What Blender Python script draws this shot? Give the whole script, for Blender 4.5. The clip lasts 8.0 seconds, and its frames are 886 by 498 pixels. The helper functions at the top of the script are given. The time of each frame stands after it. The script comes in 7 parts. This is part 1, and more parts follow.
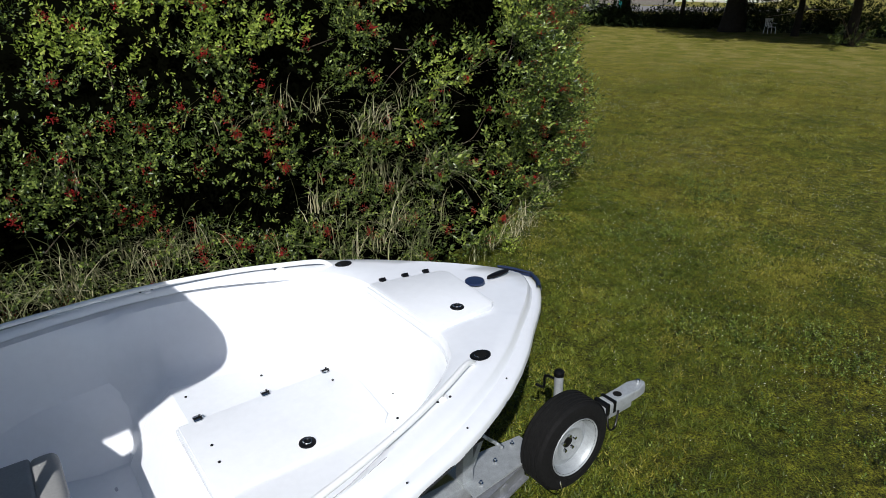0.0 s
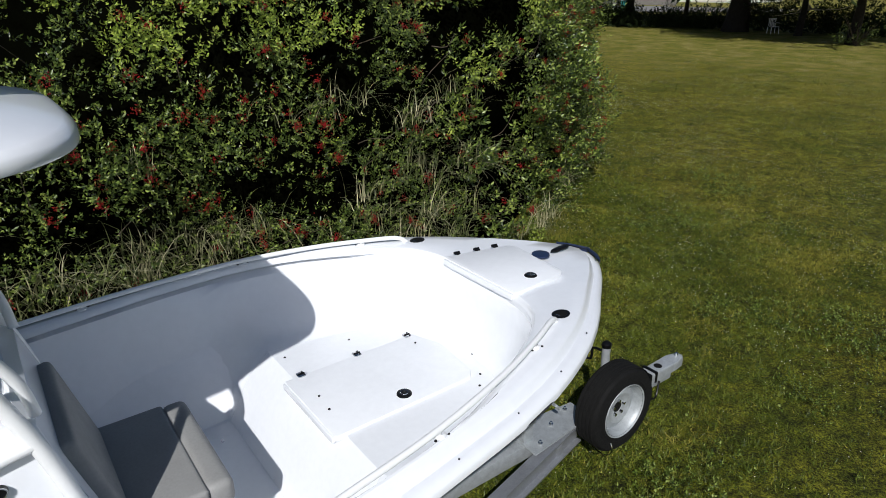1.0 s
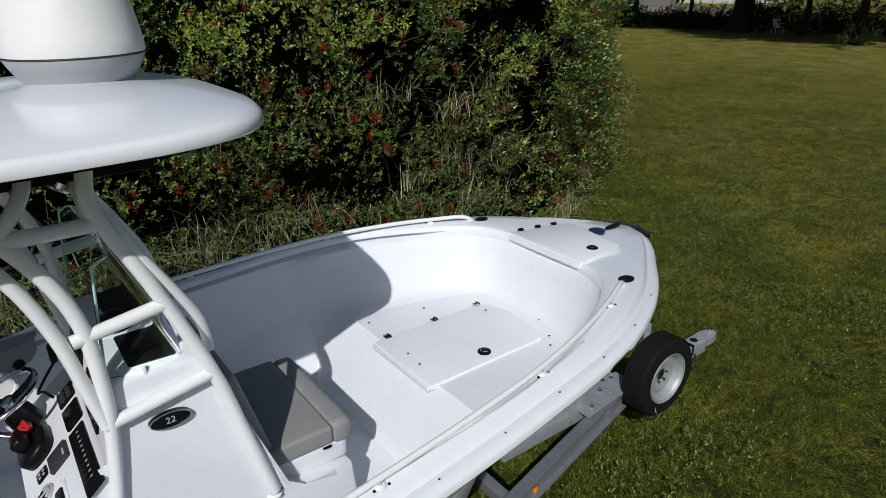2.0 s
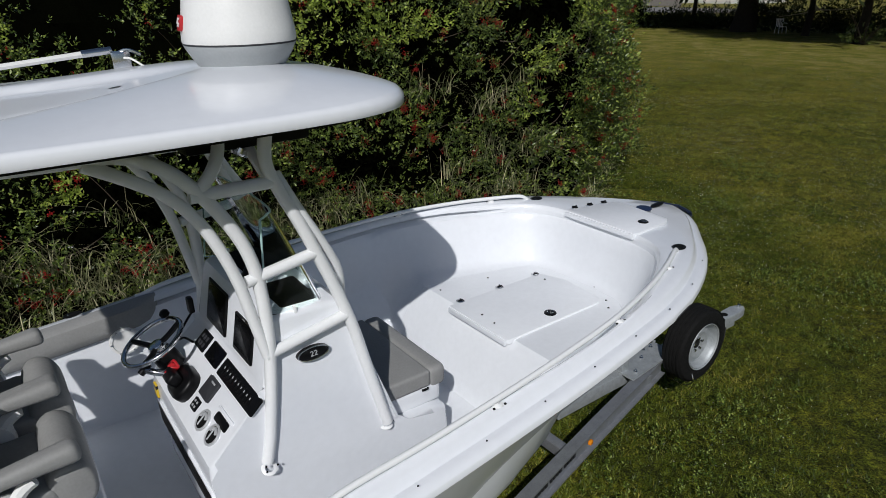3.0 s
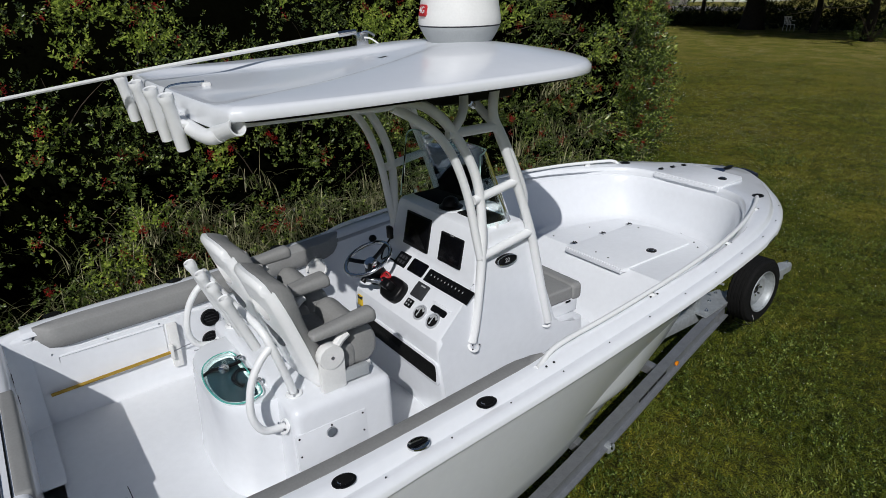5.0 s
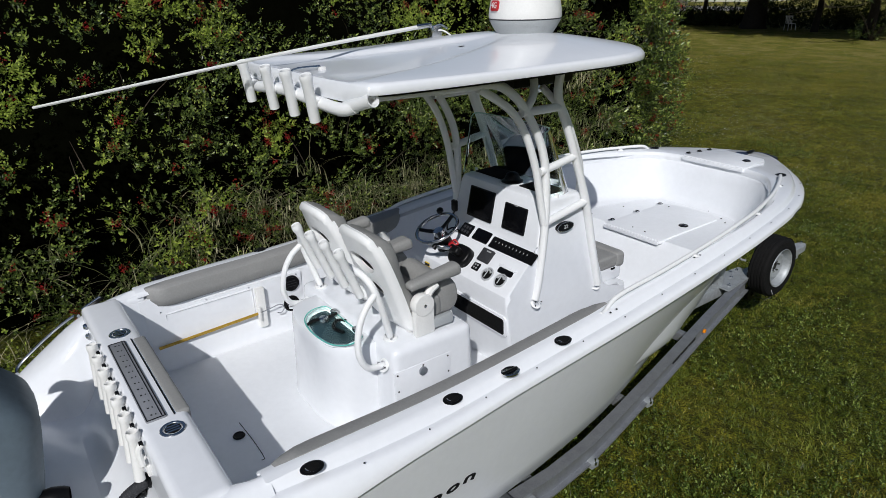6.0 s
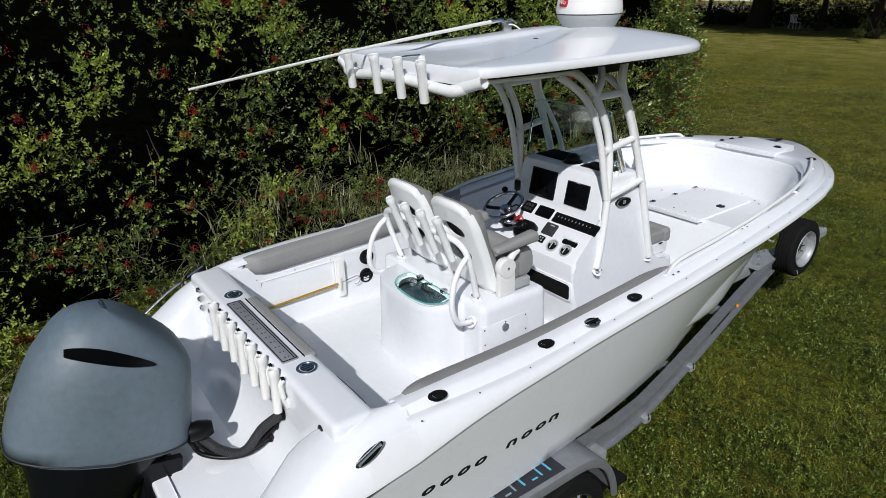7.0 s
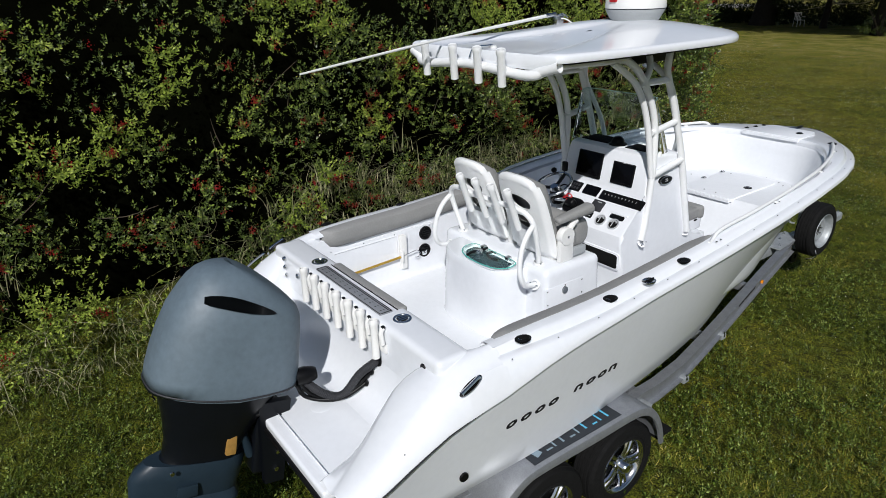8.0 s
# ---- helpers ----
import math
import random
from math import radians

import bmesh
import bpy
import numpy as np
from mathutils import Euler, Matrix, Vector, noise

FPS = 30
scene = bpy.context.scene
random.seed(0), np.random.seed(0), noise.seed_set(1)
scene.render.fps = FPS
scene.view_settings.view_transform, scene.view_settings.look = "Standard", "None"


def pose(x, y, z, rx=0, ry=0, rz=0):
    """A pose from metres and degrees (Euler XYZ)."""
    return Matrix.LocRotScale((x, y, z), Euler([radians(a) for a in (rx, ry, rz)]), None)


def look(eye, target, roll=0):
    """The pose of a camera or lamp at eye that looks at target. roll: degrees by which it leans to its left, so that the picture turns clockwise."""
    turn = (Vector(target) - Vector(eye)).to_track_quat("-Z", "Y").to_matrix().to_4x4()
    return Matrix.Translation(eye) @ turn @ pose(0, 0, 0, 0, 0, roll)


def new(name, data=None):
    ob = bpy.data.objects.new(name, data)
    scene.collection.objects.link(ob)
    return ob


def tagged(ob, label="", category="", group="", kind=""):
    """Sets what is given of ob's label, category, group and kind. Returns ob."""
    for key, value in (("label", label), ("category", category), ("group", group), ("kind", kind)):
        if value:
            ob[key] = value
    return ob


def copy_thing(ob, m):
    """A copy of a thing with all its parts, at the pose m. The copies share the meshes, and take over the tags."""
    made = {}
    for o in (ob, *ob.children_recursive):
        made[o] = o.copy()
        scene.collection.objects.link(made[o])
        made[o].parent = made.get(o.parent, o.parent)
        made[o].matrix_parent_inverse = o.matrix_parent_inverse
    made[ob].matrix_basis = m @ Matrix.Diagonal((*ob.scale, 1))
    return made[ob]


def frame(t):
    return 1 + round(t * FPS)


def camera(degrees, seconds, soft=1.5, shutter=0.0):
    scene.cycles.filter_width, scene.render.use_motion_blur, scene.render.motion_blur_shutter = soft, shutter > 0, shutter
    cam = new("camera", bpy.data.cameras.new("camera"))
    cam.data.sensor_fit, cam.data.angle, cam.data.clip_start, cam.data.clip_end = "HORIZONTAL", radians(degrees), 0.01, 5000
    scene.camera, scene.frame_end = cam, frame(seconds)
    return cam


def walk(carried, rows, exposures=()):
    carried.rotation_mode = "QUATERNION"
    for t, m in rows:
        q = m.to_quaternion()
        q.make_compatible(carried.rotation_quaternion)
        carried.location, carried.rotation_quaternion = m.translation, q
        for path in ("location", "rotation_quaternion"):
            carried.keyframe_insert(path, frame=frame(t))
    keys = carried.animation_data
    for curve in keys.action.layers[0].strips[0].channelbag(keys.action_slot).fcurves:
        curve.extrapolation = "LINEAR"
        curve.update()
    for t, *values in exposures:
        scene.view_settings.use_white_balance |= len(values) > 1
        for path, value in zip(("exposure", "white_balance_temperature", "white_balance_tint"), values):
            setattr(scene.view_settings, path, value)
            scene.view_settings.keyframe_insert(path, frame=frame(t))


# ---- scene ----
# the flight: seconds, place, pitch, lean, heading
cam = camera(68.67, 8.0, 0.85)
ROWS = [
    (0.0, 2.501, -1.557, 3.495, -22.61, 0.84, 53.61),
    (0.5, 2.530, -1.832, 3.496, -22.57, 0.91, 53.61),
    (1.0, 2.563, -2.116, 3.500, -22.54, 0.96, 53.58),
    (2.5, 2.694, -3.010, 3.508, -22.40, 1.07, 53.64),
    (3.0, 2.750, -3.329, 3.510, -22.41, 1.05, 53.62),
    (3.5, 2.811, -3.654, 3.513, -22.44, 1.06, 53.65),
    (4.0, 2.867, -3.996, 3.519, -22.48, 1.06, 53.66),
    (4.5, 2.925, -4.334, 3.524, -22.51, 1.07, 53.71),
    (6.0, 3.171, -5.317, 3.522, -22.43, 1.25, 53.59),
    (6.5, 3.226, -5.662, 3.525, -22.44, 1.26, 53.59),
    (7.0, 3.265, -6.006, 3.529, -22.46, 1.30, 53.63),
    (7.5, 3.323, -6.342, 3.534, -22.49, 1.34, 53.66),
    (8.0, 3.402, -6.669, 3.534, -22.54, 1.41, 53.69),
]
walk(cam, [(t, pose(x, y, z, p, l, h) @ pose(0, 0, 0, 90, 0, 0)) for t, x, y, z, p, l, h in ROWS],
     exposures=[(t, stops, 6330, 10) for t, stops in ((0.0, 0.45), (0.5, 0.4), (1.0, 0.3), (2.5, -0.22), (4.5, -0.22), (6.0, -0.08), (8.0, 0.1))])

# ---- daylight ----
SUN_WAY = Vector((-0.562, 0.534, -0.632))
sun = new("sun", bpy.data.lights.new("sun", "SUN"))
sun.data.energy, sun.data.angle, sun.data.color = 3.6, radians(0.53), (1.0, 0.975, 0.95)
sun.matrix_world = look((6, -6, 8), Vector((6, -6, 8)) + SUN_WAY)
world = bpy.data.worlds.new("sky")
scene.world = world
world.use_nodes = True
sky = world.node_tree.nodes.new("ShaderNodeTexSky")
sky.sky_type, sky.sun_disc = "NISHITA", False
sky.sun_elevation, sky.sun_rotation = math.asin(0.632), math.atan2(0.562, -0.534)
backdrop = world.node_tree.nodes["Background"]
world.node_tree.links.new(sky.outputs[0], backdrop.inputs[0])
backdrop.inputs[1].default_value = 0.05

# ---- materials ----


def shader(name, color, rough=0.5, metal=0.0, spread=0.0, scale=8.0, bump=0.0, bump_scale=60.0, coat=0.0, dirt=None):
    """Principled paint: colour mottled at a coarse and a fine scale, with relief."""
    m = bpy.data.materials.new(name)
    m.use_nodes = True
    nt = m.node_tree
    b = nt.nodes["Principled BSDF"]
    b.inputs["Base Color"].default_value = (*color, 1)
    b.inputs["Roughness"].default_value, b.inputs["Metallic"].default_value = rough, metal
    b.inputs["Coat Weight"].default_value = coat
    b.inputs["Coat Roughness"].default_value = 0.06
    b.inputs["Specular IOR Level"].default_value = 0.2 if max(color) < 0.05 else 0.5
    geo = nt.nodes.new("ShaderNodeNewGeometry")
    if spread:
        coarse, fine, mix = (nt.nodes.new("ShaderNodeTexNoise"), nt.nodes.new("ShaderNodeTexNoise"), nt.nodes.new("ShaderNodeMath"))
        coarse.inputs["Scale"].default_value, fine.inputs["Scale"].default_value = scale, scale * 9
        coarse.inputs["Detail"].default_value = fine.inputs["Detail"].default_value = 5
        for n in (coarse, fine):
            nt.links.new(geo.outputs["Position"], n.inputs["Vector"])
        mix.operation = "ADD"
        nt.links.new(coarse.outputs[0], mix.inputs[0])
        nt.links.new(fine.outputs[0], mix.inputs[1])
        ramp = nt.nodes.new("ShaderNodeValToRGB")
        low = dirt or tuple(c * (1 - spread) for c in color)
        ramp.color_ramp.elements[0].position, ramp.color_ramp.elements[1].position = 0.32, 0.62
        ramp.color_ramp.elements[0].color = (*low, 1)
        ramp.color_ramp.elements[1].color = (*(min(0.9, c * (1 + spread * 0.4)) for c in color), 1)
        half = nt.nodes.new("ShaderNodeMath")
        half.operation, half.inputs[1].default_value = "MULTIPLY", 0.5
        nt.links.new(mix.outputs[0], half.inputs[0])
        nt.links.new(half.outputs[0], ramp.inputs[0])
        nt.links.new(ramp.outputs[0], b.inputs["Base Color"])
        gloss = nt.nodes.new("ShaderNodeMapRange")
        gloss.inputs[3].default_value, gloss.inputs[4].default_value = min(1, rough * 1.25), rough * 0.85
        nt.links.new(half.outputs[0], gloss.inputs[0])
        nt.links.new(gloss.outputs[0], b.inputs["Roughness"])
    if bump:
        grain, relief = nt.nodes.new("ShaderNodeTexNoise"), nt.nodes.new("ShaderNodeBump")
        grain.inputs["Scale"].default_value, grain.inputs["Detail"].default_value = bump_scale, 4
        relief.inputs["Strength"].default_value, relief.inputs["Distance"].default_value = bump, 0.01
        nt.links.new(geo.outputs["Position"], grain.inputs["Vector"])
        nt.links.new(grain.outputs[0], relief.inputs["Height"])
        nt.links.new(relief.outputs[0], b.inputs["Normal"])
    return m


def leafy(name, colors, rough=0.45, through_light=0.25, own=0.6, patches=1.1):
    """Foliage: colour by island and by patch, thin enough to glow a little."""
    m = bpy.data.materials.new(name)
    m.use_nodes = True
    nt = m.node_tree
    b = nt.nodes["Principled BSDF"]
    geo, ramp, patch, add = (nt.nodes.new("ShaderNodeNewGeometry"), nt.nodes.new("ShaderNodeValToRGB"), nt.nodes.new("ShaderNodeTexNoise"), nt.nodes.new("ShaderNodeMath"))
    patch.inputs["Scale"].default_value, patch.inputs["Detail"].default_value = patches, 4
    nt.links.new(geo.outputs["Position"], patch.inputs["Vector"])
    spread = nt.nodes.new("ShaderNodeMapRange")
    spread.inputs[1].default_value, spread.inputs[2].default_value = 0.3, 0.7
    nt.links.new(patch.outputs[0], spread.inputs[0])
    add.operation = "MULTIPLY_ADD"
    add.inputs[1].default_value = own
    nt.links.new(geo.outputs["Random Per Island"], add.inputs[0])
    half = nt.nodes.new("ShaderNodeMath")
    half.operation, half.inputs[1].default_value = "MULTIPLY", 1 - own
    nt.links.new(spread.outputs[0], half.inputs[0])
    nt.links.new(half.outputs[0], add.inputs[2])
    els = ramp.color_ramp.elements
    for i, c in enumerate(colors):
        e = els[i] if i < 2 else els.new(0.5)
        e.color = (*c, 1)
    n = len(colors)
    while len(els) > n:
        els.remove(els[-1])
    for i in range(n):
        els[i].position = i / (n - 1)
        els[i].color = (*colors[i], 1)
    nt.links.new(add.outputs[0], ramp.inputs[0])
    nt.links.new(ramp.outputs[0], b.inputs["Base Color"])
    b.inputs["Roughness"].default_value = rough
    b.inputs["Specular IOR Level"].default_value = 0.22
    clear, mixer = nt.nodes.new("ShaderNodeBsdfTranslucent"), nt.nodes.new("ShaderNodeMixShader")
    nt.links.new(ramp.outputs[0], clear.inputs[0])
    mixer.inputs[0].default_value = through_light
    nt.links.new(b.outputs[0], mixer.inputs[1])
    nt.links.new(clear.outputs[0], mixer.inputs[2])
    nt.links.new(mixer.outputs[0], nt.nodes["Material Output"].inputs[0])
    return m


GEL = shader("white_gelcoat", (0.78, 0.80, 0.83), 0.22, 0, 0.035, 2.5, coat=0.4)
GEL_DECK = shader("white_nonskid", (0.78, 0.80, 0.825), 0.4, 0, 0.04, 3, 0.08, 420)
PIPE = shader("white_powder_coat", (0.80, 0.81, 0.81), 0.32, 0, 0.03, 6, coat=0.2)
PLASTIC_W = shader("white_plastic", (0.76, 0.76, 0.74), 0.38, 0, 0.05, 10)
VINYL = shader("grey_vinyl", (0.262, 0.262, 0.254), 0.6, 0, 0.10, 9, 0.10, 500)
VINYL_D = shader("dark_grey_vinyl", (0.035, 0.036, 0.04), 0.5, 0, 0.1, 9, 0.10, 500)
BLACK = shader("black_plastic", (0.004, 0.004, 0.0045), 0.35, 0, 0.3, 20)
SCREEN = shader("dark_glass_screen", (0.003, 0.003, 0.004), 0.18)
SCREEN.node_tree.nodes["Principled BSDF"].inputs["Specular IOR Level"].default_value = 0.12
MAT_BLACK = shader("black_rubber_mat", (0.004, 0.004, 0.004), 0.85, 0, 0.3, 30, 0.2, 300)
RUBBER = shader("tyre_rubber", (0.006, 0.006, 0.006), 0.8, 0, 0.35, 25, 0.25, 240)
RUBBER.node_tree.nodes["Principled BSDF"].inputs["Specular IOR Level"].default_value = 0.2
STEEL = shader("polished_stainless", (0.62, 0.63, 0.64), 0.14, 1.0, 0.08, 30)
CUP = shader("satin_steel_cup", (0.72, 0.73, 0.74), 0.3, 0.55, 0.06, 30)
ALU = shader("brushed_aluminium", (0.36, 0.373, 0.40), 0.46, 0.7, 0.18, 14, 0.08, 180)
GALV = shader("galvanised_steel", (0.40, 0.425, 0.44), 0.5, 0.45, 0.25, 22, 0.1, 120)
NAVY = shader("dark_blue_trim", (0.012, 0.022, 0.06), 0.3, 0, 0.1, 15)
COVER = shader("blue_grey_cowl_cover", (0.112, 0.150, 0.180), 0.5, 0, 0.16, 3, 0.22, 8)
COWL = shader("black_cowl_paint", (0.004, 0.005, 0.007), 0.3, 0, 0.2, 8, coat=0.1)
SLATE = shader("slate_blue_gearcase", (0.016, 0.028, 0.040), 0.35, 0, 0.15, 10, coat=0.1)
RED = shader("red_plastic", (0.42, 0.015, 0.02), 0.4, 0, 0.12, 20)
YELLOW = shader("yellow_label", (0.62, 0.42, 0.02), 0.5, 0, 0.08, 30)
WOOD = shader("varnished_wood", (0.36, 0.20, 0.05), 0.4, 0, 0.25, 40)
GOLD = shader("gold_anodised_pole", (0.52, 0.33, 0.05), 0.3, 0.6, 0.15, 30)
RULER = shader("grey_ruler_plate", (0.30, 0.31, 0.33), 0.35, 0.2, 0.1, 20)
GREY_BASE = shader("light_grey_plastic", (0.36, 0.38, 0.39), 0.45, 0, 0.08, 12)
INK = shader("black_vinyl_lettering", (0.015, 0.015, 0.018), 0.35, 0, 0.2, 40)
DECAL_GREY = shader("pale_blue_decal_ink", (0.22, 0.29, 0.34), 0.5, 0, 0.1, 25)
DECAL = shader("dark_fender_decal", (0.03, 0.034, 0.04), 0.4, 0, 0.2, 25)
SKYBLUE = shader("light_blue_print", (0.10, 0.42, 0.62), 0.4, 0, 0.1, 25)
SILVER = shader("grey_print", (0.36, 0.37, 0.38), 0.4, 0, 0.1, 25)
AMBER = shader("amber_lens", (0.75, 0.24, 0.01), 0.2, 0, 0.1, 40)
ACRYLIC_EDGE = shader("pale_acrylic_edge", (0.42, 0.62, 0.58), 0.25, 0, 0.05, 20)
TEAL_EDGE = shader("green_glass_edge", (0.10, 0.42, 0.36), 0.15, 0, 0.1, 20)
WELL = shader("livewell_blue_liner", (0.018, 0.035, 0.045), 0.4, 0, 0.15, 12)


def glassy(name, color, rough=0.02):
    m = bpy.data.materials.new(name)
    m.use_nodes = True
    b = m.node_tree.nodes["Principled BSDF"]
    b.inputs["Base Color"].default_value = (*color, 1)
    b.inputs["Roughness"].default_value = rough
    b.inputs["Transmission Weight"].default_value = 1.0
    b.inputs["IOR"].default_value = 1.2
    return m


GLASS = glassy("clear_acrylic", (0.86, 0.95, 0.935))
GLASS_T = glassy("green_tinted_acrylic", (0.80, 0.93, 0.90))

# ---- mesh helpers ----


def mesh_from(name, verts, faces, smooth=True):
    me = bpy.data.meshes.new(name)
    me.from_pydata([tuple(v) for v in verts], [], faces)
    me.validate()
    me.polygons.foreach_set("use_smooth", [smooth] * len(me.polygons))
    me.update()
    return me


def part(name, geo, material, parent=None, label="", m=None, sharp=40):
    """Links a bmesh or a (verts, faces) pair as one mesh object under its thing."""
    if isinstance(geo, tuple):
        me = mesh_from(name, *geo)
    else:
        bmesh.ops.recalc_face_normals(geo, faces=geo.faces)
        me = bpy.data.meshes.new(name)
        geo.to_mesh(me)
        geo.free()
        me.polygons.foreach_set("use_smooth", [True] * len(me.polygons))
    me.set_sharp_from_angle(angle=radians(sharp))
    me.materials.append(material)
    ob = new(name, me)
    if m is not None:
        ob.matrix_basis = m
    if parent:
        ob.parent = parent
    if label:
        tagged(ob, label)
    return ob


def many(name, P, faces, material, parent, label=""):
    """Links n alike pieces, an (n, k, 3) array of corners, as one mesh of flat triangles."""
    n, k = P.shape[:2]
    idx = (np.arange(n)[:, None, None] * k + np.array(faces)[None]).reshape(-1)
    me = bpy.data.meshes.new(name)
    me.vertices.add(n * k)
    me.vertices.foreach_set("co", P.reshape(-1).astype(np.float32))
    me.loops.add(len(idx))
    me.loops.foreach_set("vertex_index", idx.astype(np.int32))
    me.polygons.add(len(idx) // 3)
    me.polygons.foreach_set("loop_start", np.arange(0, len(idx), 3, dtype=np.int32))
    me.update(calc_edges=True)
    me.validate()
    me.materials.append(material)
    ob = new(name, me)
    ob.parent = parent
    if label:
        tagged(ob, label)
    return ob


def thing(name, label, category, m=None, group="", kind=""):
    ob = new(name)
    ob.empty_display_size = 0.1
    if m is not None:
        ob.matrix_basis = m
    return tagged(ob, label, category, group, kind)


def rbox(x0, x1, y0, y1, z0, z1, r=0.01, seg=2, top_in=0.0):
    """A box with rounded edges; top_in draws its top inwards."""
    bm = bmesh.new()
    bmesh.ops.create_cube(bm, size=1)
    for v in bm.verts:
        k = 1 - (2 * top_in / max(1e-6, min(x1 - x0, y1 - y0)) if v.co.z > 0 else 0)
        v.co = Vector(((x0 + x1) / 2 + v.co.x * (x1 - x0) * k, (y0 + y1) / 2 + v.co.y * (y1 - y0) * k, z0 if v.co.z < 0 else z1))
    if r > 0:
        bmesh.ops.bevel(bm, geom=bm.edges[:], offset=r, segments=seg, affect="EDGES", profile=0.6)
    return bm


def add_to(bm, other, m=None):
    me = bpy.data.meshes.new("joined")
    other.to_mesh(me)
    other.free()
    if m is not None:
        me.transform(m)
    bm.from_mesh(me)
    bpy.data.meshes.remove(me)
    return bm


def smooth_line(pts, n=6, closed=False):
    """Catmull-Rom points through pts."""
    p = [Vector(q) for q in pts]
    if len(p) < 3:
        return p
    out = []
    k = len(p)
    for i in range(k if closed else k - 1):
        a, b, c, d = ((p[(i - 1) % k], p[i], p[(i + 1) % k], p[(i + 2) % k]) if closed else (p[max(i - 1, 0)], p[i], p[i + 1], p[min(i + 2, k - 1)]))
        for j in range(n):
            t = j / n
            out.append(0.5 * ((2 * b) + (c - a) * t + (2 * a - 5 * b + 4 * c - d) * t * t + (3 * b - a - 3 * c + d) * t ** 3))
    if not closed:
        out.append(p[-1])
    return out


def tube(pts, r, n=10, steps=6, closed=False, r_end=None):
    """A round bar through pts, with closed ends."""
    path = smooth_line(pts, steps, closed) if steps > 1 else [Vector(q) for q in pts]
    bm = bmesh.new()
    rings, side = [], None
    k = len(path)
    for i, p in enumerate(path):
        d = (path[(i + 1) % k] - path[i - 1]) if closed else (path[min(i + 1, k - 1)] - path[max(i - 1, 0)])
        d.normalize()
        if side is None:
            side = d.orthogonal().normalized()
        side = (side - d * side.dot(d)).normalized()
        up = d.cross(side)
        rr = r if r_end is None else r + (r_end - r) * i / (k - 1)
        rings.append([bm.verts.new(p + (side * math.cos(a) + up * math.sin(a)) * rr) for a in (2 * math.pi * j / n for j in range(n))])
    for i in range(k if closed else k - 1):
        a, b = rings[i], rings[(i + 1) % k]
        for j in range(n):
            bm.faces.new((a[j], a[(j + 1) % n], b[(j + 1) % n], b[j]))
    if not closed:
        bm.faces.new(rings[0][::-1])
        bm.faces.new(rings[-1])
    return bm


def lathe(profile, n=24, m=None):
    """Turns (radius, z) pairs round z."""
    bm = bmesh.new()
    rings = []
    for r, z in profile:
        rings.append([bm.verts.new((r * math.cos(a), r * math.sin(a), z)) for a in (2 * math.pi * j / n for j in range(n))] if r > 1e-5 else [bm.verts.new((0, 0, z))])
    for a, b in zip(rings, rings[1:]):
        for j in range(n):
            q = [a[j % len(a)], a[(j + 1) % len(a)], b[(j + 1) % len(b)], b[j % len(b)]]
            q = list(dict.fromkeys(q))
            if len(q) > 2:
                bm.faces.new(q)
    if m is not None:
        bm.transform(m)
    return bm


def slab(outline, z0, z1, r=0.0, seg=2):
    """An outline in plan, given a thickness and rounded rims."""
    bm = bmesh.new()
    low = [bm.verts.new((x, y, z0)) for x, y in outline]
    high = [bm.verts.new((x, y, z1)) for x, y in outline]
    bm.faces.new(low[::-1])
    top = bm.faces.new(high)
    k = len(outline)
    for i in range(k):
        bm.faces.new((low[i], low[(i + 1) % k], high[(i + 1) % k], high[i]))
    if r > 0:
        bmesh.ops.bevel(bm, geom=list(top.edges), offset=r, segments=seg, affect="EDGES", profile=0.5)
    return bm


def round_rect(cx, cy, w, h, r, n=4):
    out = []
    for sx, sy, a0 in ((1, 1, 0), (-1, 1, 90), (-1, -1, 180), (1, -1, 270)):
        for i in range(n + 1):
            a = radians(a0 + 90 * i / n)
            out.append((cx + sx * (w / 2 - r) + r * math.cos(a), cy + sy * (h / 2 - r) + r * math.sin(a)))
    return out


def lofted(sections, cap=False):
    """A skin over rows of points."""
    k = len(sections[0])
    verts = [p for row in sections for p in row]
    faces = [(i * k + j, i * k + j + 1, (i + 1) * k + j + 1, (i + 1) * k + j) for i in range(len(sections) - 1) for j in range(k - 1)]
    if cap:
        faces += [tuple(range(k))[::-1], tuple((len(sections) - 1) * k + j for j in range(k))]
    return verts, faces


def welded(geo):
    """Closes the seam of a loft whose rows run round."""
    bm = bmesh.new()
    vs = [bm.verts.new(p) for p in geo[0]]
    for f in geo[1]:
        bm.faces.new([vs[i] for i in f])
    bmesh.ops.remove_doubles(bm, verts=bm.verts, dist=1e-5)
    return bm


def lut(table):
    """A smooth function through (y, value) pairs."""
    ys, vs = [a for a, _ in table], [b for _, b in table]
    d = [(vs[min(i + 1, len(vs) - 1)] - vs[max(i - 1, 0)]) / (ys[min(i + 1, len(ys) - 1)] - ys[max(i - 1, 0)]) for i in range(len(ys))]

    def f(y):
        if y <= ys[0]:
            return vs[0]
        if y >= ys[-1]:
            return vs[-1]
        i = max(j for j in range(len(ys) - 1) if ys[j] <= y)
        h = ys[i + 1] - ys[i]
        t = (y - ys[i]) / h
        return (2 * t ** 3 - 3 * t * t + 1) * vs[i] + (t ** 3 - 2 * t * t + t) * h * d[i] + (3 * t * t - 2 * t ** 3) * vs[i + 1] + (t ** 3 - t * t) * h * d[i + 1]
    return f

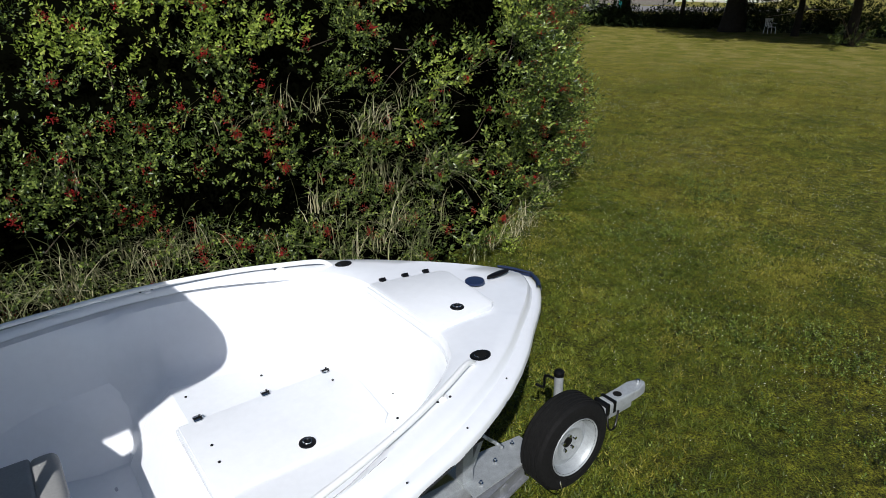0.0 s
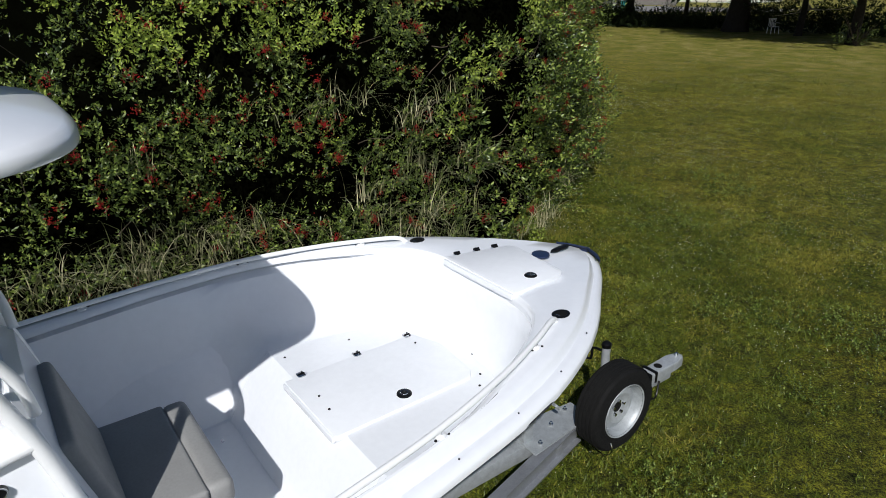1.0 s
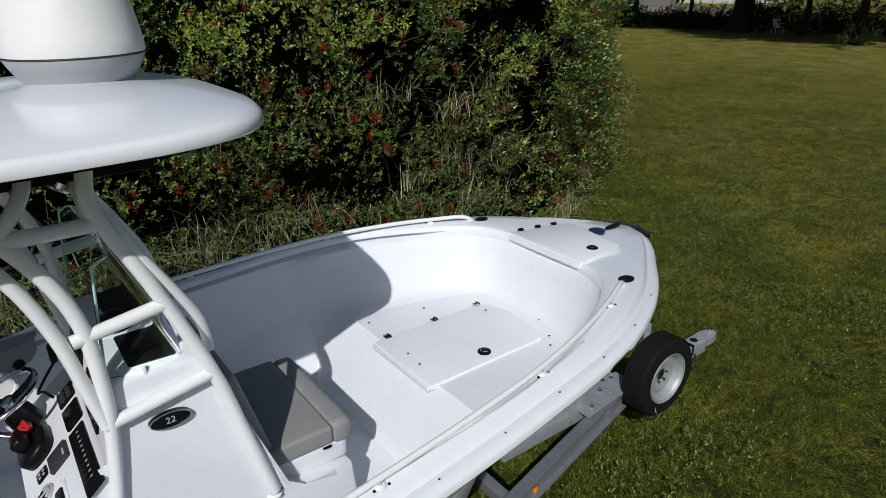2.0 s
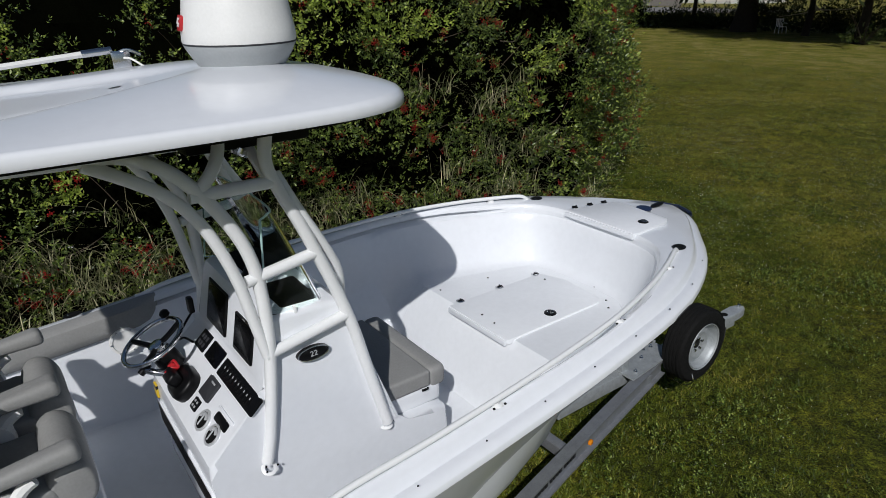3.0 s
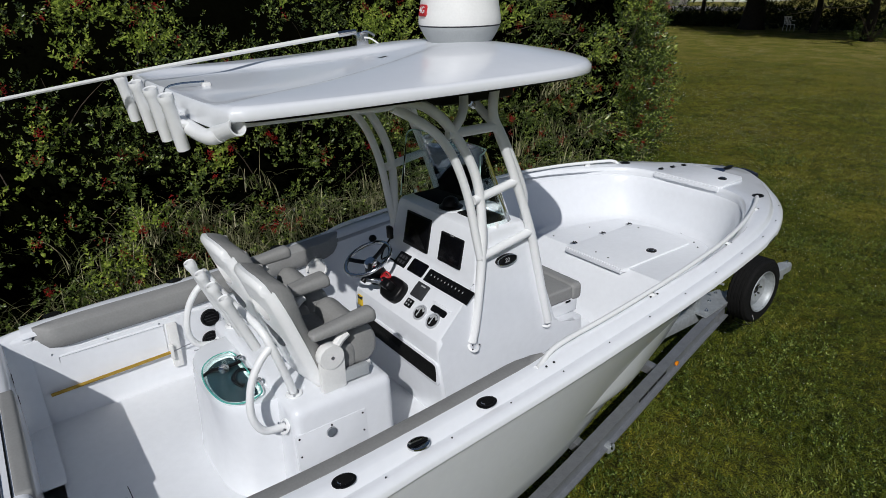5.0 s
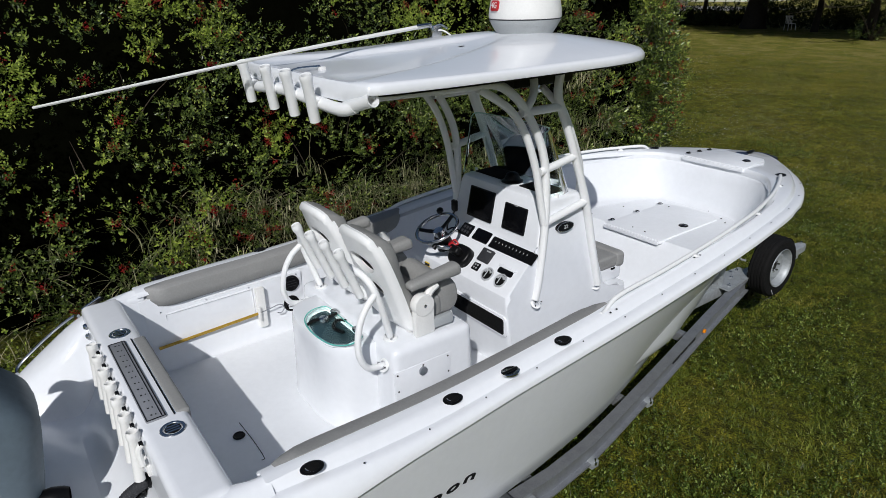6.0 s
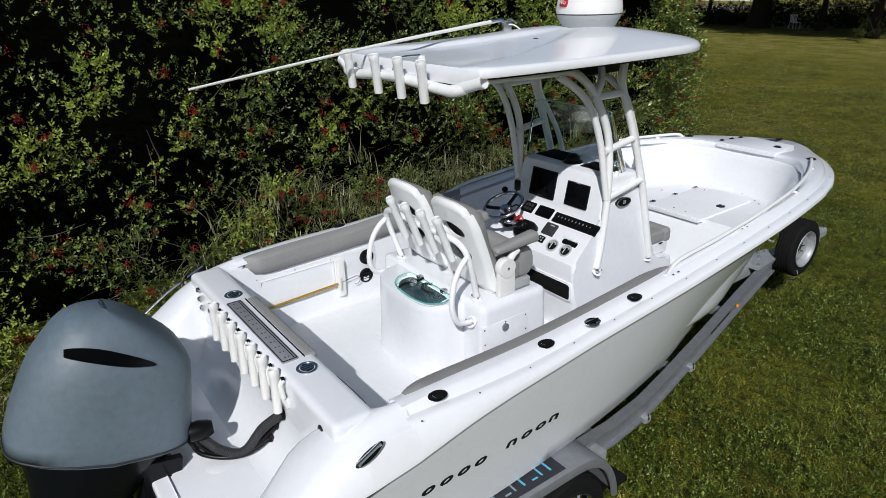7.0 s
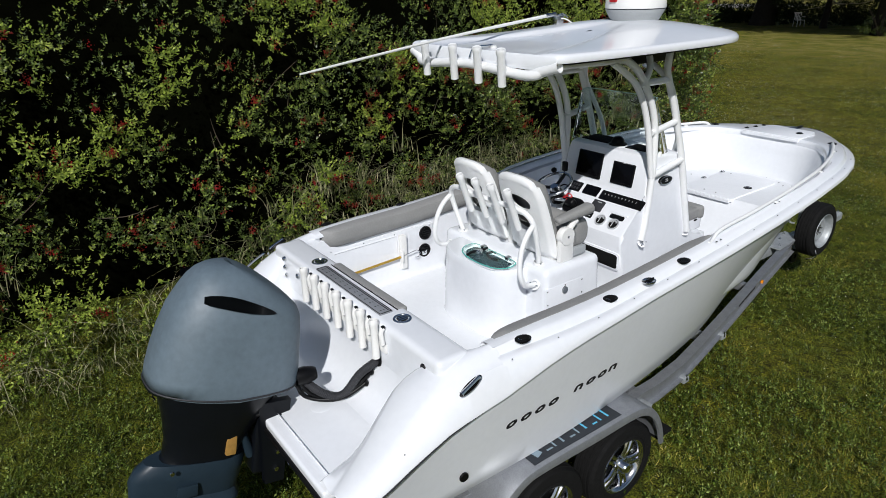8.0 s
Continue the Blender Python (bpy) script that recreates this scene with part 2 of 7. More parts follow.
# ---- boat: plan and sheer, bow towards +y, keel line at x = 0 ----
BEAM = lut([(-5.70, 1.20), (-5.2, 1.235), (-4.5, 1.265), (-4.0, 1.26), (-3.5, 1.24), (-2.5, 1.228), (-1.6, 1.185), (-1.0, 1.122), (-0.5, 1.03), (-0.1, 0.872), (0.2, 0.69), (0.45, 0.488), (0.65, 0.327), (0.78, 0.20), (0.86, 0.10), (0.90, 0.0)])
TOP = lut([(-5.70, 1.20), (-5.5, 1.31), (-5.3, 1.455), (-5.1, 1.60), (-4.9, 1.69), (-4.6, 1.725), (-3.85, 1.742), (-3.4, 1.77), (-2.8, 1.82), (-2.0, 1.89), (-1.0, 1.958), (-0.3, 1.978), (0.2, 1.97), (0.5, 1.953), (0.93, 1.915)])
CAP = lut([(-5.70, 0.05), (-5.4, 0.095), (-5.18, 0.15), (-4.97, 0.20), (-4.75, 0.198), (-4.42, 0.130), (-4.1, 0.088), (-3.8, 0.073), (-3.4, 0.068), (0.93, 0.068)])
LIP = lambda y: TOP(y) - CAP(y)
CHINE_X = lut([(-5.62, 1.07), (-4, 1.06), (-2.5, 0.90), (-1.5, 0.65), (-0.8, 0.43), (-0.2, 0.24), (0.3, 0.12), (0.6, 0.05), (0.8, 0.0)])
CHINE_Z = lut([(-5.62, 0.80), (-4, 0.80), (-2.5, 0.84), (-1.5, 0.93), (-0.8, 1.05), (-0.2, 1.22), (0.3, 1.46), (0.6, 1.64), (0.8, 1.78)])
KEEL_Z = lut([(-5.62, 0.50), (-3, 0.50), (-1.8, 0.53), (-0.8, 0.68), (-0.2, 0.90), (0.3, 1.26), (0.6, 1.55), (0.8, 1.77)])
SOLE, CASTING = 1.13, 1.556


def floor_z(y):
    t = min(1, max(0, (y + 1.34) / 0.27))
    return SOLE + (CASTING - SOLE) * (t * t * (3 - 2 * t))


boat = thing("center_console_boat", "white fibreglass centre console fishing boat resting on a trailer", "boat", pose(0, 0, 0))

# hull skin
rows = []
for i in range(61):
    y = -5.62 + i / 60 * (0.87 + 5.62)
    b, lip, cx, cz, kz = BEAM(y) - 0.02, LIP(y), CHINE_X(y), CHINE_Z(y), KEEL_Z(y)
    half = [(0.0, kz), (cx * 0.5, kz + (cz - kz) * 0.42), (cx - 0.03, cz - 0.03), (cx, cz), (cx + 0.015, cz + 0.012)]
    for k in range(1, 8):
        t = k / 7
        flare = t ** (1.0 + 0.18 * max(0, min(1, (y + 2.6) / 2.2)))
        half.append((cx + 0.015 + (b - cx - 0.015) * flare, cz + 0.012 + (lip - cz - 0.012) * t))
    rake = 0.42 * max(0, min(1, (-4.6 - y) / 1.0))
    rows.append([(-x, y + rake * max(0, 1.1 - z), z) for x, z in half[::-1]] + [(x, y + rake * max(0, 1.1 - z), z) for x, z in half[1:]])
verts, faces = lofted(rows)
k = len(rows[0])
faces.append(tuple(range(k)))
part("hull", (verts, faces), GEL, boat, "glossy white fibreglass hull sides")

# plan curves of the deck: outer edge, edge of the opening, foot of the inner wall
OUT = [(BEAM(y), y) for y in [-4.72 + 0.15 * i for i in range(28)]]
OUT += [(BEAM(y), y) for y in (-0.42, -0.28, -0.14, 0.0, 0.14, 0.28, 0.42, 0.54, 0.65, 0.75, 0.83, 0.88)] + [(0.0, 0.90)]
IN_X = lut([(-4.8, 1.03), (-4.0, 1.055), (-2.8, 1.06), (-1.8, 1.055), (-1.2, 1.03), (-0.8, 0.95), (-0.45, 0.79), (-0.25, 0.67)])
INNER = [(IN_X(y), y) for y in [-4.72 + 0.15 * i for i in range(28)]]
INNER += [(IN_X(-0.5), -0.5), (IN_X(-0.38), -0.38), (0.675, -0.25), (0.61, -0.16), (0.54, -0.09), (0.45, -0.045), (0.37, -0.02), (0.30, -0.01), (0.22, -0.005), (0.16, 0.0), (0.10, 0.0), (0.05, 0.0), (0.0, 0.0)]
FOOT_IN = lut([(-4.8, 0.05), (-2.5, 0.08), (-1.7, 0.15), (-1.4, 0.25), (-0.9, 0.29), (-0.4, 0.20), (0.0, 0.12)])


def mirrored(row):
    """Starboard points, then the same on the port side."""
    return list(row) + [(-x, y, z) for x, y, z in row[-2::-1]]


rings = []
# rolled outer lip with a shallow groove inside it, then the flat of the gunwale
PROFILE = [(0.0, 0.012, -0.125), (0.0, 0.010, -0.10), (0.0, 0.005, -0.060), (0.0, -0.012, -0.049), (0.0, -0.034, -0.045), (0.0, -0.056, -0.047), (0.0, -0.066, -0.040), (0.0, -0.076, -0.014), (0.0, -0.092, -0.002), (0.18, -0.11, 0), (0.45, -0.11, 0.003), (0.72, -0.06, 0.003), (0.9, -0.02, 0), (1.0, 0, -0.006)]
for f, d, dz in PROFILE:
    row = []
    for j, ((ox, oy), (ix, iy)) in enumerate(zip(OUT, INNER)):
        n = Vector((ox - ix, oy - iy))
        ln = max(n.length, 1e-6)
        d_in = d - (0.45 * max(0, CAP(oy) - 0.068) if dz > -0.09 and f < 0.05 else 0)
        p = Vector((ox, oy)) + (n / ln) * d_in * (1 - f) if f < 0.05 else Vector((ox, oy)) + (n / ln) * d * (1 - f) - n * f
        top_edge, top_in = TOP(oy), TOP(min(iy, oy)) if oy < 0.2 else 1.968
        z = top_edge + (top_in - top_edge) * f + dz
        if dz < -0.09:
            z = LIP(oy) + dz + 0.10
        row.append((p.x if j < len(OUT) - 1 else 0.0, p.y, z))
    rings.append(mirrored(row))
part("deck_cap", lofted(rings), GEL, boat, "white gunwale cap and foredeck with a rolled edge")

# inner wall from the opening's edge down to the sole
rings = []
for t, inset, kind in [(0.0, 0.0, 0), (0.0, 0.012, 1), (0.0, 0.018, 2), (0.0, -0.03, 4), (0.0, -0.03, 5), (0.0, 0.018, 6), (0.12, 0.1, 3), (0.3, 0.2, 3), (0.5, 0.36, 3), (0.7, 0.58, 3), (0.85, 0.74, 3), (0.93, 0.86, 3), (0.98, 1.0, 3), (1.0, 1.25, 3)]:
    row = []
    for j, (ix, iy) in enumerate(INNER):
        if j < len(INNER) - 1:
            a, b = INNER[max(j - 1, 0)], INNER[j + 1]
            nx, ny = -(b[1] - a[1]), b[0] - a[0]
        else:
            nx, ny = 0, -1
        ln = math.hypot(nx, ny)
        nx, ny = nx / ln, ny / ln
        ztop = TOP(iy) - 0.006
        if kind > 3:
            w = max(0, min(1, (-0.25 - iy) / 0.2))
            d, z = inset * w + 0.018 * (1 - w), ztop - (0.032, 0.056, 0.062)[kind - 4]
        elif kind < 3:
            d, z = inset, ztop - (0, 0.010, 0.03)[kind]
        else:
            d = 0.018 + FOOT_IN(iy) * inset
            z = ztop - 0.03 + (floor_z(iy + ny * d) - ztop + 0.03) * t
        row.append((max(0.0, ix + nx * d) if j < len(INNER) - 1 else 0.0, iy + ny * d, z))
    rings.append(mirrored(row))
part("inner_liner", lofted(rings), GEL, boat, "white moulded inner liner")

# sole: from wall foot to wall foot
foot = rings[-1][: len(INNER)]
rows = []
for x, y, z in foot:
    zz = floor_z(y)
    rows.append([(x - 2 * x * i / 12, y, floor_z(y - 0.0)) for i in range(13)])
part("cockpit_sole", lofted(rows), GEL_DECK, boat, "off-white non-skid cockpit floor")

# quarters: the gunwale sweeps down to the stern platform
for s in (1, -1):
    rows = []
    for i in range(17):
        y = -4.70 - i / 16 * 0.98
        b, t = BEAM(y), TOP(y)
        w = 0.21 + 0.16 * min(1, max(0, (-4.75 - y) / 0.35)) - 0.20 * max(0, (-5.2 - y) / 0.5)
        floor = 1.16
        low = min(floor, t - 0.04)
        a = max(0, min(1, (y + 5.35) / 0.62))
        e = 0.45 * max(0, CAP(y) - 0.068)
        rim = [(0.006, LIP(y) - 0.02), (0.004, LIP(y)), (-0.012 - e, t - 0.045), (-0.04 - e, t - 0.022), (-0.065 - e, t - 0.007), (-0.10 - e, t)]
        lip = [(0.013, LIP(y) - 0.025), (0.011, LIP(y)), (0.005 - e, t - 0.060), (-0.045 - e, t - 0.0455), (-0.076 - e, t - 0.013), (-0.112 - e, t)]
        rim = [(b + p0 + (p1 - p0) * a, z0 + (z1 - z0) * a) for (p0, z0), (p1, z1) in zip(rim, lip)]
        rows.append([(s * p, y, z) for p, z in rim + [(b - w + 0.03, t), (b - w, t - 0.02), (b - w - 0.03, t - 0.10 * (t - low) - 0.02), (b - w - 0.09, low + 0.06), (b - w - 0.15, low), (0.3, low)]])
    part("stern_quarter", lofted(rows), GEL, boat)

    part("corner_post", rbox(min(s * 1.02, s * 1.09), max(s * 1.02, s * 1.09), -4.83, -4.67, 1.15, TOP(-4.7) - 0.03, 0.03, 4), GEL, boat)
# transom cabinet across the cockpit
part("transom_cabinet", rbox(-1.07, 1.07, -5.04, -4.815, 1.08, 1.710, 0.045, 4), GEL, boat, "white transom cabinet with a bait station top")
rows = []
for x in [-0.96 + 0.12 * i for i in range(17)]:
    rows.append([(x, -5.035 - 0.20 * (1 - math.cos(a)) ** 1.0, 1.166 + 0.34 * (1 - math.sin(a))) for a in (radians(9 * k) for k in range(11))])
part("motor_well_cove", lofted(rows), GEL, boat, "white hollow of the motor well")
part("stern_platform", rbox(-0.97, 0.97, -5.70, -5.05, 1.10, 1.166, 0.02, 3), GEL, boat, "white stern platform")
bm = rbox(-1.13, 1.13, -5.64, -5.52, 0.62, 1.16, 0.03, 3)
for v in bm.verts:
    v.co.y += 0.42 * max(0, 1.1 - v.co.z)
part("transom", bm, GEL, boat)

# rub rail: thin dark insert below the cap
for s in (1, -1):
    line = [(s * (BEAM(y) + 0.004), y, LIP(y) - 0.022) for y in [-5.66 + i * 0.11 for i in range(59)]] + [(s * 0.09, 0.872, LIP(0.87) - 0.022)]
    part("rub_rail", tube(line, 0.0075, 6, 1), VINYL_D, boat, "thin dark rub rail insert")

# ---- fittings on the boat ----


def dot(name, x, y, z, r, material, parent, label="", h=0.004, axis="z", n=10):
    """A small round fitting, flat against its surface."""
    turn = {"z": pose(x, y, z), "y": pose(x, y, z, 90, 0, 0), "x": pose(x, y, z, 0, 90, 0)}[axis]
    return part(name, lathe([(r * 0.96, 0), (r, h * 0.5), (r * 0.9, h), (0.0, h)], n, turn), material, parent, label)


def flush_rod_holder(x, y, z):
    ring = part("rod_holder", lathe([(0.034, -0.02), (0.034, 0.001), (0.038, 0.005), (0.049, 0.006), (0.054, 0.003), (0.054, -0.002)], 24, pose(x, y, z - 0.003) @ Matrix.Diagonal((0.72, 0.94, 0.8, 1))), BLACK, boat, "black oval flush rod holder")
    squash = pose(x, y, z - 0.003) @ Matrix.Diagonal((0.72, 0.94, 0.8, 1))
    # Black disc on the uncut deck stands in for the shaded bore.
    part("liner", lathe([(0.0375, 0.0045), (0.036, 0.005), (0.0, 0.005)], 20, squash), MAT_BLACK, ring)
    # Short steel arc put in as the glint on the sleeve.
    arc = [squash @ Vector((0.029 * math.cos(q), 0.029 * math.sin(q), 0.006)) for q in (radians(240 + 10 * i) for i in range(8))]
    part("sleeve_glint", tube(arc, 0.0022, 6, 1), STEEL, ring, "steel arc for the glint on the inner sleeve")
    return ring


for s in (1, -1):
    for x, y in ((1.163, -4.54), (1.160, -3.826), (1.163, -3.11)):
        flush_rod_holder(s * x, y, TOP(y))
    flush_rod_holder(s * 0.625, 0.0, 1.980)
cleat = part("pop_up_cleat", lathe([(0.05, -0.004), (0.05, 0.004), (0.044, 0.007), (0.030, 0.004), (0.0, 0.003)], 24, pose(1.179, -3.488, TOP(-3.488) - 0.003) @ Matrix.Diagonal((0.78, 1.02, 1, 1))), STEEL, boat, "polished stainless pop-up cleat")
part("cleat_bar", tube([(1.179, -3.53, TOP(-3.488) + 0.004), (1.179, -3.446, TOP(-3.488) + 0.004)], 0.007, 8, 1), BLACK, cleat)

# mooring cleats let into the quarters
for s in (1, -1):
    n = Vector((s * 0.467, -0.361, 0.807)).normalized()
    d = (Vector((s * -0.05, 0.94, 0.40)) - n * Vector((s * -0.05, 0.94, 0.40)).dot(n)).normalized()
    c = d.cross(n)
    m = Matrix(((c.x, d.x, n.x, s * 1.226), (c.y, d.y, n.y, -4.954), (c.z, d.z, n.z, 1.630), (0, 0, 0, 1))) @ Matrix.Diagonal((0.23, 0.88, 1, 1))
    c = part("hawse_pipe", lathe([(0.085, -0.01), (0.09, 0.006), (0.075, 0.011), (0.06, 0.004), (0.0, 0.002)], 20, m), BLACK, boat, "black and chrome oval hawse fitting")
    part("cleat_bar", tube([m @ Vector((0, -0.075, 0.012)), m @ Vector((0, 0.075, 0.012))], 0.011, 8, 1), STEEL, c)

# foredeck hatch lid
lid = part("foredeck_hatch", slab([(-0.285, -0.03), (0.315, -0.03), (0.325, 0.0), (0.30, 0.335), (0.27, 0.375), (-0.16, 0.415), (-0.20, 0.39), (-0.295, 0.0)], 1.945, 1.981, 0.008), GEL_DECK, boat, "white foredeck hatch lid")
part("lid_lip", rbox(-0.285, 0.315, -0.045, -0.025, 1.938, 1.972, 0.006), GEL, lid)
for x, y in ((-0.288, 0.06), (-0.262, 0.19), (-0.235, 0.31)):
    h = part("hinge", slab(round_rect(x, y, 0.042, 0.034, 0.012), 1.979, 1.988, 0.003), BLACK, lid, "black hinge")
    part("hinge_pin", tube([(x, y - 0.018, 1.989), (x, y + 0.018, 1.989)], 0.005, 6, 1), BLACK, h)
latch = part("latch", lathe([(0.0, 1.99), (0.026, 1.989), (0.034, 1.985), (0.037, 1.979)][::-1], 20, pose(0.212, 0.19, 0)), BLACK, lid, "round black latch")
part("latch_ring", tube([(0.212 + 0.02 * math.cos(a), 0.19 + 0.02 * math.sin(a), 1.991) for a in (i * math.pi / 5 for i in range(10))], 0.0022, 5, 1, True), STEEL, latch)
part("anchor_deck_plate", lathe([(0.055, 1.957), (0.053, 1.966), (0.04, 1.968), (0.0, 1.967)], 24, pose(0.0, 0.475, 0)), NAVY, boat, "dark blue round deck plate")
part("bow_chock", lathe([(0.075, -0.002), (0.072, 0.008), (0.05, 0.012), (0.0, 0.012)], 20, pose(-0.02, 0.66, 1.943, 0, 0, 4) @ Matrix.Diagonal((0.28, 1.15, 1, 1))), BLACK, boat, "slim black bow chock")
tip = [(BEAM(y) + 0.004, y, LIP(y)) for y in (0.80, 0.82, 0.84, 0.86, 0.875, 0.89)]
rows = []
for x, y, z in [(-a, b, c) for a, b, c in tip] + [(0, 0.906, LIP(0.90))] + tip[::-1]:
    k = 0.955
    rows.append([(x * 1.01, y + 0.003, z + 0.010), (x * 1.02, y + 0.006, z + 0.030), (x * 1.0, y + 0.003, z + 0.046), (x * k, y - 0.012, z + 0.050), (x * (k - 0.03), y - 0.018, z + 0.044)])
part("bow_guard", lofted(rows), NAVY, boat, "dark blue rubber bow guard")

# low rails along the bow
RAIL_X = lut([(-2.78, 1.13), (-2.6, 1.10), (-2.2, 1.095), (-1.8, 1.075), (-1.4, 1.04), (-1.0, 0.985), (-0.6, 0.88), (-0.3, 0.765), (-0.12, 0.68), (-0.06, 0.655)])
for s in (1, -1):
    ys = [-2.78, -2.74, -2.60, -2.2, -1.8, -1.4, -1.0, -0.6, -0.3, -0.12, -0.06]
    line = []
    for y in ys:
        lift = 0.028 if -2.62 < y < -0.1 else (0.018 if -2.7 < y < -0.08 else -0.005)
        line.append((s * RAIL_X(y), y, TOP(y) + lift))
    rail = part("bow_rail", tube(line, 0.0135, 10, 5), PIPE, boat, "low white tubular bow rail")
    for y in (-1.86, -1.0, -0.32):
        part("post", tube([(s * RAIL_X(y), y, TOP(y) - 0.004), (s * RAIL_X(y), y, TOP(y) + 0.030)], 0.010, 8, 1), PIPE, rail)
        part("base", lathe([(0.026, 0), (0.024, 0.006), (0.014, 0.012)], 14, pose(s * (RAIL_X(y) + 0.003), y, TOP(y) + 0.001)), PIPE, rail)
        for dy in (-0.03, 0.03):
            dot("screw", s * (RAIL_X(y) + 0.018), y + dy, TOP(y) + 0.001, 0.006, BLACK, rail)
    for dy in (-2.74, -2.69):
        dot("screw", s * (IN_X(dy) + 0.10), dy, TOP(dy) + 0.001, 0.006, BLACK, rail)

# screws along the rolled lip
for s in (1, -1):
    for i in range(17):
        y = -5.35 + i * 0.335
        nx = BEAM(y) - 0.026
        dot("screw", s * nx, y, TOP(y) - 0.037, 0.0040, VINYL_D, boat, h=0.004, n=8)

# casting deck lid
lid = part("casting_deck_hatch", slab([(-0.262, -1.105), (0.296, -1.105), (0.306, -1.09), (0.30, -0.31), (0.25, -0.262), (-0.08, -0.23), (-0.262, -0.30)], 1.54, 1.570, 0.006), GEL_DECK, boat, "white casting deck hatch lid")
part("lid_lip", rbox(-0.258, 0.292, -1.118, -1.098, 1.528, 1.561, 0.006), GEL, lid)
for y in (-1.01, -0.672, -0.337):
    h = part("hinge", slab(round_rect(-0.264, y, 0.05, 0.044, 0.01), 1.569, 1.576, 0.002), STEEL, lid, "stainless hinge")
    part("hinge_pin", tube([(-0.264, y - 0.02, 1.577), (-0.264, y + 0.02, 1.577)], 0.005, 6, 1), BLACK, h)
    for dx in (-0.016, 0.016):
        dot("screw", -0.264 + dx, y + 0.012, 1.576, 0.005, BLACK, h, n=6)
latch = part("latch", lathe([(0.040, 1.569), (0.038, 1.576), (0.028, 1.578), (0.0, 1.577)], 20, pose(0.216, -0.668, 0)), BLACK, lid, "round black latch")
part("latch_ring", tube([(0.216 + 0.02 * math.cos(a), -0.668 + 0.02 * math.sin(a), 1.58) for a in (i * math.pi / 5 for i in range(10))], 0.0025, 5, 1, True), STEEL, latch)
for x, y in ((-0.16, -0.345), (-0.03, -1.02), (0.10, -1.03), (-0.45, -0.62), (-0.50, -1.0), (-0.36, -0.16), (-0.13, -0.13), (0.12, -0.15), (0.30, -0.24), (0.38, -0.31)):
    dot("screw", x, y, 1.571 if -0.26 < x < 0.3 and y < -0.26 else 1.557, 0.007, BLACK, boat, n=8)
ring = part("floor_ring", lathe([(0.034, 0), (0.034, 0.006), (0.022, 0.008), (0.0, 0.004)], 16, pose(-0.56, -1.37, SOLE + 0.001)), STEEL, boat, "stainless floor ring")
drain = dot("drain", 0.0, -4.50, SOLE + 0.001, 0.036, BLACK, boat, "black floor drain", 0.006, n=18)
part("drain_ring", tube([(0.03 * math.cos(a), -4.50 + 0.03 * math.sin(a), SOLE + 0.007) for a in (i * math.pi / 6 for i in range(12))], 0.004, 5, 1, True), BLACK, drain)
part("floor_seam", tube([(-0.12, -4.455, SOLE), (0.08, -4.45, SOLE), (0.26, -4.455, SOLE), (0.275, -4.475, SOLE)], 0.0025, 5, 4), VINYL_D, boat)

# padded coaming bolsters
for s in (1, -1):
    rows = []
    n = 34
    for i in range(n + 1):
        y = -4.66 + i / n * 1.98
        e = math.sqrt(max(0.05, 1 - max(0, 1 - (min(i, n - i) + 0.15) / 3.2) ** 2))
        x0 = IN_X(y) + 0.006 + 0.012 * (1 - e)
        hgt = 0.163 * (0.55 + 0.45 * e)
        zt = TOP(y) + 0.006
        zc = zt - 0.085
        pts = [(x0 + 0.05, zt - 0.03), (x0 + 0.03 * e, zt - 0.002), (x0 - 0.035 * e, zt - 0.002), (x0 - 0.066 * e, zt - 0.022), (x0 - 0.076 * e, zc), (x0 - 0.07 * e, zt - hgt + 0.03), (x0 - 0.045 * e, zt - hgt + 0.006), (x0 + 0.05, zt - hgt)]
        rows.append([(s * x, y, z) for x, z in pts])
    part("coaming_bolster", lofted(rows, True), VINYL, boat, "grey padded vinyl coaming bolster")

# port locker face with a gaff in its bracket
WALL = -1.018
panel = part("side_panel", rbox(WALL - 0.02, WALL + 0.006, -4.63, -3.60, 1.235, 1.56, 0.006), GEL, boat, "white side panel with a recessed tray")
part("panel_rim", tube([(WALL + 0.006, y, z) for y, z in ((-4.57, 1.52), (-3.98, 1.53), (-3.98, 1.30), (-4.57, 1.28))], 0.008, 6, 1, True), GEL, panel)
for y in (-4.6, -4.3, -4.0, -3.64):
    for z in (1.25, 1.545):
        dot("screw", WALL + 0.006, y, z, 0.006, STEEL, panel, axis="x", n=8)
br = part("gaff_bracket", rbox(WALL + 0.004, WALL + 0.05, -3.965, -3.905, 1.225, 1.53, 0.008), PLASTIC_W, boat, "white gaff bracket")
part("clip", rbox(WALL + 0.03, WALL + 0.075, -3.975, -3.955, 1.30, 1.40, 0.006), PLASTIC_W, br)
gaff = thing("gaff", "gold-coloured fishing gaff held in a white bracket", "gaff", pose(WALL + 0.05, -3.96, 1.345))
part("pole", tube([(0, -0.70, -0.035), (0, 0.0, 0.0)], 0.0105, 10, 1), GOLD, gaff, "gold anodised pole")
part("hook", tube([(0, 0, 0.0), (0, 0.10, 0.015), (0, 0.155, 0.02), (0, 0.185, -0.01), (0, 0.165, -0.045), (0, 0.13, -0.04)], 0.004, 6, 6), STEEL, gaff, "bright steel hook")
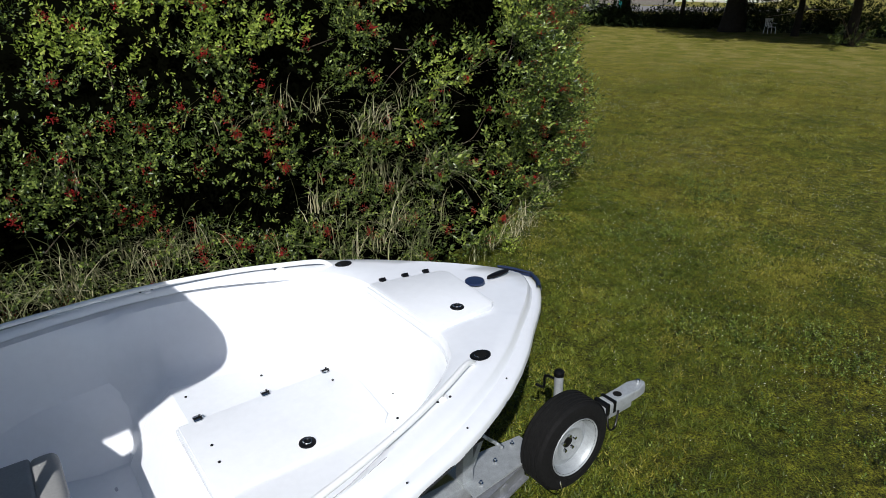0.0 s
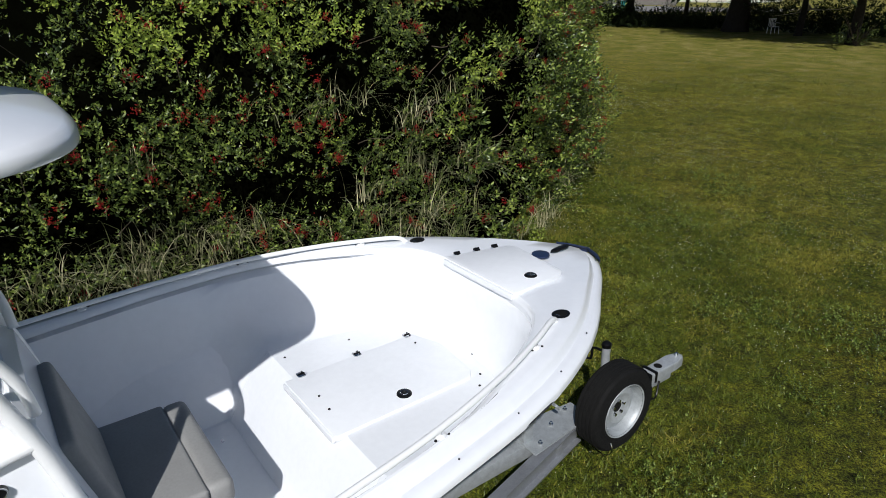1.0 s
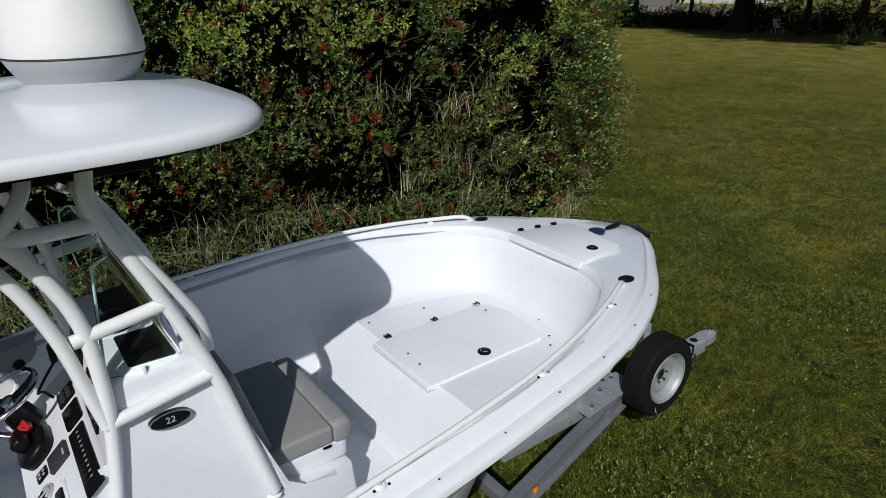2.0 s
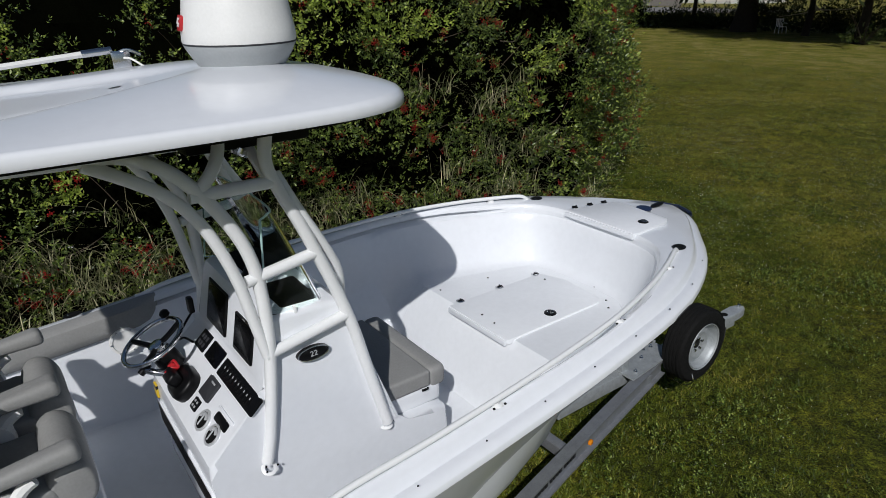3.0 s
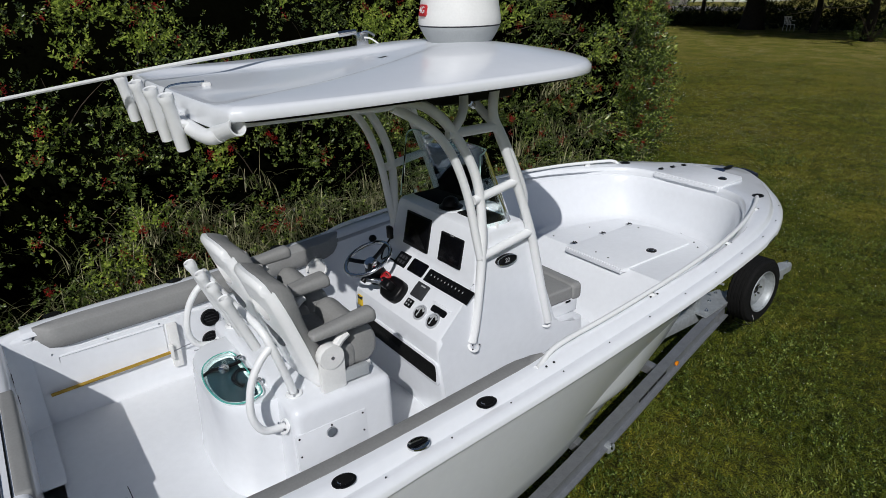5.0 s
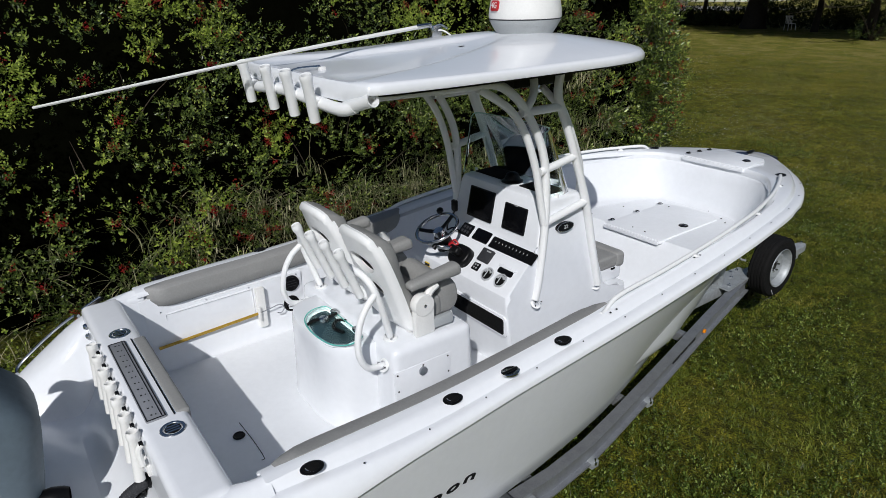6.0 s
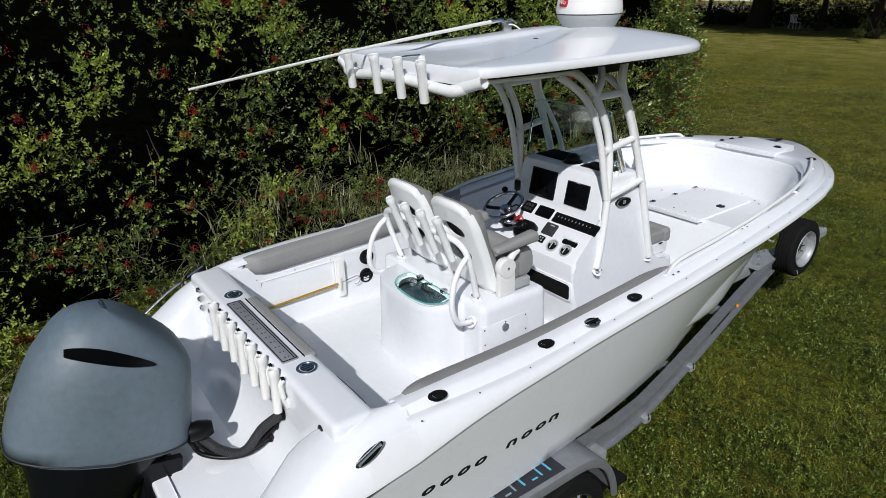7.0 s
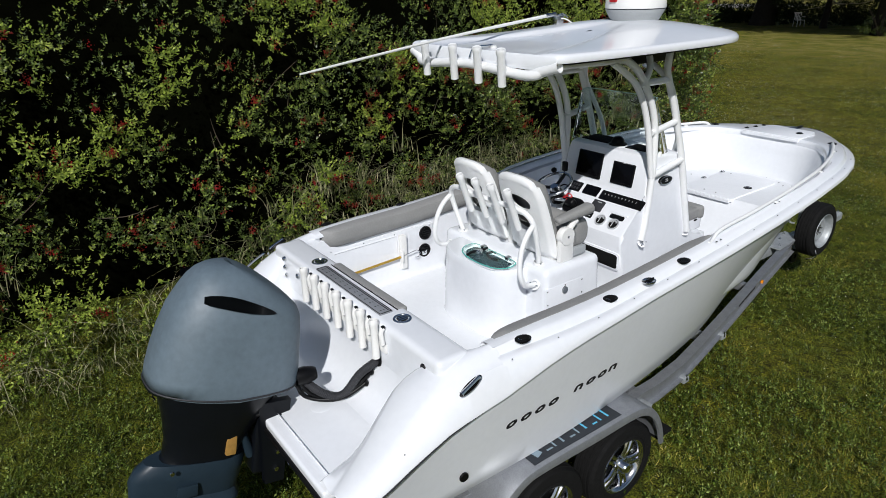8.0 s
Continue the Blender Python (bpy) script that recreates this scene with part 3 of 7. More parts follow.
for y, z in ((-3.70, 1.325), (-3.685, 1.485)):
    sp = part("speaker", lathe([(0.062, 0), (0.060, 0.012), (0.05, 0.016), (0.045, 0.008), (0.02, 0.004), (0.0, 0.012)], 24, pose(WALL + 0.006, y, z, 0, 90, 0)), BLACK, boat, "round black speaker in the side panel")
    for k in range(3):
        part("grille_bar", tube([(WALL + 0.02, y - 0.042 + 0.01 * abs(k - 1), z - 0.02 + 0.02 * k), (WALL + 0.02, y + 0.042 - 0.01 * abs(k - 1), z - 0.02 + 0.02 * k)], 0.002, 5, 1), VINYL_D, sp)
pl = part("access_plate", lathe([(0.085, 0), (0.083, 0.010), (0.07, 0.012), (0.066, 0.006), (0.0, 0.006)], 28, pose(-0.995, -2.90, 1.62, 0, 90, 0)), PLASTIC_W, boat, "round white access plate")
for k in range(6):
    a = k * math.pi / 3
    dot("screw", -0.982, -2.90 + 0.076 * math.cos(a), 1.62 + 0.076 * math.sin(a), 0.006, STEEL, pl, axis="x", n=8)
for z in (1.36, 1.50):
    dot("vent", -0.95, -4.812, z, 0.03, BLACK, boat, "small black vent", axis="y", n=16)

# transom cabinet top: cup holders, ruler, padded lid
for s in (1, -1):
    x, y, z = s * 0.538, -4.915, 1.712
    cup = part("cup_holder", lathe([(0.038, -0.10), (0.040, 0.0), (0.043, 0.004), (0.054, 0.004), (0.057, 0.001), (0.057, -0.004)], 28, pose(x, y, z)), STEEL, boat, "stainless cup holder")
    # Black disc at the brim stands in for the shaded inside of the cup.
    dot("dark_cup_disc", x, y, z + 0.0005, 0.036, MAT_BLACK, cup, h=0.002, n=20)
    # Flat steel bars imitate the streaks reflected inside.
    for q in (-0.018, 0.0, 0.018):
        part("cup_streak", rbox(x + q - 0.005, x + q + 0.005, y - 0.03, y + 0.03, z + 0.002, z + 0.004, 0), STEEL, cup)
plate = part("fish_ruler", slab(round_rect(0.0, -4.955, 0.86, 0.092, 0.012), 1.711, 1.717, 0.001), RULER, boat, "grey fish ruler plate with a black border")
for a, b in (((-0.42, -4.995), (0.42, -4.995)), ((-0.42, -4.915), (0.42, -4.915)), ((-0.42, -4.995), (-0.42, -4.915)), ((0.42, -4.995), (0.42, -4.915)), ((-0.41, -4.928), (0.41, -4.928))):
    part("border", tube([(*a, 1.7178), (*b, 1.7178)], 0.0025, 5, 1), BLACK, plate)
for i in range(13):
    x = -0.385 + i * 0.064
    part("mark", rbox(x - 0.005, x + 0.004, -4.971, -4.963, 1.7172, 1.7186, 0), INK, plate)
    part("mark", rbox(x - 0.004, x + 0.006, -4.951, -4.946, 1.7172, 1.7186, 0), INK, plate)
part("padded_lid", rbox(-0.43, 0.43, -4.872, -4.806, 1.60, 1.716, 0.018, 3), VINYL, boat, "grey padded lid on the transom cabinet")
part("lid_seam", tube([(-0.43, -4.878, 1.713), (0.43, -4.878, 1.713)], 0.004, 6, 1), BLACK, boat)

# rod rack on the after face of the cabinet
rack = part("rod_rack", rbox(-0.50, 0.56, -5.055, -5.035, 1.53, 1.59, 0.006), PLASTIC_W, boat, "white rod rack with seven tubes")
for i in range(7):
    x = -0.47 + i * 0.157
    part("rod_tube", lathe([(0.016, 0.0), (0.023, 0.004), (0.0235, 0.20), (0.028, 0.212), (0.030, 0.232), (0.026, 0.245), (0.020, 0.24), (0.019, 0.12), (0.0, 0.12)], 16, pose(x + 0.025, -5.085, 1.485, -4, -7, 0)), PLASTIC_W, rack)
    part("tool_slot", tube([(x + 0.075, -5.05, 1.70), (x + 0.075, -5.07, 1.672), (x + 0.085, -5.067, 1.60)], 0.014, 8, 5), PLASTIC_W, rack)
    part("slot_mouth", rbox(x + 0.065, x + 0.085, -5.063, -5.045, 1.688, 1.714, 0.004), BLACK, rack)
for z in (1.53, 1.595, 1.66):
    t = part("drain_fitting", lathe([(0.020, 0), (0.020, 0.012), (0.012, 0.02), (0.010, 0.008), (0, 0.006)], 14, pose(-0.86, -5.041, z, 90, 0, 0)), STEEL, boat, "small stainless drain fitting")
part("drain_fitting", lathe([(0.020, 0), (0.020, 0.012), (0.012, 0.02), (0.010, 0.008), (0, 0.006)], 14, pose(-0.64, -5.041, 1.60, 90, 0, 0)), STEEL, boat, "small stainless drain fitting")
dot("socket", 0.93, -5.04, 1.625, 0.024, BLACK, boat, "round black socket", 0.008, "y", 16)
dot("scupper", 1.135, -4.94, 0.975, 0.03, BLACK, boat, "black hull scupper", 0.012, "x", 16)
dot("scupper", 1.13, -5.30, 0.72, 0.022, BLACK, boat, "black hull scupper", 0.012, "x", 16)
part("stern_grab_rail", tube([(-1.18, -5.05, 1.60), (-1.235, -5.08, 1.58), (-1.245, -5.22, 1.50), (-1.24, -5.42, 1.36), (-1.18, -5.45, 1.33)], 0.011, 8, 6), STEEL, boat, "bright stainless stern grab rail")
dot("platform_plate", 0.30, -5.38, 1.166, 0.065, GEL, boat, "round white access plate", 0.0025, n=24)
for x in (-0.3, 0.15, 0.5):
    part("tie_ring", tube([(x, -5.665, 1.07), (x + 0.03, -5.685, 1.05), (x, -5.69, 1.02), (x - 0.03, -5.685, 1.05)], 0.006, 6, 5, True), STEEL, boat, "stainless tie ring on the transom")

part("platform_trim", tube([(-1.0, -5.705, 1.095), (1.06, -5.705, 1.095)], 0.014, 8, 1), BLACK, boat, "black rubber edge under the stern platform")
# hull lettering stands as plain rings and bars
for i, kind in enumerate("oooo hooh"):
    if kind == " ":
        continue
    y = -4.62 + i * 0.114
    z = 1.205 - 0.001 * i
    t = (z - CHINE_Z(y) - 0.012) / (LIP(y) - CHINE_Z(y) - 0.012)
    slope = (BEAM(y) - 0.035 - CHINE_X(y)) / (LIP(y) - CHINE_Z(y) - 0.012)
    x = CHINE_X(y) + 0.015 + (BEAM(y) - 0.035 - CHINE_X(y)) * t
    side = Matrix.Translation((x - 0.005, y, z)) @ pose(0, 0, 0, 0, math.degrees(math.atan(slope)), 0)
    loop = kind == "o"
    if loop:
        line = [(0.027 * math.cos(a) + 0.010 * math.sin(a), 0.018 * math.sin(a)) for a in (k * math.pi / 8 for k in range(16))]
    else:
        line = [(q.x, q.y) for q in smooth_line([(-0.034, -0.024, 0), (-0.020, 0.014, 0), (0.008, 0.018, 0), (0.024, 0.008, 0), (0.014, -0.024, 0)], 4)]
    bm = bmesh.new()
    pairs, k = [], len(line)
    for q in range(k):
        (u0, v0), (u1, v1) = (line[q - 1], line[(q + 1) % k]) if loop else (line[max(q - 1, 0)], line[min(q + 1, k - 1)])
        ln = math.hypot(u1 - u0, v1 - v0)
        nu, nv = -(v1 - v0) / ln, (u1 - u0) / ln
        thick = 0.008 + 0.005 * abs(nu)
        pairs.append([bm.verts.new(side @ Vector((0.008, line[q][0] + e * nu * thick, line[q][1] + e * nv * thick))) for e in (-1, 1)])
    for q in range(k if loop else k - 1):
        (a0, b0), (a1, b1) = pairs[q], pairs[(q + 1) % k]
        bm.faces.new((a0, a1, b1, b0))
    bmesh.ops.solidify(bm, geom=bm.faces[:], thickness=0.002)
    part("mark", bm, INK, boat, "black hull marking")

# ---- console ----
console = thing("center_console", "white moulded helm console with black screens, switches and steel wheel", "helm console", pose(0, -2.5, SOLE))
CI = pose(0, 2.5, -SOLE)


def cpart(name, bm, material, parent=None, label="", sharp=40):
    if not isinstance(bm, tuple):
        bm.transform(CI) if parent is None or parent is console else bm.transform(CI)
        return part(name, bm, material, parent or console, label, sharp=sharp)
    v, f = bm
    return part(name, ([CI @ Vector(p) for p in v], f), material, parent or console, label, sharp=sharp)


# side outline of the moulding (y, z), aft foot round to the fore foot
OUTLINE = [(-2.84, SOLE - 0.01), (-2.86, 1.30), (-2.875, 1.62), (-2.87, 1.672), (-2.85, 1.692), (-2.622, 1.903), (-2.605, 1.92), (-2.597, 1.945), (-2.545, 2.205), (-2.53, 2.232), (-2.50, 2.244), (-2.22, 2.238), (-2.17, 2.20), (-2.09, 1.90), (-1.985, 1.52), (-1.90, 1.44), (-1.72, 1.43), (-1.62, 1.40), (-1.60, SOLE - 0.01)]


def half_width(y, z):
    w = 0.478 - 0.060 * max(0, (z - 1.5) / 0.75)
    if y > -2.0:
        w = 0.40 + 0.10 * max(0, min(1, (-1.75 - y) / 0.3)) if z < 1.5 else w
    return w + 0.06 * max(0, (1.35 - z) / 0.25) ** 2 * (1 if y < -2.0 else 0.3)


bm = bmesh.new()
left, right = [], []
for y, z in OUTLINE:
    w = half_width(y, z)
    left.append(bm.verts.new((-w, y, z)))
    right.append(bm.verts.new((w, y, z)))
k = len(OUTLINE)
for i in range(k - 1):
    bm.faces.new((left[i], left[i + 1], right[i + 1], right[i]))
sides = [bm.faces.new(left[::-1]), bm.faces.new(right)]
rim = [e for e in bm.edges if any(f in sides for f in e.link_faces)]
bmesh.ops.bevel(bm, geom=rim, offset=0.028, segments=3, affect="EDGES", profile=0.5)
cpart("console_body", bm, GEL, None, "white moulded console body", 32)

# low dash: slope from (y -2.85, z 1.69) to (-2.65, 1.87); high dash from (-2.60, 1.945) to (-2.545, 2.205)
LOW = Matrix.Translation((0, -2.752, 1.783)) @ pose(0, 0, 0, math.degrees(math.atan2(0.18, 0.195)), 0, 0)
HIGH = Matrix.Translation((0, -2.572, 2.075)) @ pose(0, 0, 0, math.degrees(math.atan2(0.26, 0.055)), 0, 0)


def on_dash(name, plane, x, y, w, h, material, label="", t=0.006, r=0.008, parent=None):
    bm = slab(round_rect(x, y, w, h, r), -0.004, t, 0.002)
    bm.transform(plane)
    return cpart(name, bm, material, parent, label)


scr = on_dash("chart_screen", HIGH, -0.155, 0.005, 0.262, 0.215, BLACK, "large black chart plotter screen", 0.008)
on_dash("glass", HIGH, -0.155, 0.01, 0.24, 0.185, SCREEN, "", 0.0095, 0.004, scr)
scr = on_dash("chart_screen", HIGH, 0.195, -0.008, 0.215, 0.178, BLACK, "black chart plotter screen", 0.008)
on_dash("glass", HIGH, 0.195, -0.004, 0.195, 0.150, SCREEN, "", 0.0095, 0.004, scr)
on_dash("badge", HIGH, 0.195, 0.077, 0.03, 0.005, SILVER, "", 0.0098, 0.002, scr)

gauge = on_dash("gauge_panel", LOW, -0.228, 0.148, 0.118, 0.092, BLACK, "black switch panel", 0.007)
for i in range(2):
    for j in range(3):
        on_dash("button", LOW, -0.258 + 0.03 * j, 0.131 + 0.034 * i, 0.02, 0.024, VINYL_D, "", 0.010, 0.004, gauge)
on_dash("engine_display", LOW, -0.056, 0.149, 0.155, 0.09, SCREEN, "black engine display", 0.009, 0.010)
sw = on_dash("switch_panel", LOW, 0.258, 0.142, 0.42, 0.084, BLACK, "long black rocker switch panel", 0.007)
for i in range(10):
    q = on_dash("rocker_switch", LOW, 0.095 + 0.034 * i, 0.142, 0.022, 0.046, BLACK, "", 0.012, 0.005, sw)
    on_dash("switch_mark", LOW, 0.095 + 0.034 * i, 0.150, 0.008, 0.012, SILVER, "", 0.0135, 0.003, q)
on_dash("trim_panel", LOW, 0.068, -0.062, 0.064, 0.055, BLACK, "small black switch panel", 0.007)
for dx in (-0.012, 0.012):
    for dy in (-0.01, 0.012):
        on_dash("button", LOW, 0.068 + dx, -0.062 + dy, 0.012, 0.012, SILVER, "", 0.010, 0.003)
rad = on_dash("stereo_remote", LOW, 0.090, 0.033, 0.112, 0.098, VINYL_D, "dark grey stereo", 0.014, 0.008)
on_dash("badge", LOW, 0.10, 0.065, 0.045, 0.010, SILVER, "", 0.0148, 0.002, rad)
for x, y in ((0.196, -0.074), (0.325, -0.074)):
    bm = lathe([(0.034, -0.075), (0.036, 0.0), (0.039, 0.004), (0.047, 0.004), (0.050, 0.0), (0.050, -0.004)], 28)
    bm.transform(LOW @ Matrix.Translation((x, y, 0.004)))
    c = cpart("cup_holder", bm, CUP, None, "stainless cup holder")
    # Black disc for the shade inside, as the dash is not cut.
    bm = lathe([(0.039, 0.0), (0.038, 0.002), (0, 0.002)], 20)
    bm.transform(LOW @ Matrix.Translation((x, y, 0.005)))
    cpart("dark_cup_disc", bm, MAT_BLACK, c)
    plane = LOW @ Matrix.Translation((x, y, 0.006))
    # Raised arc and bar put in for the reflections on the inside.
    cpart("lit_wall_arc", tube([plane @ Vector((0.029 * math.cos(a), 0.029 * math.sin(a), 0.002)) for a in (radians(25 + 14 * k) for k in range(11))], 0.0075, 8, 1), CUP, c, "bright arc for the lit side of the inner cup wall")
    cpart("cup_streak", tube([plane @ Vector((-0.008, -0.028, 0.002)), plane @ Vector((-0.008, 0.02, 0.002))], 0.004, 6, 1), CUP, c)
on_dash("tray", LOW, 0.318, -0.010, 0.135, 0.040, BLACK, "black recessed tray", 0.005, 0.012)
on_dash("tray_rim", LOW, 0.318, 0.022, 0.17, 0.016, GEL, "", 0.006, 0.008)

# aft face: shallow black glove box
BACK = Matrix.Translation((0, -2.866, 1.40)) @ pose(0, 0, 0, 92, 0, 0)
box = on_dash("storage_opening", BACK, 0.015, 0.066, 0.90, 0.150, GEL, "black-lined storage opening", 0.012, 0.03)
on_dash("storage_liner", BACK, 0.015, 0.066, 0.86, 0.116, MAT_BLACK, "", 0.0135, 0.02, box)
on_dash("warning_label", Matrix.Translation((-0.40, -2.878, 1.60)) @ pose(0, 0, 0, 90, 0, 0), 0, 0, 0.05, 0.075, YELLOW, "yellow and black warning label", 0.006, 0.003)
on_dash("label_band", Matrix.Translation((-0.40, -2.878, 1.60)) @ pose(0, 0, 0, 90, 0, 0), 0, 0.024, 0.05, 0.022, INK, "", 0.007, 0.002)

# console top: two black mats and a compass between them
TOPM = Matrix.Translation((0, -2.36, 2.243))
on_dash("dash_mat", TOPM, -0.235, 0.02, 0.30, 0.20, MAT_BLACK, "black rubber dash mat", 0.005, 0.012)
on_dash("dash_mat", TOPM, 0.225, -0.005, 0.27, 0.17, MAT_BLACK, "black rubber dash mat", 0.005, 0.012)
bm = lathe([(0.075, 0), (0.074, 0.012), (0.055, 0.022), (0.052, 0.034), (0.040, 0.058), (0.020, 0.070), (0, 0.073)], 24)
bm.transform(Matrix.Translation((-0.0, -2.425, 2.246)))
comp = cpart("compass", bm, BLACK, None, "black dome compass")
bm = tube([(-0.0 + 0.045 * math.cos(a), -2.425 + 0.045 * math.sin(a), 2.288) for a in (i * math.pi / 6 for i in range(12))], 0.003, 5, 1, True)
cpart("compass_ring", bm, STEEL, comp)
bm = lathe([(0.095, 0), (0.09, 0.014), (0.075, 0.018), (0.0, 0.018)], 24)
bm.transform(Matrix.Translation((-0.0, -2.425, 2.232)))
cpart("compass_base", bm, GEL, comp)

# oval plaque on the starboard side, with the model number
m = Matrix.Translation((0.446, -2.365, 2.035)) @ pose(0, 0, 0, 90, 0, 90) @ pose(0, 0, 0, -4, 0, 0)
bm = lathe([(0.09, -0.012), (0.09, 0.006), (0.078, 0.010), (0.0, 0.010)], 28)
bm.transform(m @ Matrix.Diagonal((0.84, 0.36, 1, 1)))
plq = cpart("oval_plaque", bm, BLACK, None, "black oval plaque with a number")
bm = tube([m @ Vector((0.072 * math.cos(a), 0.030 * math.sin(a), 0.008)) for a in (i * math.pi / 12 for i in range(24))], 0.003, 5, 1, True)
cpart("rim", bm, STEEL, plq)
curve = bpy.data.curves.new("plaque_number", "FONT")
curve.body, curve.size, curve.align_x, curve.align_y, curve.extrude = "22", 0.036, "CENTER", "CENTER", 0.0015
txt = new("plaque_number", curve)
txt.matrix_basis = CI @ m @ Matrix.Translation((0, 0, 0.0115))
txt.parent = plq
curve.materials.append(SILVER)

# wheel
W = Matrix.Translation((-0.276, -2.869, 1.936)) @ pose(0, 0, 0, 25, 0, 0)
wheel = cpart("steering_wheel", tube([W @ Vector((0.152 * math.cos(a), 0.152 * math.sin(a), 0)) for a in (i * math.pi / 14 for i in range(28))], 0.0125, 10, 1, True), STEEL, None, "polished stainless steering wheel")
for a in (90, 210, 330):
    a = radians(a)
    cpart("spoke", tube([W @ Vector((0.148 * math.cos(a), 0.148 * math.sin(a), 0)), W @ Vector((0.09 * math.cos(a), 0.09 * math.sin(a), -0.018)), W @ Vector((0.03 * math.cos(a), 0.03 * math.sin(a), -0.03))], 0.014, 8, 4), BLACK, wheel)
cpart("hub", lathe([(0.042, -0.055), (0.045, -0.035), (0.036, -0.018), (0, -0.014)], 20, W), STEEL, wheel)
kn = W @ Matrix.Translation((-0.09, 0.12, 0.03))
cpart("knob", lathe([(0.01, -0.03), (0.012, -0.012), (0.024, -0.002), (0.024, 0.016), (0.014, 0.026), (0, 0.028)], 14, kn), BLACK, wheel, "black wheel knob")
cpart("column", lathe([(0.062, -0.17), (0.058, -0.09), (0.045, -0.055)], 20, W), BLACK, wheel, "black steering column")

# throttle with red lanyard
base = LOW @ Matrix.Translation((-0.10, -0.045, 0.0))
bm = slab(round_rect(0, 0, 0.19, 0.15, 0.06), 0, 0.055, 0.02, 3)
bm.transform(base)
thr = cpart("throttle", bm, BLACK, None, "black throttle control")
bm = rbox(-0.055, 0.045, -0.03, 0.03, 0.05, 0.12, 0.022, 3)
bm.transform(base)
cpart("throttle_head", bm, BLACK, thr)
bm = tube([base @ Vector(p) for p in ((-0.03, 0.0, 0.10), (-0.06, -0.03, 0.15), (-0.10, -0.05, 0.17))], 0.016, 10, 5)
cpart("throttle_lever", bm, STEEL, thr)
bm = tube([base @ Vector(p) for p in ((-0.10, -0.075, 0.175), (-0.10, -0.02, 0.175))], 0.018, 10, 1)
cpart("throttle_grip", bm, BLACK, thr)
bm = rbox(-0.10, -0.055, 0.01, 0.05, 0.055, 0.10, 0.012, 2)
bm.transform(base)
cpart("kill_switch", bm, RED, thr, "red kill switch")
bm = tube([base @ Vector(p) for p in ((-0.08, 0.03, 0.09), (-0.05, 0.06, 0.11), (-0.02, 0.05, 0.085), (-0.045, 0.025, 0.10), (-0.02, 0.0, 0.12))], 0.0065, 6, 6)
cpart("lanyard", bm, RED, thr, "coiled red lanyard")
# radio microphone with its lead, port of the screens
bm = rbox(-0.385, -0.335, -2.665, -2.635, 1.99, 2.075, 0.012, 2)
mic = cpart("microphone", bm, BLACK, None, "black radio microphone")
cpart("lead", tube([(-0.36, -2.65, 1.99), (-0.37, -2.70, 1.92), (-0.33, -2.74, 1.88), (-0.29, -2.72, 1.90), (-0.25, -2.69, 1.88)], 0.006, 6, 6), BLACK, mic)

# windscreen of clear acrylic round the front of the console top
pts = [(-0.40, -2.53, 2.25), (-0.40, -2.31, 2.215), (-0.32, -2.235, 2.20), (0, -2.21, 2.195), (0.32, -2.235, 2.20), (0.40, -2.31, 2.215), (0.40, -2.53, 2.25)]
low = smooth_line(pts, 5)
rows = []
for u in (0, 0.5, 1):
    rows.append([(p.x * (1 - 0.10 * u), p.y + u * (0.04 - 0.86 * max(0, p.y + 2.53) + 0.3 * max(0, p.y + 2.31)), p.z + u * (0.40 + 0.24 * max(0, p.y + 2.53))) for p in low])
inner = [[(x * 0.985, y - 0.006, z) for x, y, z in r] for r in rows]
v, f = lofted(rows)
v2, f2 = lofted(inner)
k = len(v)
n = len(low)
f = f + [tuple(i + k for i in q[::-1]) for q in f2]
top0, bot0 = 2 * n, 0
f += [(top0 + i + 1, top0 + i, k + top0 + i, k + top0 + i + 1) for i in range(n - 1)] + [(i, i + 1, k + i + 1, k + i) for i in range(n - 1)]
f += [(j * n, k + j * n, k + (j + 1) * n, (j + 1) * n) for j in range(2)] + [(j * n + n - 1, (j + 1) * n + n - 1, k + (j + 1) * n + n - 1, k + j * n + n - 1) for j in range(2)]
ws = cpart("windscreen", (v + v2, f), GLASS, None, "clear acrylic windscreen")
ws.visible_shadow = False
rim = [rows[1][0], rows[2][0]] + [rows[2][i] for i in range(1, n)] + [rows[1][-1]]
cpart("edge", tube([rows[0][0]] + rim + [rows[0][-1]], 0.0048, 5, 1), ACRYLIC_EDGE, ws, "thin pale green acrylic edge")
for i in (3, n // 2, n - 4):
    p = low[i]
    cpart("bracket", rbox(p.x - 0.010, p.x + 0.010, p.y - 0.016, p.y - 0.004, p.z - 0.01, p.z + 0.03, 0.003), PIPE, ws)

# forward seat on the console's front
seat = thing("bow_seat", "grey vinyl bow seat with backrest against the console", "seat", pose(0, -1.8, 1.43))
SI = pose(0, 1.8, -1.43)
bm = rbox(-0.36, 0.36, -2.0, -1.69, 1.535, 1.63, 0.02, 4)
add_to(bm, rbox(-0.355, 0.355, -1.70, -1.585, 1.505, 1.632, 0.045, 5))
bm.transform(SI)
part("seat_cushion", bm, VINYL, seat, "grey vinyl seat cushion")
bm = rbox(-0.35, 0.35, -1.99, -1.62, 1.42, 1.545, 0.03, 3)
bm.transform(SI)
part("seat_base", bm, GEL, seat, "white moulded seat base")
bm = rbox(-0.34, 0.34, -0.045, 0.045, 0.0, 0.46, 0.035, 4)
bm.transform(SI @ Matrix.Translation((0, -2.005, 1.60)) @ pose(0, 0, 0, 15, 0, 0))
part("backrest", bm, VINYL, seat, "grey vinyl backrest")
bm = tube([(0.352, -1.745, 1.522), (0.358, -1.725, 1.525), (0.352, -1.705, 1.522)], 0.007, 6, 4)
bm.transform(SI)
part("pull_tab", bm, BLACK, seat)

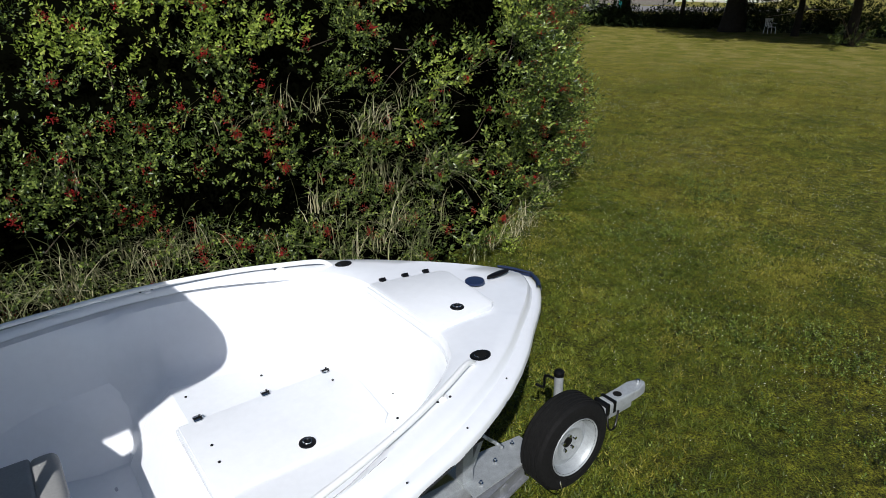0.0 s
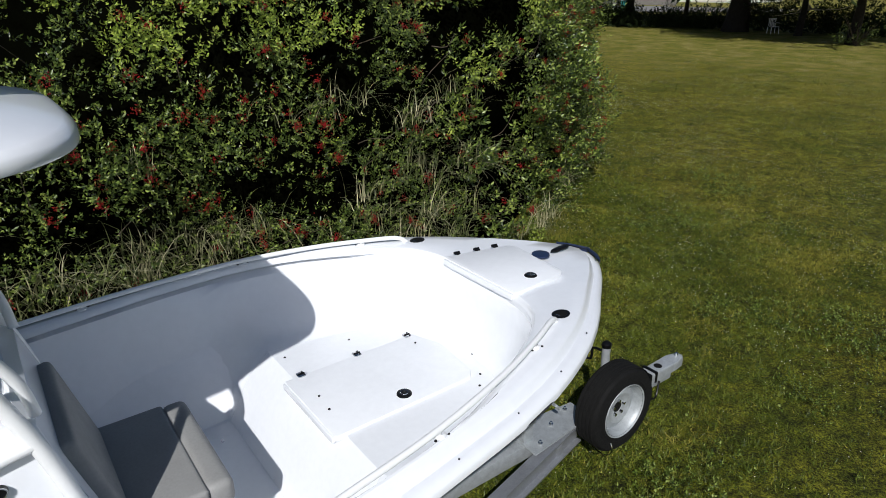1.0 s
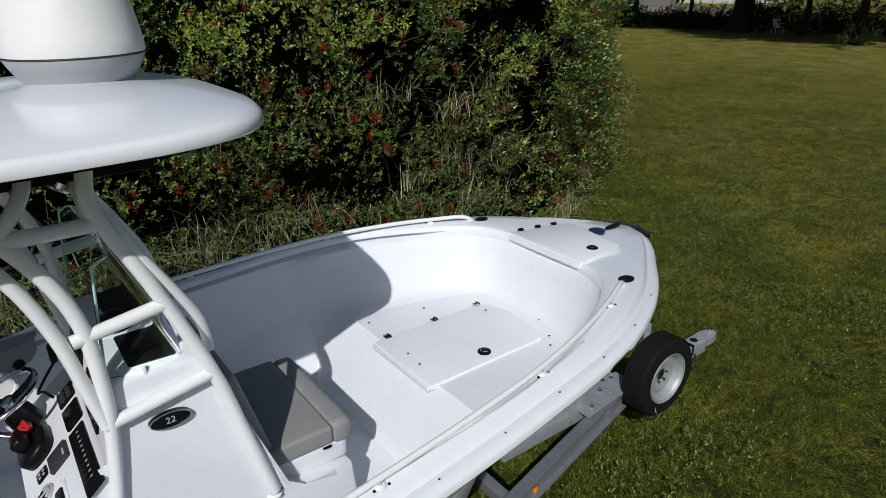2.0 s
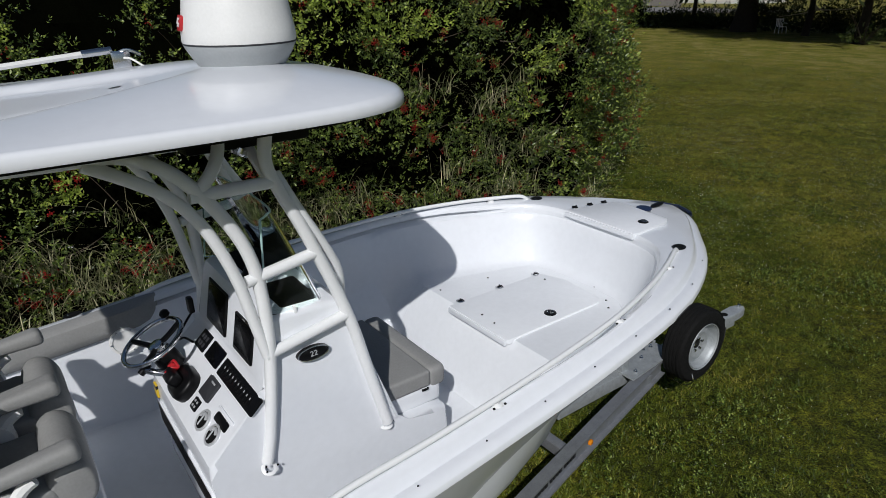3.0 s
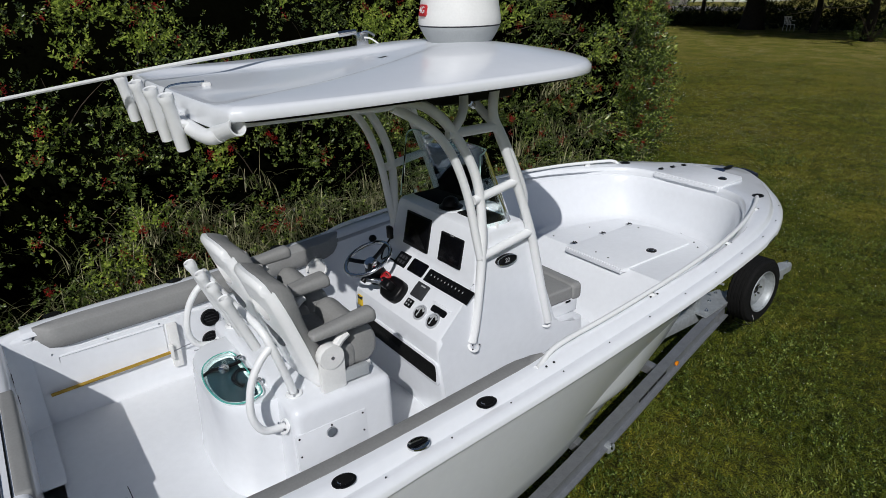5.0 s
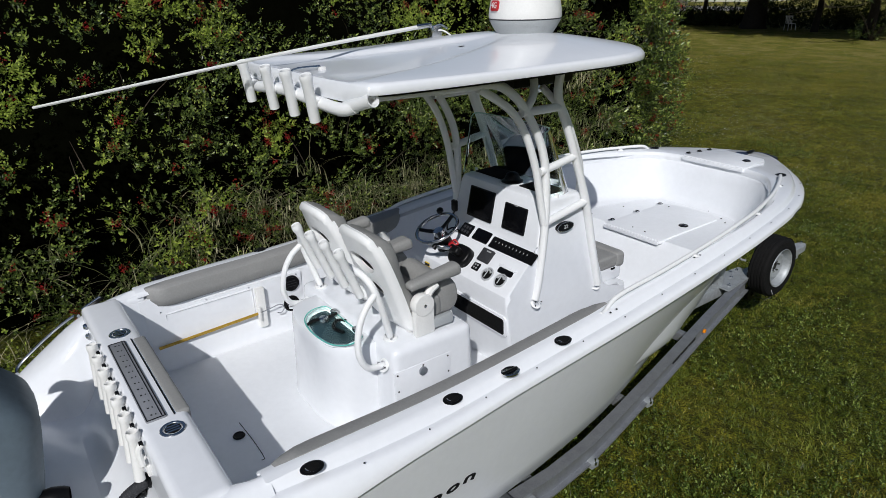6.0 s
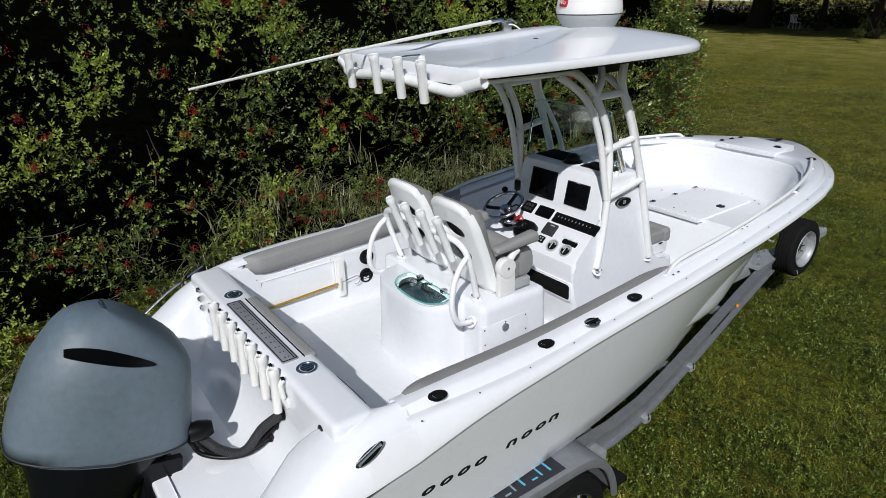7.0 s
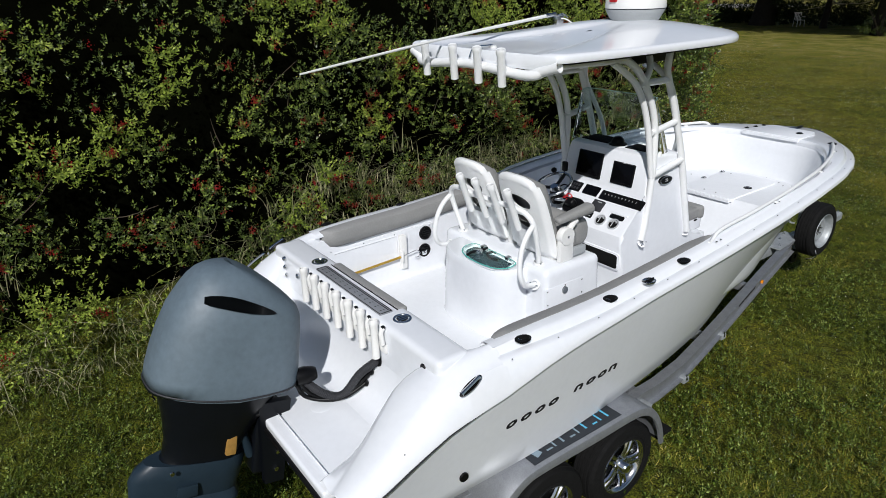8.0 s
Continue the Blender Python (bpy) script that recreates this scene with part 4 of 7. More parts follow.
# ---- hardtop on its pipe frame ----
ttop = thing("t_top", "white fibreglass hardtop on a white tubular frame over the console", "hardtop", pose(0, -2.6, SOLE))
TI = pose(0, 2.6, -SOLE)


def tpart(name, bm, material=PIPE, parent=None, label="", sharp=40):
    if isinstance(bm, tuple):
        v, f = bm
        return part(name, ([TI @ Vector(p) for p in v], f), material, parent or ttop, label, sharp=sharp)
    bm.transform(TI)
    return part(name, bm, material, parent or ttop, label, sharp=sharp)


# plan of the top: square stern, rounded front
Y0, Y1, HW = -3.93, -1.84, 0.80
half = smooth_line([(x, y, 0) for x, y in [(0, Y1), (0.30, Y1 - 0.01), (0.52, Y1 - 0.06), (0.68, Y1 - 0.18), (0.765, Y1 - 0.36), (0.795, Y1 - 0.6), (0.80, -2.9), (0.79, -3.4), (0.765, -3.78), (0.74, -3.90), (0.68, Y0), (0.35, Y0 - 0.02), (0, Y0 - 0.02)]], 5)
outline = [(p.x, p.y) for p in half] + [(-p.x, p.y) for p in half[-2:0:-1]]
cx, cy = 0.0, -2.85
rings = []


RISE = lut([(-3.95, 0.010), (-3.4, 0.020), (-3.0, 0.048), (-2.7, 0.078), (-2.45, 0.094), (-2.25, 0.088), (-2.05, 0.060), (-1.84, 0.018)])


def crown(x, y, f):
    """Height of the top skin: two convex flanks rising to creases that part towards the stern, with a shallow trough between."""
    ridge = 0.10 + 0.37 * max(0, -2.42 - y)
    u = max(0, min(1, (abs(x) - ridge) / (0.80 - ridge)))
    k = max(0, min(1, (ridge - abs(x)) / 0.11)) * max(0, min(1, (-2.42 - y) / 0.40))
    return 3.124 + (RISE(y) * (1 - u ** 1.9) - 0.024 * k * k * (3 - 2 * k)) * (1 - f ** 34)


for f, mode in ((0.90, "under"), (0.97, "under"), (1.0, "lipu"), (1.003, "lip"), (1.002, "lip1"), (0.995, "lip2"), (0.984, "top"), (0.97, "top")) + tuple((0.95 - 0.03 * q, "top") for q in range(32)):
    row = []
    for x, y in outline + outline[:1]:
        px, py = cx + (x - cx) * f, cy + (y - cy) * f
        drop = 0.045 * max(0, min(1, (-3.80 - py) / 0.12)) * max(0, min(1, (0.72 - abs(px)) / 0.08))
        z = {"under": 3.078 - drop, "lipu": 3.078 - drop, "lip": 3.084 - drop, "lip1": 3.110, "lip2": 3.119}.get(mode)
        if z is None:
            z = crown(px, py, f)
        row.append((px, py, z))
    rings.append(row)
v, f = lofted(rings)
k = len(outline) + 1
f.append(tuple(range(k - 1))[::-1])
tpart("hardtop", welded((v, f)), GEL, None, "glossy white moulded hardtop", 50)
# Added black sheet: the shade under the hardtop, put in as colour.
tpart("underside_shade", slab([(cx + (x - cx) * 0.95, cy + (y - cy) * 0.95) for x, y in outline[::3]], 3.062, 3.0775, 0.004), BLACK, None, "black sheet standing in for the shade under the hardtop")
tpart("underside_box", rbox(-0.32, 0.32, -2.72, -2.22, 2.93, 3.07, 0.02), BLACK, None, "black electronics box under the top")

R = 0.0265
for s in (1, -1):
    X = lambda y, z: s * (0.468 - 0.03 * (z - 1.6))
    P = lambda pts: [(X(y, z), y, z) for y, z in pts]
    tpart("aft_leg", tube(P([(-2.635, 1.60), (-2.60, 1.75), (-2.555, 2.10), (-2.552, 2.36), (-2.578, 2.54), (-2.64, 2.69), (-2.735, 2.835), (-2.83, 2.93), (-2.96, 2.995), (-3.2, 3.005), (-3.86, 3.02)]), R, 12, 6), label="white bent frame tube")
    tpart("inner_bow", tube(P([(-2.565, 2.10), (-2.60, 2.27), (-2.637, 2.45), (-2.69, 2.61), (-2.75, 2.73), (-2.83, 2.83), (-2.94, 2.91), (-3.07, 2.985)]), R * 0.9, 12, 6))
    tpart("fore_leg", tube(P([(-2.03, 1.53), (-2.11, 1.86), (-2.19, 2.18), (-2.33, 2.56), (-2.43, 2.79), (-2.465, 2.90), (-2.44, 3.05)]), R, 12, 6))
    tpart("rung", tube(P([(-2.575, 2.10), (-2.19, 2.17)]), R * 0.95, 12, 1))
    tpart("rung", tube(P([(-2.605, 2.44), (-2.30, 2.49)]), R * 0.95, 12, 1))
    tpart("rung", tube(P([(-2.76, 2.815), (-2.44, 2.815)]), R * 0.95, 12, 1))
    tpart("gusset", tube([(X(-2.73, 2.83), -2.725, 2.83), (s * 0.42, -2.665, 2.89), (s * 0.385, -2.62, 2.96), (s * 0.34, -2.60, 3.06)], R * 0.9, 12, 5))
    tpart("gusset", tube([(X(-2.45, 2.83), -2.46, 2.83), (s * 0.36, -2.47, 2.88), (s * 0.24, -2.47, 2.96), (s * 0.16, -2.46, 3.05)], R * 0.85, 12, 5))
    # a slimmer rear brace from the screen frame to the fore leg
    tpart("brace", tube([(s * 0.36, -2.165, 2.22), (s * 0.40, -2.20, 2.40), (s * 0.43, -2.36, 2.70), (s * 0.40, -2.42, 2.84)], R * 0.75, 10, 5))
    for y, z in ((-2.635, 1.60), (-2.03, 1.53)):
        ft = tpart("foot_plate", lathe([(0.036, 0.0), (0.035, 0.003), (0.030, 0.006), (0.020, 0.007)], 18, Matrix.Translation((s * (0.476 if y < -2.3 else 0.45), y, z - 0.03)) @ pose(0, 0, 0, 0, s * (35 if y < -2.3 else 10), 0)))
        for a in (0, 2.1, 4.2):
            q = Vector((s * (0.488 if y < -2.3 else 0.455) + 0.004, y + 0.034 * math.cos(a), z - 0.018 + 0.016 * math.sin(a)))
            tpart("bolt", lathe([(0.005, 0), (0.004, 0.004), (0, 0.005)], 8, Matrix.Translation(q) @ pose(0, 0, 0, 0, s * 50, 0)), BLACK, ft)
# pipe under the stern edge, open at its ends
tpart("stern_pipe", tube([(-0.62, -3.93, 3.02), (-0.50, -3.96, 3.0), (0.0, -3.975, 3.03), (0.50, -3.96, 3.0), (0.62, -3.93, 3.02)], 0.03, 12, 6))
for s in (1, -1):
    c = tpart("rod_socket", lathe([(0.026, 0), (0.030, 0.02), (0.031, 0.21), (0.034, 0.235), (0.034, 0.248), (0.026, 0.246), (0.025, 0.10), (0, 0.10)], 18, Matrix.Translation((s * 0.504, -3.953, 2.99)) @ pose(0, 0, 0, 0, 0, s * 12) @ pose(0, 0, 0, 0, s * 73, 0)), PIPE, None, "white open rod socket at the corner")
for i, x in enumerate((-0.415, -0.10, 0.15, 0.375)):
    h = tpart("rocket_launcher", lathe([(0.021, -0.115), (0.026, -0.113), (0.026, 0.075), (0.029, 0.087), (0.031, 0.105), (0.028, 0.115), (0.021, 0.112), (0.020, -0.04), (0, -0.04)], 18, Matrix.Translation((x, -4.025, 3.037)) @ pose(0, 0, 0, 11, 9, 0)), PIPE, None, "white rod holder tube behind the top")
    tpart("bracket", tube([(x, -4.02, 3.04), (x, -3.97, 3.02)], 0.018, 8, 1), PIPE, h)
tpart("light_mount", rbox(-0.022, 0.018, -3.79, -3.755, 3.10, 3.128, 0.006), PLASTIC_W)
tpart("light_bar", tube([(0.0, -3.78, 3.13), (0.0, -3.93, 3.125), (-0.01, -3.965, 3.06)], 0.006, 6, 5), STEEL)
tpart("stern_light", rbox(-0.12, -0.03, -3.72, -3.64, 2.99, 3.06, 0.01), PLASTIC_W)
# spreader lights under the top
for s in (1, -1):
    tpart("deck_light", lathe([(0.045, 0), (0.045, 0.02), (0.035, 0.03), (0, 0.03)], 16, Matrix.Translation((s * 0.28, -2.50, 2.928)) @ pose(0, 0, 0, 150, 0, 0)), STEEL)

# radar
radar = thing("radar_dome", "white tapered radar dome with a light grey base on the hardtop", "radar", pose(0.0, -2.345, 3.200))
part("dome", lathe([(0.224, 0.097), (0.228, 0.11), (0.225, 0.15), (0.198, 0.31), (0.189, 0.345), (0.157, 0.372), (0.08, 0.385), (0, 0.388)], 48), PLASTIC_W, radar, "white plastic dome")
part("base", lathe([(0.14, 0.0), (0.175, 0.006), (0.207, 0.058), (0.224, 0.092), (0.224, 0.10)], 48), GREY_BASE, radar, "light grey radar base")
part("seam", lathe([(0.2252, 0.094), (0.2272, 0.097), (0.2252, 0.101)], 48), VINYL_D, radar)
part("mounting_plate", rbox(-0.10, 0.12, -0.11, 0.11, -0.03, 0.008, 0.008), PLASTIC_W, radar)
tilt = math.degrees(math.atan2(0.029, 0.16))
bx = Matrix.Translation((0.0, 0.0, 0.0)) @ pose(0, 0, 0, 0, 0, -8) @ Matrix.Translation((0, -0.2237, 0.178)) @ pose(0, 0, 0, 90 - tilt, 0, 0)
bm = slab(round_rect(0, 0, 0.072, 0.06, 0.012), -0.008, 0.006, 0.001)
bm.transform(bx)
logo = part("emblem", bm, RED, radar, "red square emblem with white characters")
curve = bpy.data.curves.new("emblem_text", "FONT")
curve.body, curve.size, curve.align_x, curve.align_y, curve.extrude = "4G", 0.05, "CENTER", "CENTER", 0.001
txt = new("emblem_text", curve)
txt.matrix_basis = bx @ Matrix.Translation((0, 0, 0.0075))
txt.parent = logo
curve.materials.append(PLASTIC_W)

# antenna laid back over the top
ant = thing("whip_antenna", "long white whip antenna folded back over the hardtop", "antenna", pose(-0.44, -2.79, 3.178))
part("whip", tube([(0.0, 0.02, 0.085), (0.13, -1.10, -0.005), (0.27, -2.287, -0.125)], 0.0135, 8, 6, r_end=0.006), PLASTIC_W, ant, "white tapered fibreglass whip")
part("ferrule", tube([(0.0, 0.03, 0.085), (0.010, -0.09, 0.077)], 0.016, 10, 1), STEEL, ant, "steel ferrule")
part("ratchet_mount", rbox(-0.03, 0.03, 0.02, 0.10, -0.03, 0.08, 0.012), STEEL, ant, "steel folding mount")
part("lever", tube([(0.0, 0.05, 0.07), (0.02, 0.09, 0.085), (0.03, 0.14, 0.06)], 0.007, 6, 4), STEEL, ant)
part("cable", tube([(0, 0.05, 0.05), (0.05, 0.09, 0.05), (0.08, 0.13, 0.02), (0.07, 0.16, 0.005)], 0.005, 6, 5), PLASTIC_W, ant)

# ---- leaning post with livewell ----
post = thing("leaning_post", "white moulded leaning post with a livewell, fixed to the cockpit floor", "leaning post", pose(0, -3.6, SOLE))
LI = pose(0, 3.6, -SOLE)


def lpart(name, bm, material=GEL, parent=None, label="", sharp=40):
    bm.transform(LI)
    return part(name, bm, material, parent or post, label, sharp=sharp)


bm = rbox(-0.585, 0.585, -3.80, -3.24, SOLE - 0.01, 1.685, 0.05, 4)
for v in bm.verts:
    k = (v.co.z - SOLE) / 0.57
    v.co.x *= 1.03 - 0.05 * k
    v.co.y += 0.02 * k if v.co.y < -3.6 else 0
lpart("body", bm, GEL, None, "white moulded base")
# rounded tub on the after side
half = [(0.0, -4.035), (0.15, -4.03), (0.27, -4.0), (0.35, -3.94), (0.385, -3.85), (0.40, -3.74)]
tub = smooth_line([(x, y, 0) for x, y in half], 4)
plan = [(-p.x, p.y) for p in tub[::-1]] + [(p.x, p.y) for p in tub[1:]]
bm = bmesh.new()
rings = []
for z, k in ((SOLE - 0.01, 1.06), (SOLE + 0.02, 1.035), (SOLE + 0.2, 1.01), (1.60, 0.985), (1.645, 0.975), (1.662, 0.955), (1.664, 0.90)):
    rings.append([bm.verts.new((x * k, -3.74 + (y + 3.74) * k, z)) for x, y in plan])
for a, b in zip(rings, rings[1:]):
    for j in range(len(plan) - 1):
        bm.faces.new((a[j], a[j + 1], b[j + 1], b[j]))
bm.faces.new(rings[-1])
lpart("livewell_tub", bm, GEL, None, "white rounded livewell tub")
# dark basin seen through the lid
def lid_plan(k):
    """The lid's plan, straight ahead and rounded aft; k draws it in round its middle."""
    pts = smooth_line([(-0.115, -3.815, 0), (0.09, -3.815, 0), (0.295, -3.82, 0), (0.345, -3.87, 0), (0.345, -3.95, 0), (0.27, -4.012, 0), (0.10, -4.03, 0), (-0.06, -4.0, 0), (-0.14, -3.93, 0), (-0.155, -3.855, 0)], 5, True)
    return [(0.10 + (p.x - 0.10) * k, -3.905 + (p.y + 3.905) * k) for p in pts]


well = lpart("well_basin", slab(lid_plan(0.86), 1.655, 1.669, 0.002), WELL, None, "dark blue-green livewell basin")
lpart("basin_rim", tube([(x, y, 1.668) for x, y in lid_plan(0.90)], 0.008, 6, 1, True), GEL, well)
lid = lpart("livewell_lid", slab(lid_plan(1.0), 1.683, 1.692, 0.002), GLASS_T, None, "green-tinted clear livewell lid")
lid.visible_shadow = False
lpart("lid_edge", tube([(x, y, 1.6875) for x, y in lid_plan(1.0)], 0.0042, 6, 1, True), TEAL_EDGE, lid, "green acrylic edge")
for x in (-0.05, 0.22):
    lpart("hinge", rbox(x - 0.018, x + 0.018, -3.83, -3.79, 1.665, 1.70, 0.006), STEEL, lid)
lpart("lid_latch", lathe([(0.03, 0), (0.028, 0.02), (0.02, 0.026), (0, 0.024)], 16, pose(0.02, -3.915, 1.692)), STEEL, lid, "steel lid latch")
lpart("strap", tube([(0.0, -3.82, 1.70), (0.012, -3.86, 1.70), (0.016, -3.92, 1.706), (0.0, -3.975, 1.70), (-0.012, -4.012, 1.675)], 0.010, 6, 5), BLACK, lid, "black rubber strap")
lpart("hose", tube([(0.08, -3.80, 1.676), (0.05, -3.85, 1.678), (0.12, -3.90, 1.678), (0.2, -3.88, 1.677)], 0.012, 6, 5), BLACK, well)

# side door with its latch
bm = rbox(0.0, 0.012, -0.19, 0.19, -0.125, 0.125, 0.005, 2)
bm.transform(Matrix.Translation((0.578, -3.60, 1.435)) @ pose(0, 0, 0, 0, -3, 0))
door = lpart("side_door", bm, GEL, None, "white locker door")
lpart("door_latch", lathe([(0.028, 0), (0.026, 0.008), (0.014, 0.01), (0, 0.006)], 18, pose(0.587, -3.605, 1.51, 0, 88, 0)), STEEL, door, "round steel latch")
for y, z in ((-3.77, 1.54), (-3.60, 1.545), (-3.43, 1.54), (-3.77, 1.44), (-3.43, 1.44), (-3.77, 1.34), (-3.43, 1.34)):
    lpart("screw", lathe([(0.006, 0), (0.005, 0.004), (0, 0.005)], 8, pose(0.588 - (z - 1.435) * 0.05, y, z, 0, 88, 0)), BLACK, door)

# grab pipes and rod holders behind the seats
for s in (1, -1):
    a = lpart("grab_pipe", tube([(s * 0.43, -3.71, 1.69), (s * 0.445, -3.735, 1.78), (s * 0.462, -3.785, 1.95), (s * 0.445, -3.81, 2.035), (s * 0.385, -3.825, 2.08), (s * 0.28, -3.835, 2.095), (s * 0.14, -3.84, 2.09), (0, -3.84, 2.088)], 0.0195, 12, 6), PIPE, None, "white curved grab pipe")
    lpart("hoop", tube([(s * 0.49, -3.80, 1.575), (s * 0.495, -3.90, 1.60), (s * 0.49, -3.945, 1.70), (s * 0.478, -3.925, 1.84), (s * 0.468, -3.87, 1.94), (s * 0.458, -3.80, 2.00)], 0.0185, 12, 6), PIPE, a)
    for p, t in (((s * 0.43, -3.71, 1.685), 0), ((s * 0.488, -3.795, 1.57), 60)):
        lpart("foot", lathe([(0.042, 0), (0.04, 0.008), (0.026, 0.012)], 16, Matrix.Translation(p) @ pose(0, 0, 0, t, 0, 0)), PIPE, a)
        for q in (-0.03, 0.03):
            lpart("bolt", lathe([(0.007, 0), (0.006, 0.012), (0, 0.014)], 8, Matrix.Translation((p[0] + q, p[1] - 0.012, p[2] + 0.006)) @ pose(0, 0, 0, t, 0, 0)), STEEL, a)
for x in (-0.16, 0.01, 0.18, 0.35):
    r = lpart("rod_holder", lathe([(0.018, -0.17), (0.0235, -0.168), (0.0235, 0.10), (0.028, 0.112), (0.030, 0.135), (0.025, 0.15), (0.019, 0.146), (0.018, 0), (0, 0)], 18, Matrix.Translation((x, -3.895, 2.11)) @ pose(0, 0, 0, 21, 0, 0)), PIPE, None, "white rod holder tube")


# ---- helm chairs ----
def helm_chair():
    """White shell with grey cushions, two slots in the back and folding arms; x right, y forward, base at z 0."""
    c = thing("helm_chair", "helm chair with white shell, grey vinyl cushions and folding armrests", "chair", group="helm chairs")
    # back shell as a bent board with a waisted outline and two slots
    W = lambda t: 0.214 - 0.010 * t - 0.045 * max(0, t - 0.72) ** 1.5 / 0.148 * 1.0 + 0.012 * math.sin(math.pi * t)
    # shell: rows up the back
    def back_point(u, t, d):
        w = W(t)
        y = -0.03 - 0.205 * t ** 1.15 + 0.03 * (1 - (2 * u - 1) ** 2) * -1 - d
        return Vector(((2 * u - 1) * w, y, 0.02 + 0.615 * t - (0.035 * (abs(2 * u - 1) ** 3) if t > 0.9 else 0)))
    def hole(u, t):
        return ((u - 0.5) / 0.27) ** 2 + ((t - 0.66) / 0.095) ** 2 < 1 or ((u - 0.5) / 0.27) ** 2 + ((t - 0.40) / 0.095) ** 2 < 1
    nu, ntt = 44, 64

    def snap(u, t):
        # grid points near a slot's rim are drawn onto it, which makes the rim smooth
        for c in (0.66, 0.40):
            a, b = (u - 0.5) / 0.27, (t - c) / 0.095
            r = math.hypot(a, b)
            if 0.80 < r < 1.2:
                return 0.5 + a / r * 0.27, c + b / r * 0.095
        return u, t

    bm = bmesh.new()
    g = {}
    for side, d in ((0, 0.0), (1, 0.045)):
        for i in range(nu + 1):
            for j in range(ntt + 1):
                u, t = i / nu, j / ntt
                e = min(u, 1 - u, t, 1 - t)
                dd = d - (0.026 * max(0, 1 - e / 0.075) ** 2 if side else 0)
                u, t = snap(u, t)
                g[side, i, j] = bm.verts.new(back_point(u, t, dd))
    cells = {(i, j) for i in range(nu) for j in range(ntt) if not hole((i + 0.5) / nu, (j + 0.5) / ntt)}
    for i, j in cells:
        q = [(i, j), (i + 1, j), (i + 1, j + 1), (i, j + 1)]
        bm.faces.new([g[0, a, b] for a, b in q[::-1]])
        bm.faces.new([g[1, a, b] for a, b in q])
        for (a, b), nb in ((((i, j), (i + 1, j)), (i, j - 1)), (((i + 1, j), (i + 1, j + 1)), (i + 1, j)), (((i + 1, j + 1), (i, j + 1)), (i, j + 1)), (((i, j + 1), (i, j)), (i - 1, j))):
            if nb not in cells:
                bm.faces.new([g[0, a[0], a[1]], g[0, b[0], b[1]], g[1, b[0], b[1]], g[1, a[0], a[1]]])
    part("back_shell", bm, PIPE, c, "white moulded back shell with two slots")
    # cushion on the front of the back
    bm = bmesh.new()
    g = {}
    for side in (0, 1):
        for i in range(nu + 1):
            for j in range(ntt + 1):
                u, t = i / nu, j / ntt
                e = min(u, 1 - u, (t + 0.02), 1 - t)
                puff = 0.075 * (1 - max(0, 1 - e / 0.10) ** 2) if side else 0.0
                puff += 0.012 * math.sin(t * 9) if side else 0
                p = back_point(u, t, -0.002 - puff)
                p.x *= 0.985
                g[side, i, j] = bm.verts.new(p)
    for i in range(nu):
        for j in range(ntt):
            q = [(i, j), (i + 1, j), (i + 1, j + 1), (i, j + 1)]
            bm.faces.new([g[1, a, b] for a, b in q[::-1]])
    for i in range(nu):
        for j in (0, ntt):
            bm.faces.new([g[0, i, j], g[0, i + 1, j], g[1, i + 1, j], g[1, i, j]])
    for j in range(ntt):
        for i in (0, nu):
            bm.faces.new([g[0, i, j], g[0, i, j + 1], g[1, i, j + 1], g[1, i, j]])
    part("back_cushion", bm, VINYL, c, "grey vinyl back cushion", sharp=60)
    def pad(loop, half_w, mid):
        """A cushion swept from side to side, drawn in at both ends."""
        ring = smooth_line([(0, y, z) for y, z in loop], 4, True)
        rows = []
        for q in (-1, -0.985, -0.94, -0.86, -0.7, -0.35, 0, 0.35, 0.7, 0.86, 0.94, 0.985, 1):
            k = (0.72 if abs(q) == 1 else 0.84 if abs(q) > 0.97 else 0.93 if abs(q) > 0.9 else 0.98 if abs(q) > 0.8 else 1.0)
            sag = 0.012 * (1 - q * q)
            rows.append([(q * half_w, mid[0] + (p.y - mid[0]) * k, mid[1] + (p.z - mid[1]) * k - (sag if p.z > mid[1] else 0)) for p in ring + ring[:1]])
        return lofted(rows, True)
    part("seat_cushion", pad([(-0.06, 0.06), (-0.065, 0.15), (-0.03, 0.195), (0.05, 0.20), (0.12, 0.205), (0.16, 0.18), (0.165, 0.10), (0.14, 0.055)], 0.212, (0.05, 0.12)), VINYL, c, "grey vinyl seat cushion", sharp=60)
    part("bolster", pad([(0.125, 0.07), (0.12, 0.16), (0.135, 0.235), (0.17, 0.27), (0.215, 0.275), (0.26, 0.245), (0.285, 0.18), (0.28, 0.10), (0.235, 0.055), (0.17, 0.05)], 0.205, (0.205, 0.155)), VINYL, c, "grey flip-up bolster", sharp=60)
    part("seat_frame", rbox(-0.19, 0.19, -0.06, 0.25, 0.0, 0.055, 0.015, 2), PLASTIC_W, c, "white seat frame")
    for s in (1, -1):
        x = s * 0.242
        m = Matrix.Translation((x, 0.0, 0.19)) @ pose(0, 0, 0, 0, 90, 0)
        a = part("arm_bracket", rbox(x - 0.02, x + 0.02, -0.06, 0.07, 0.0, 0.19, 0.012, 2), PLASTIC_W, c, "white arm bracket")
        part("pivot", lathe([(0.062, -0.028), (0.066, -0.018), (0.066, 0.018), (0.062, 0.028), (0, 0.030)], 22, m), PLASTIC_W, a)
        part("pivot_bolt", lathe([(0.010, 0), (0.009, 0.006), (0, 0.008)], 8, Matrix.Translation((x + s * 0.028, 0.0, 0.19)) @ pose(0, 0, 0, 0, s * 90, 0)), STEEL, a)
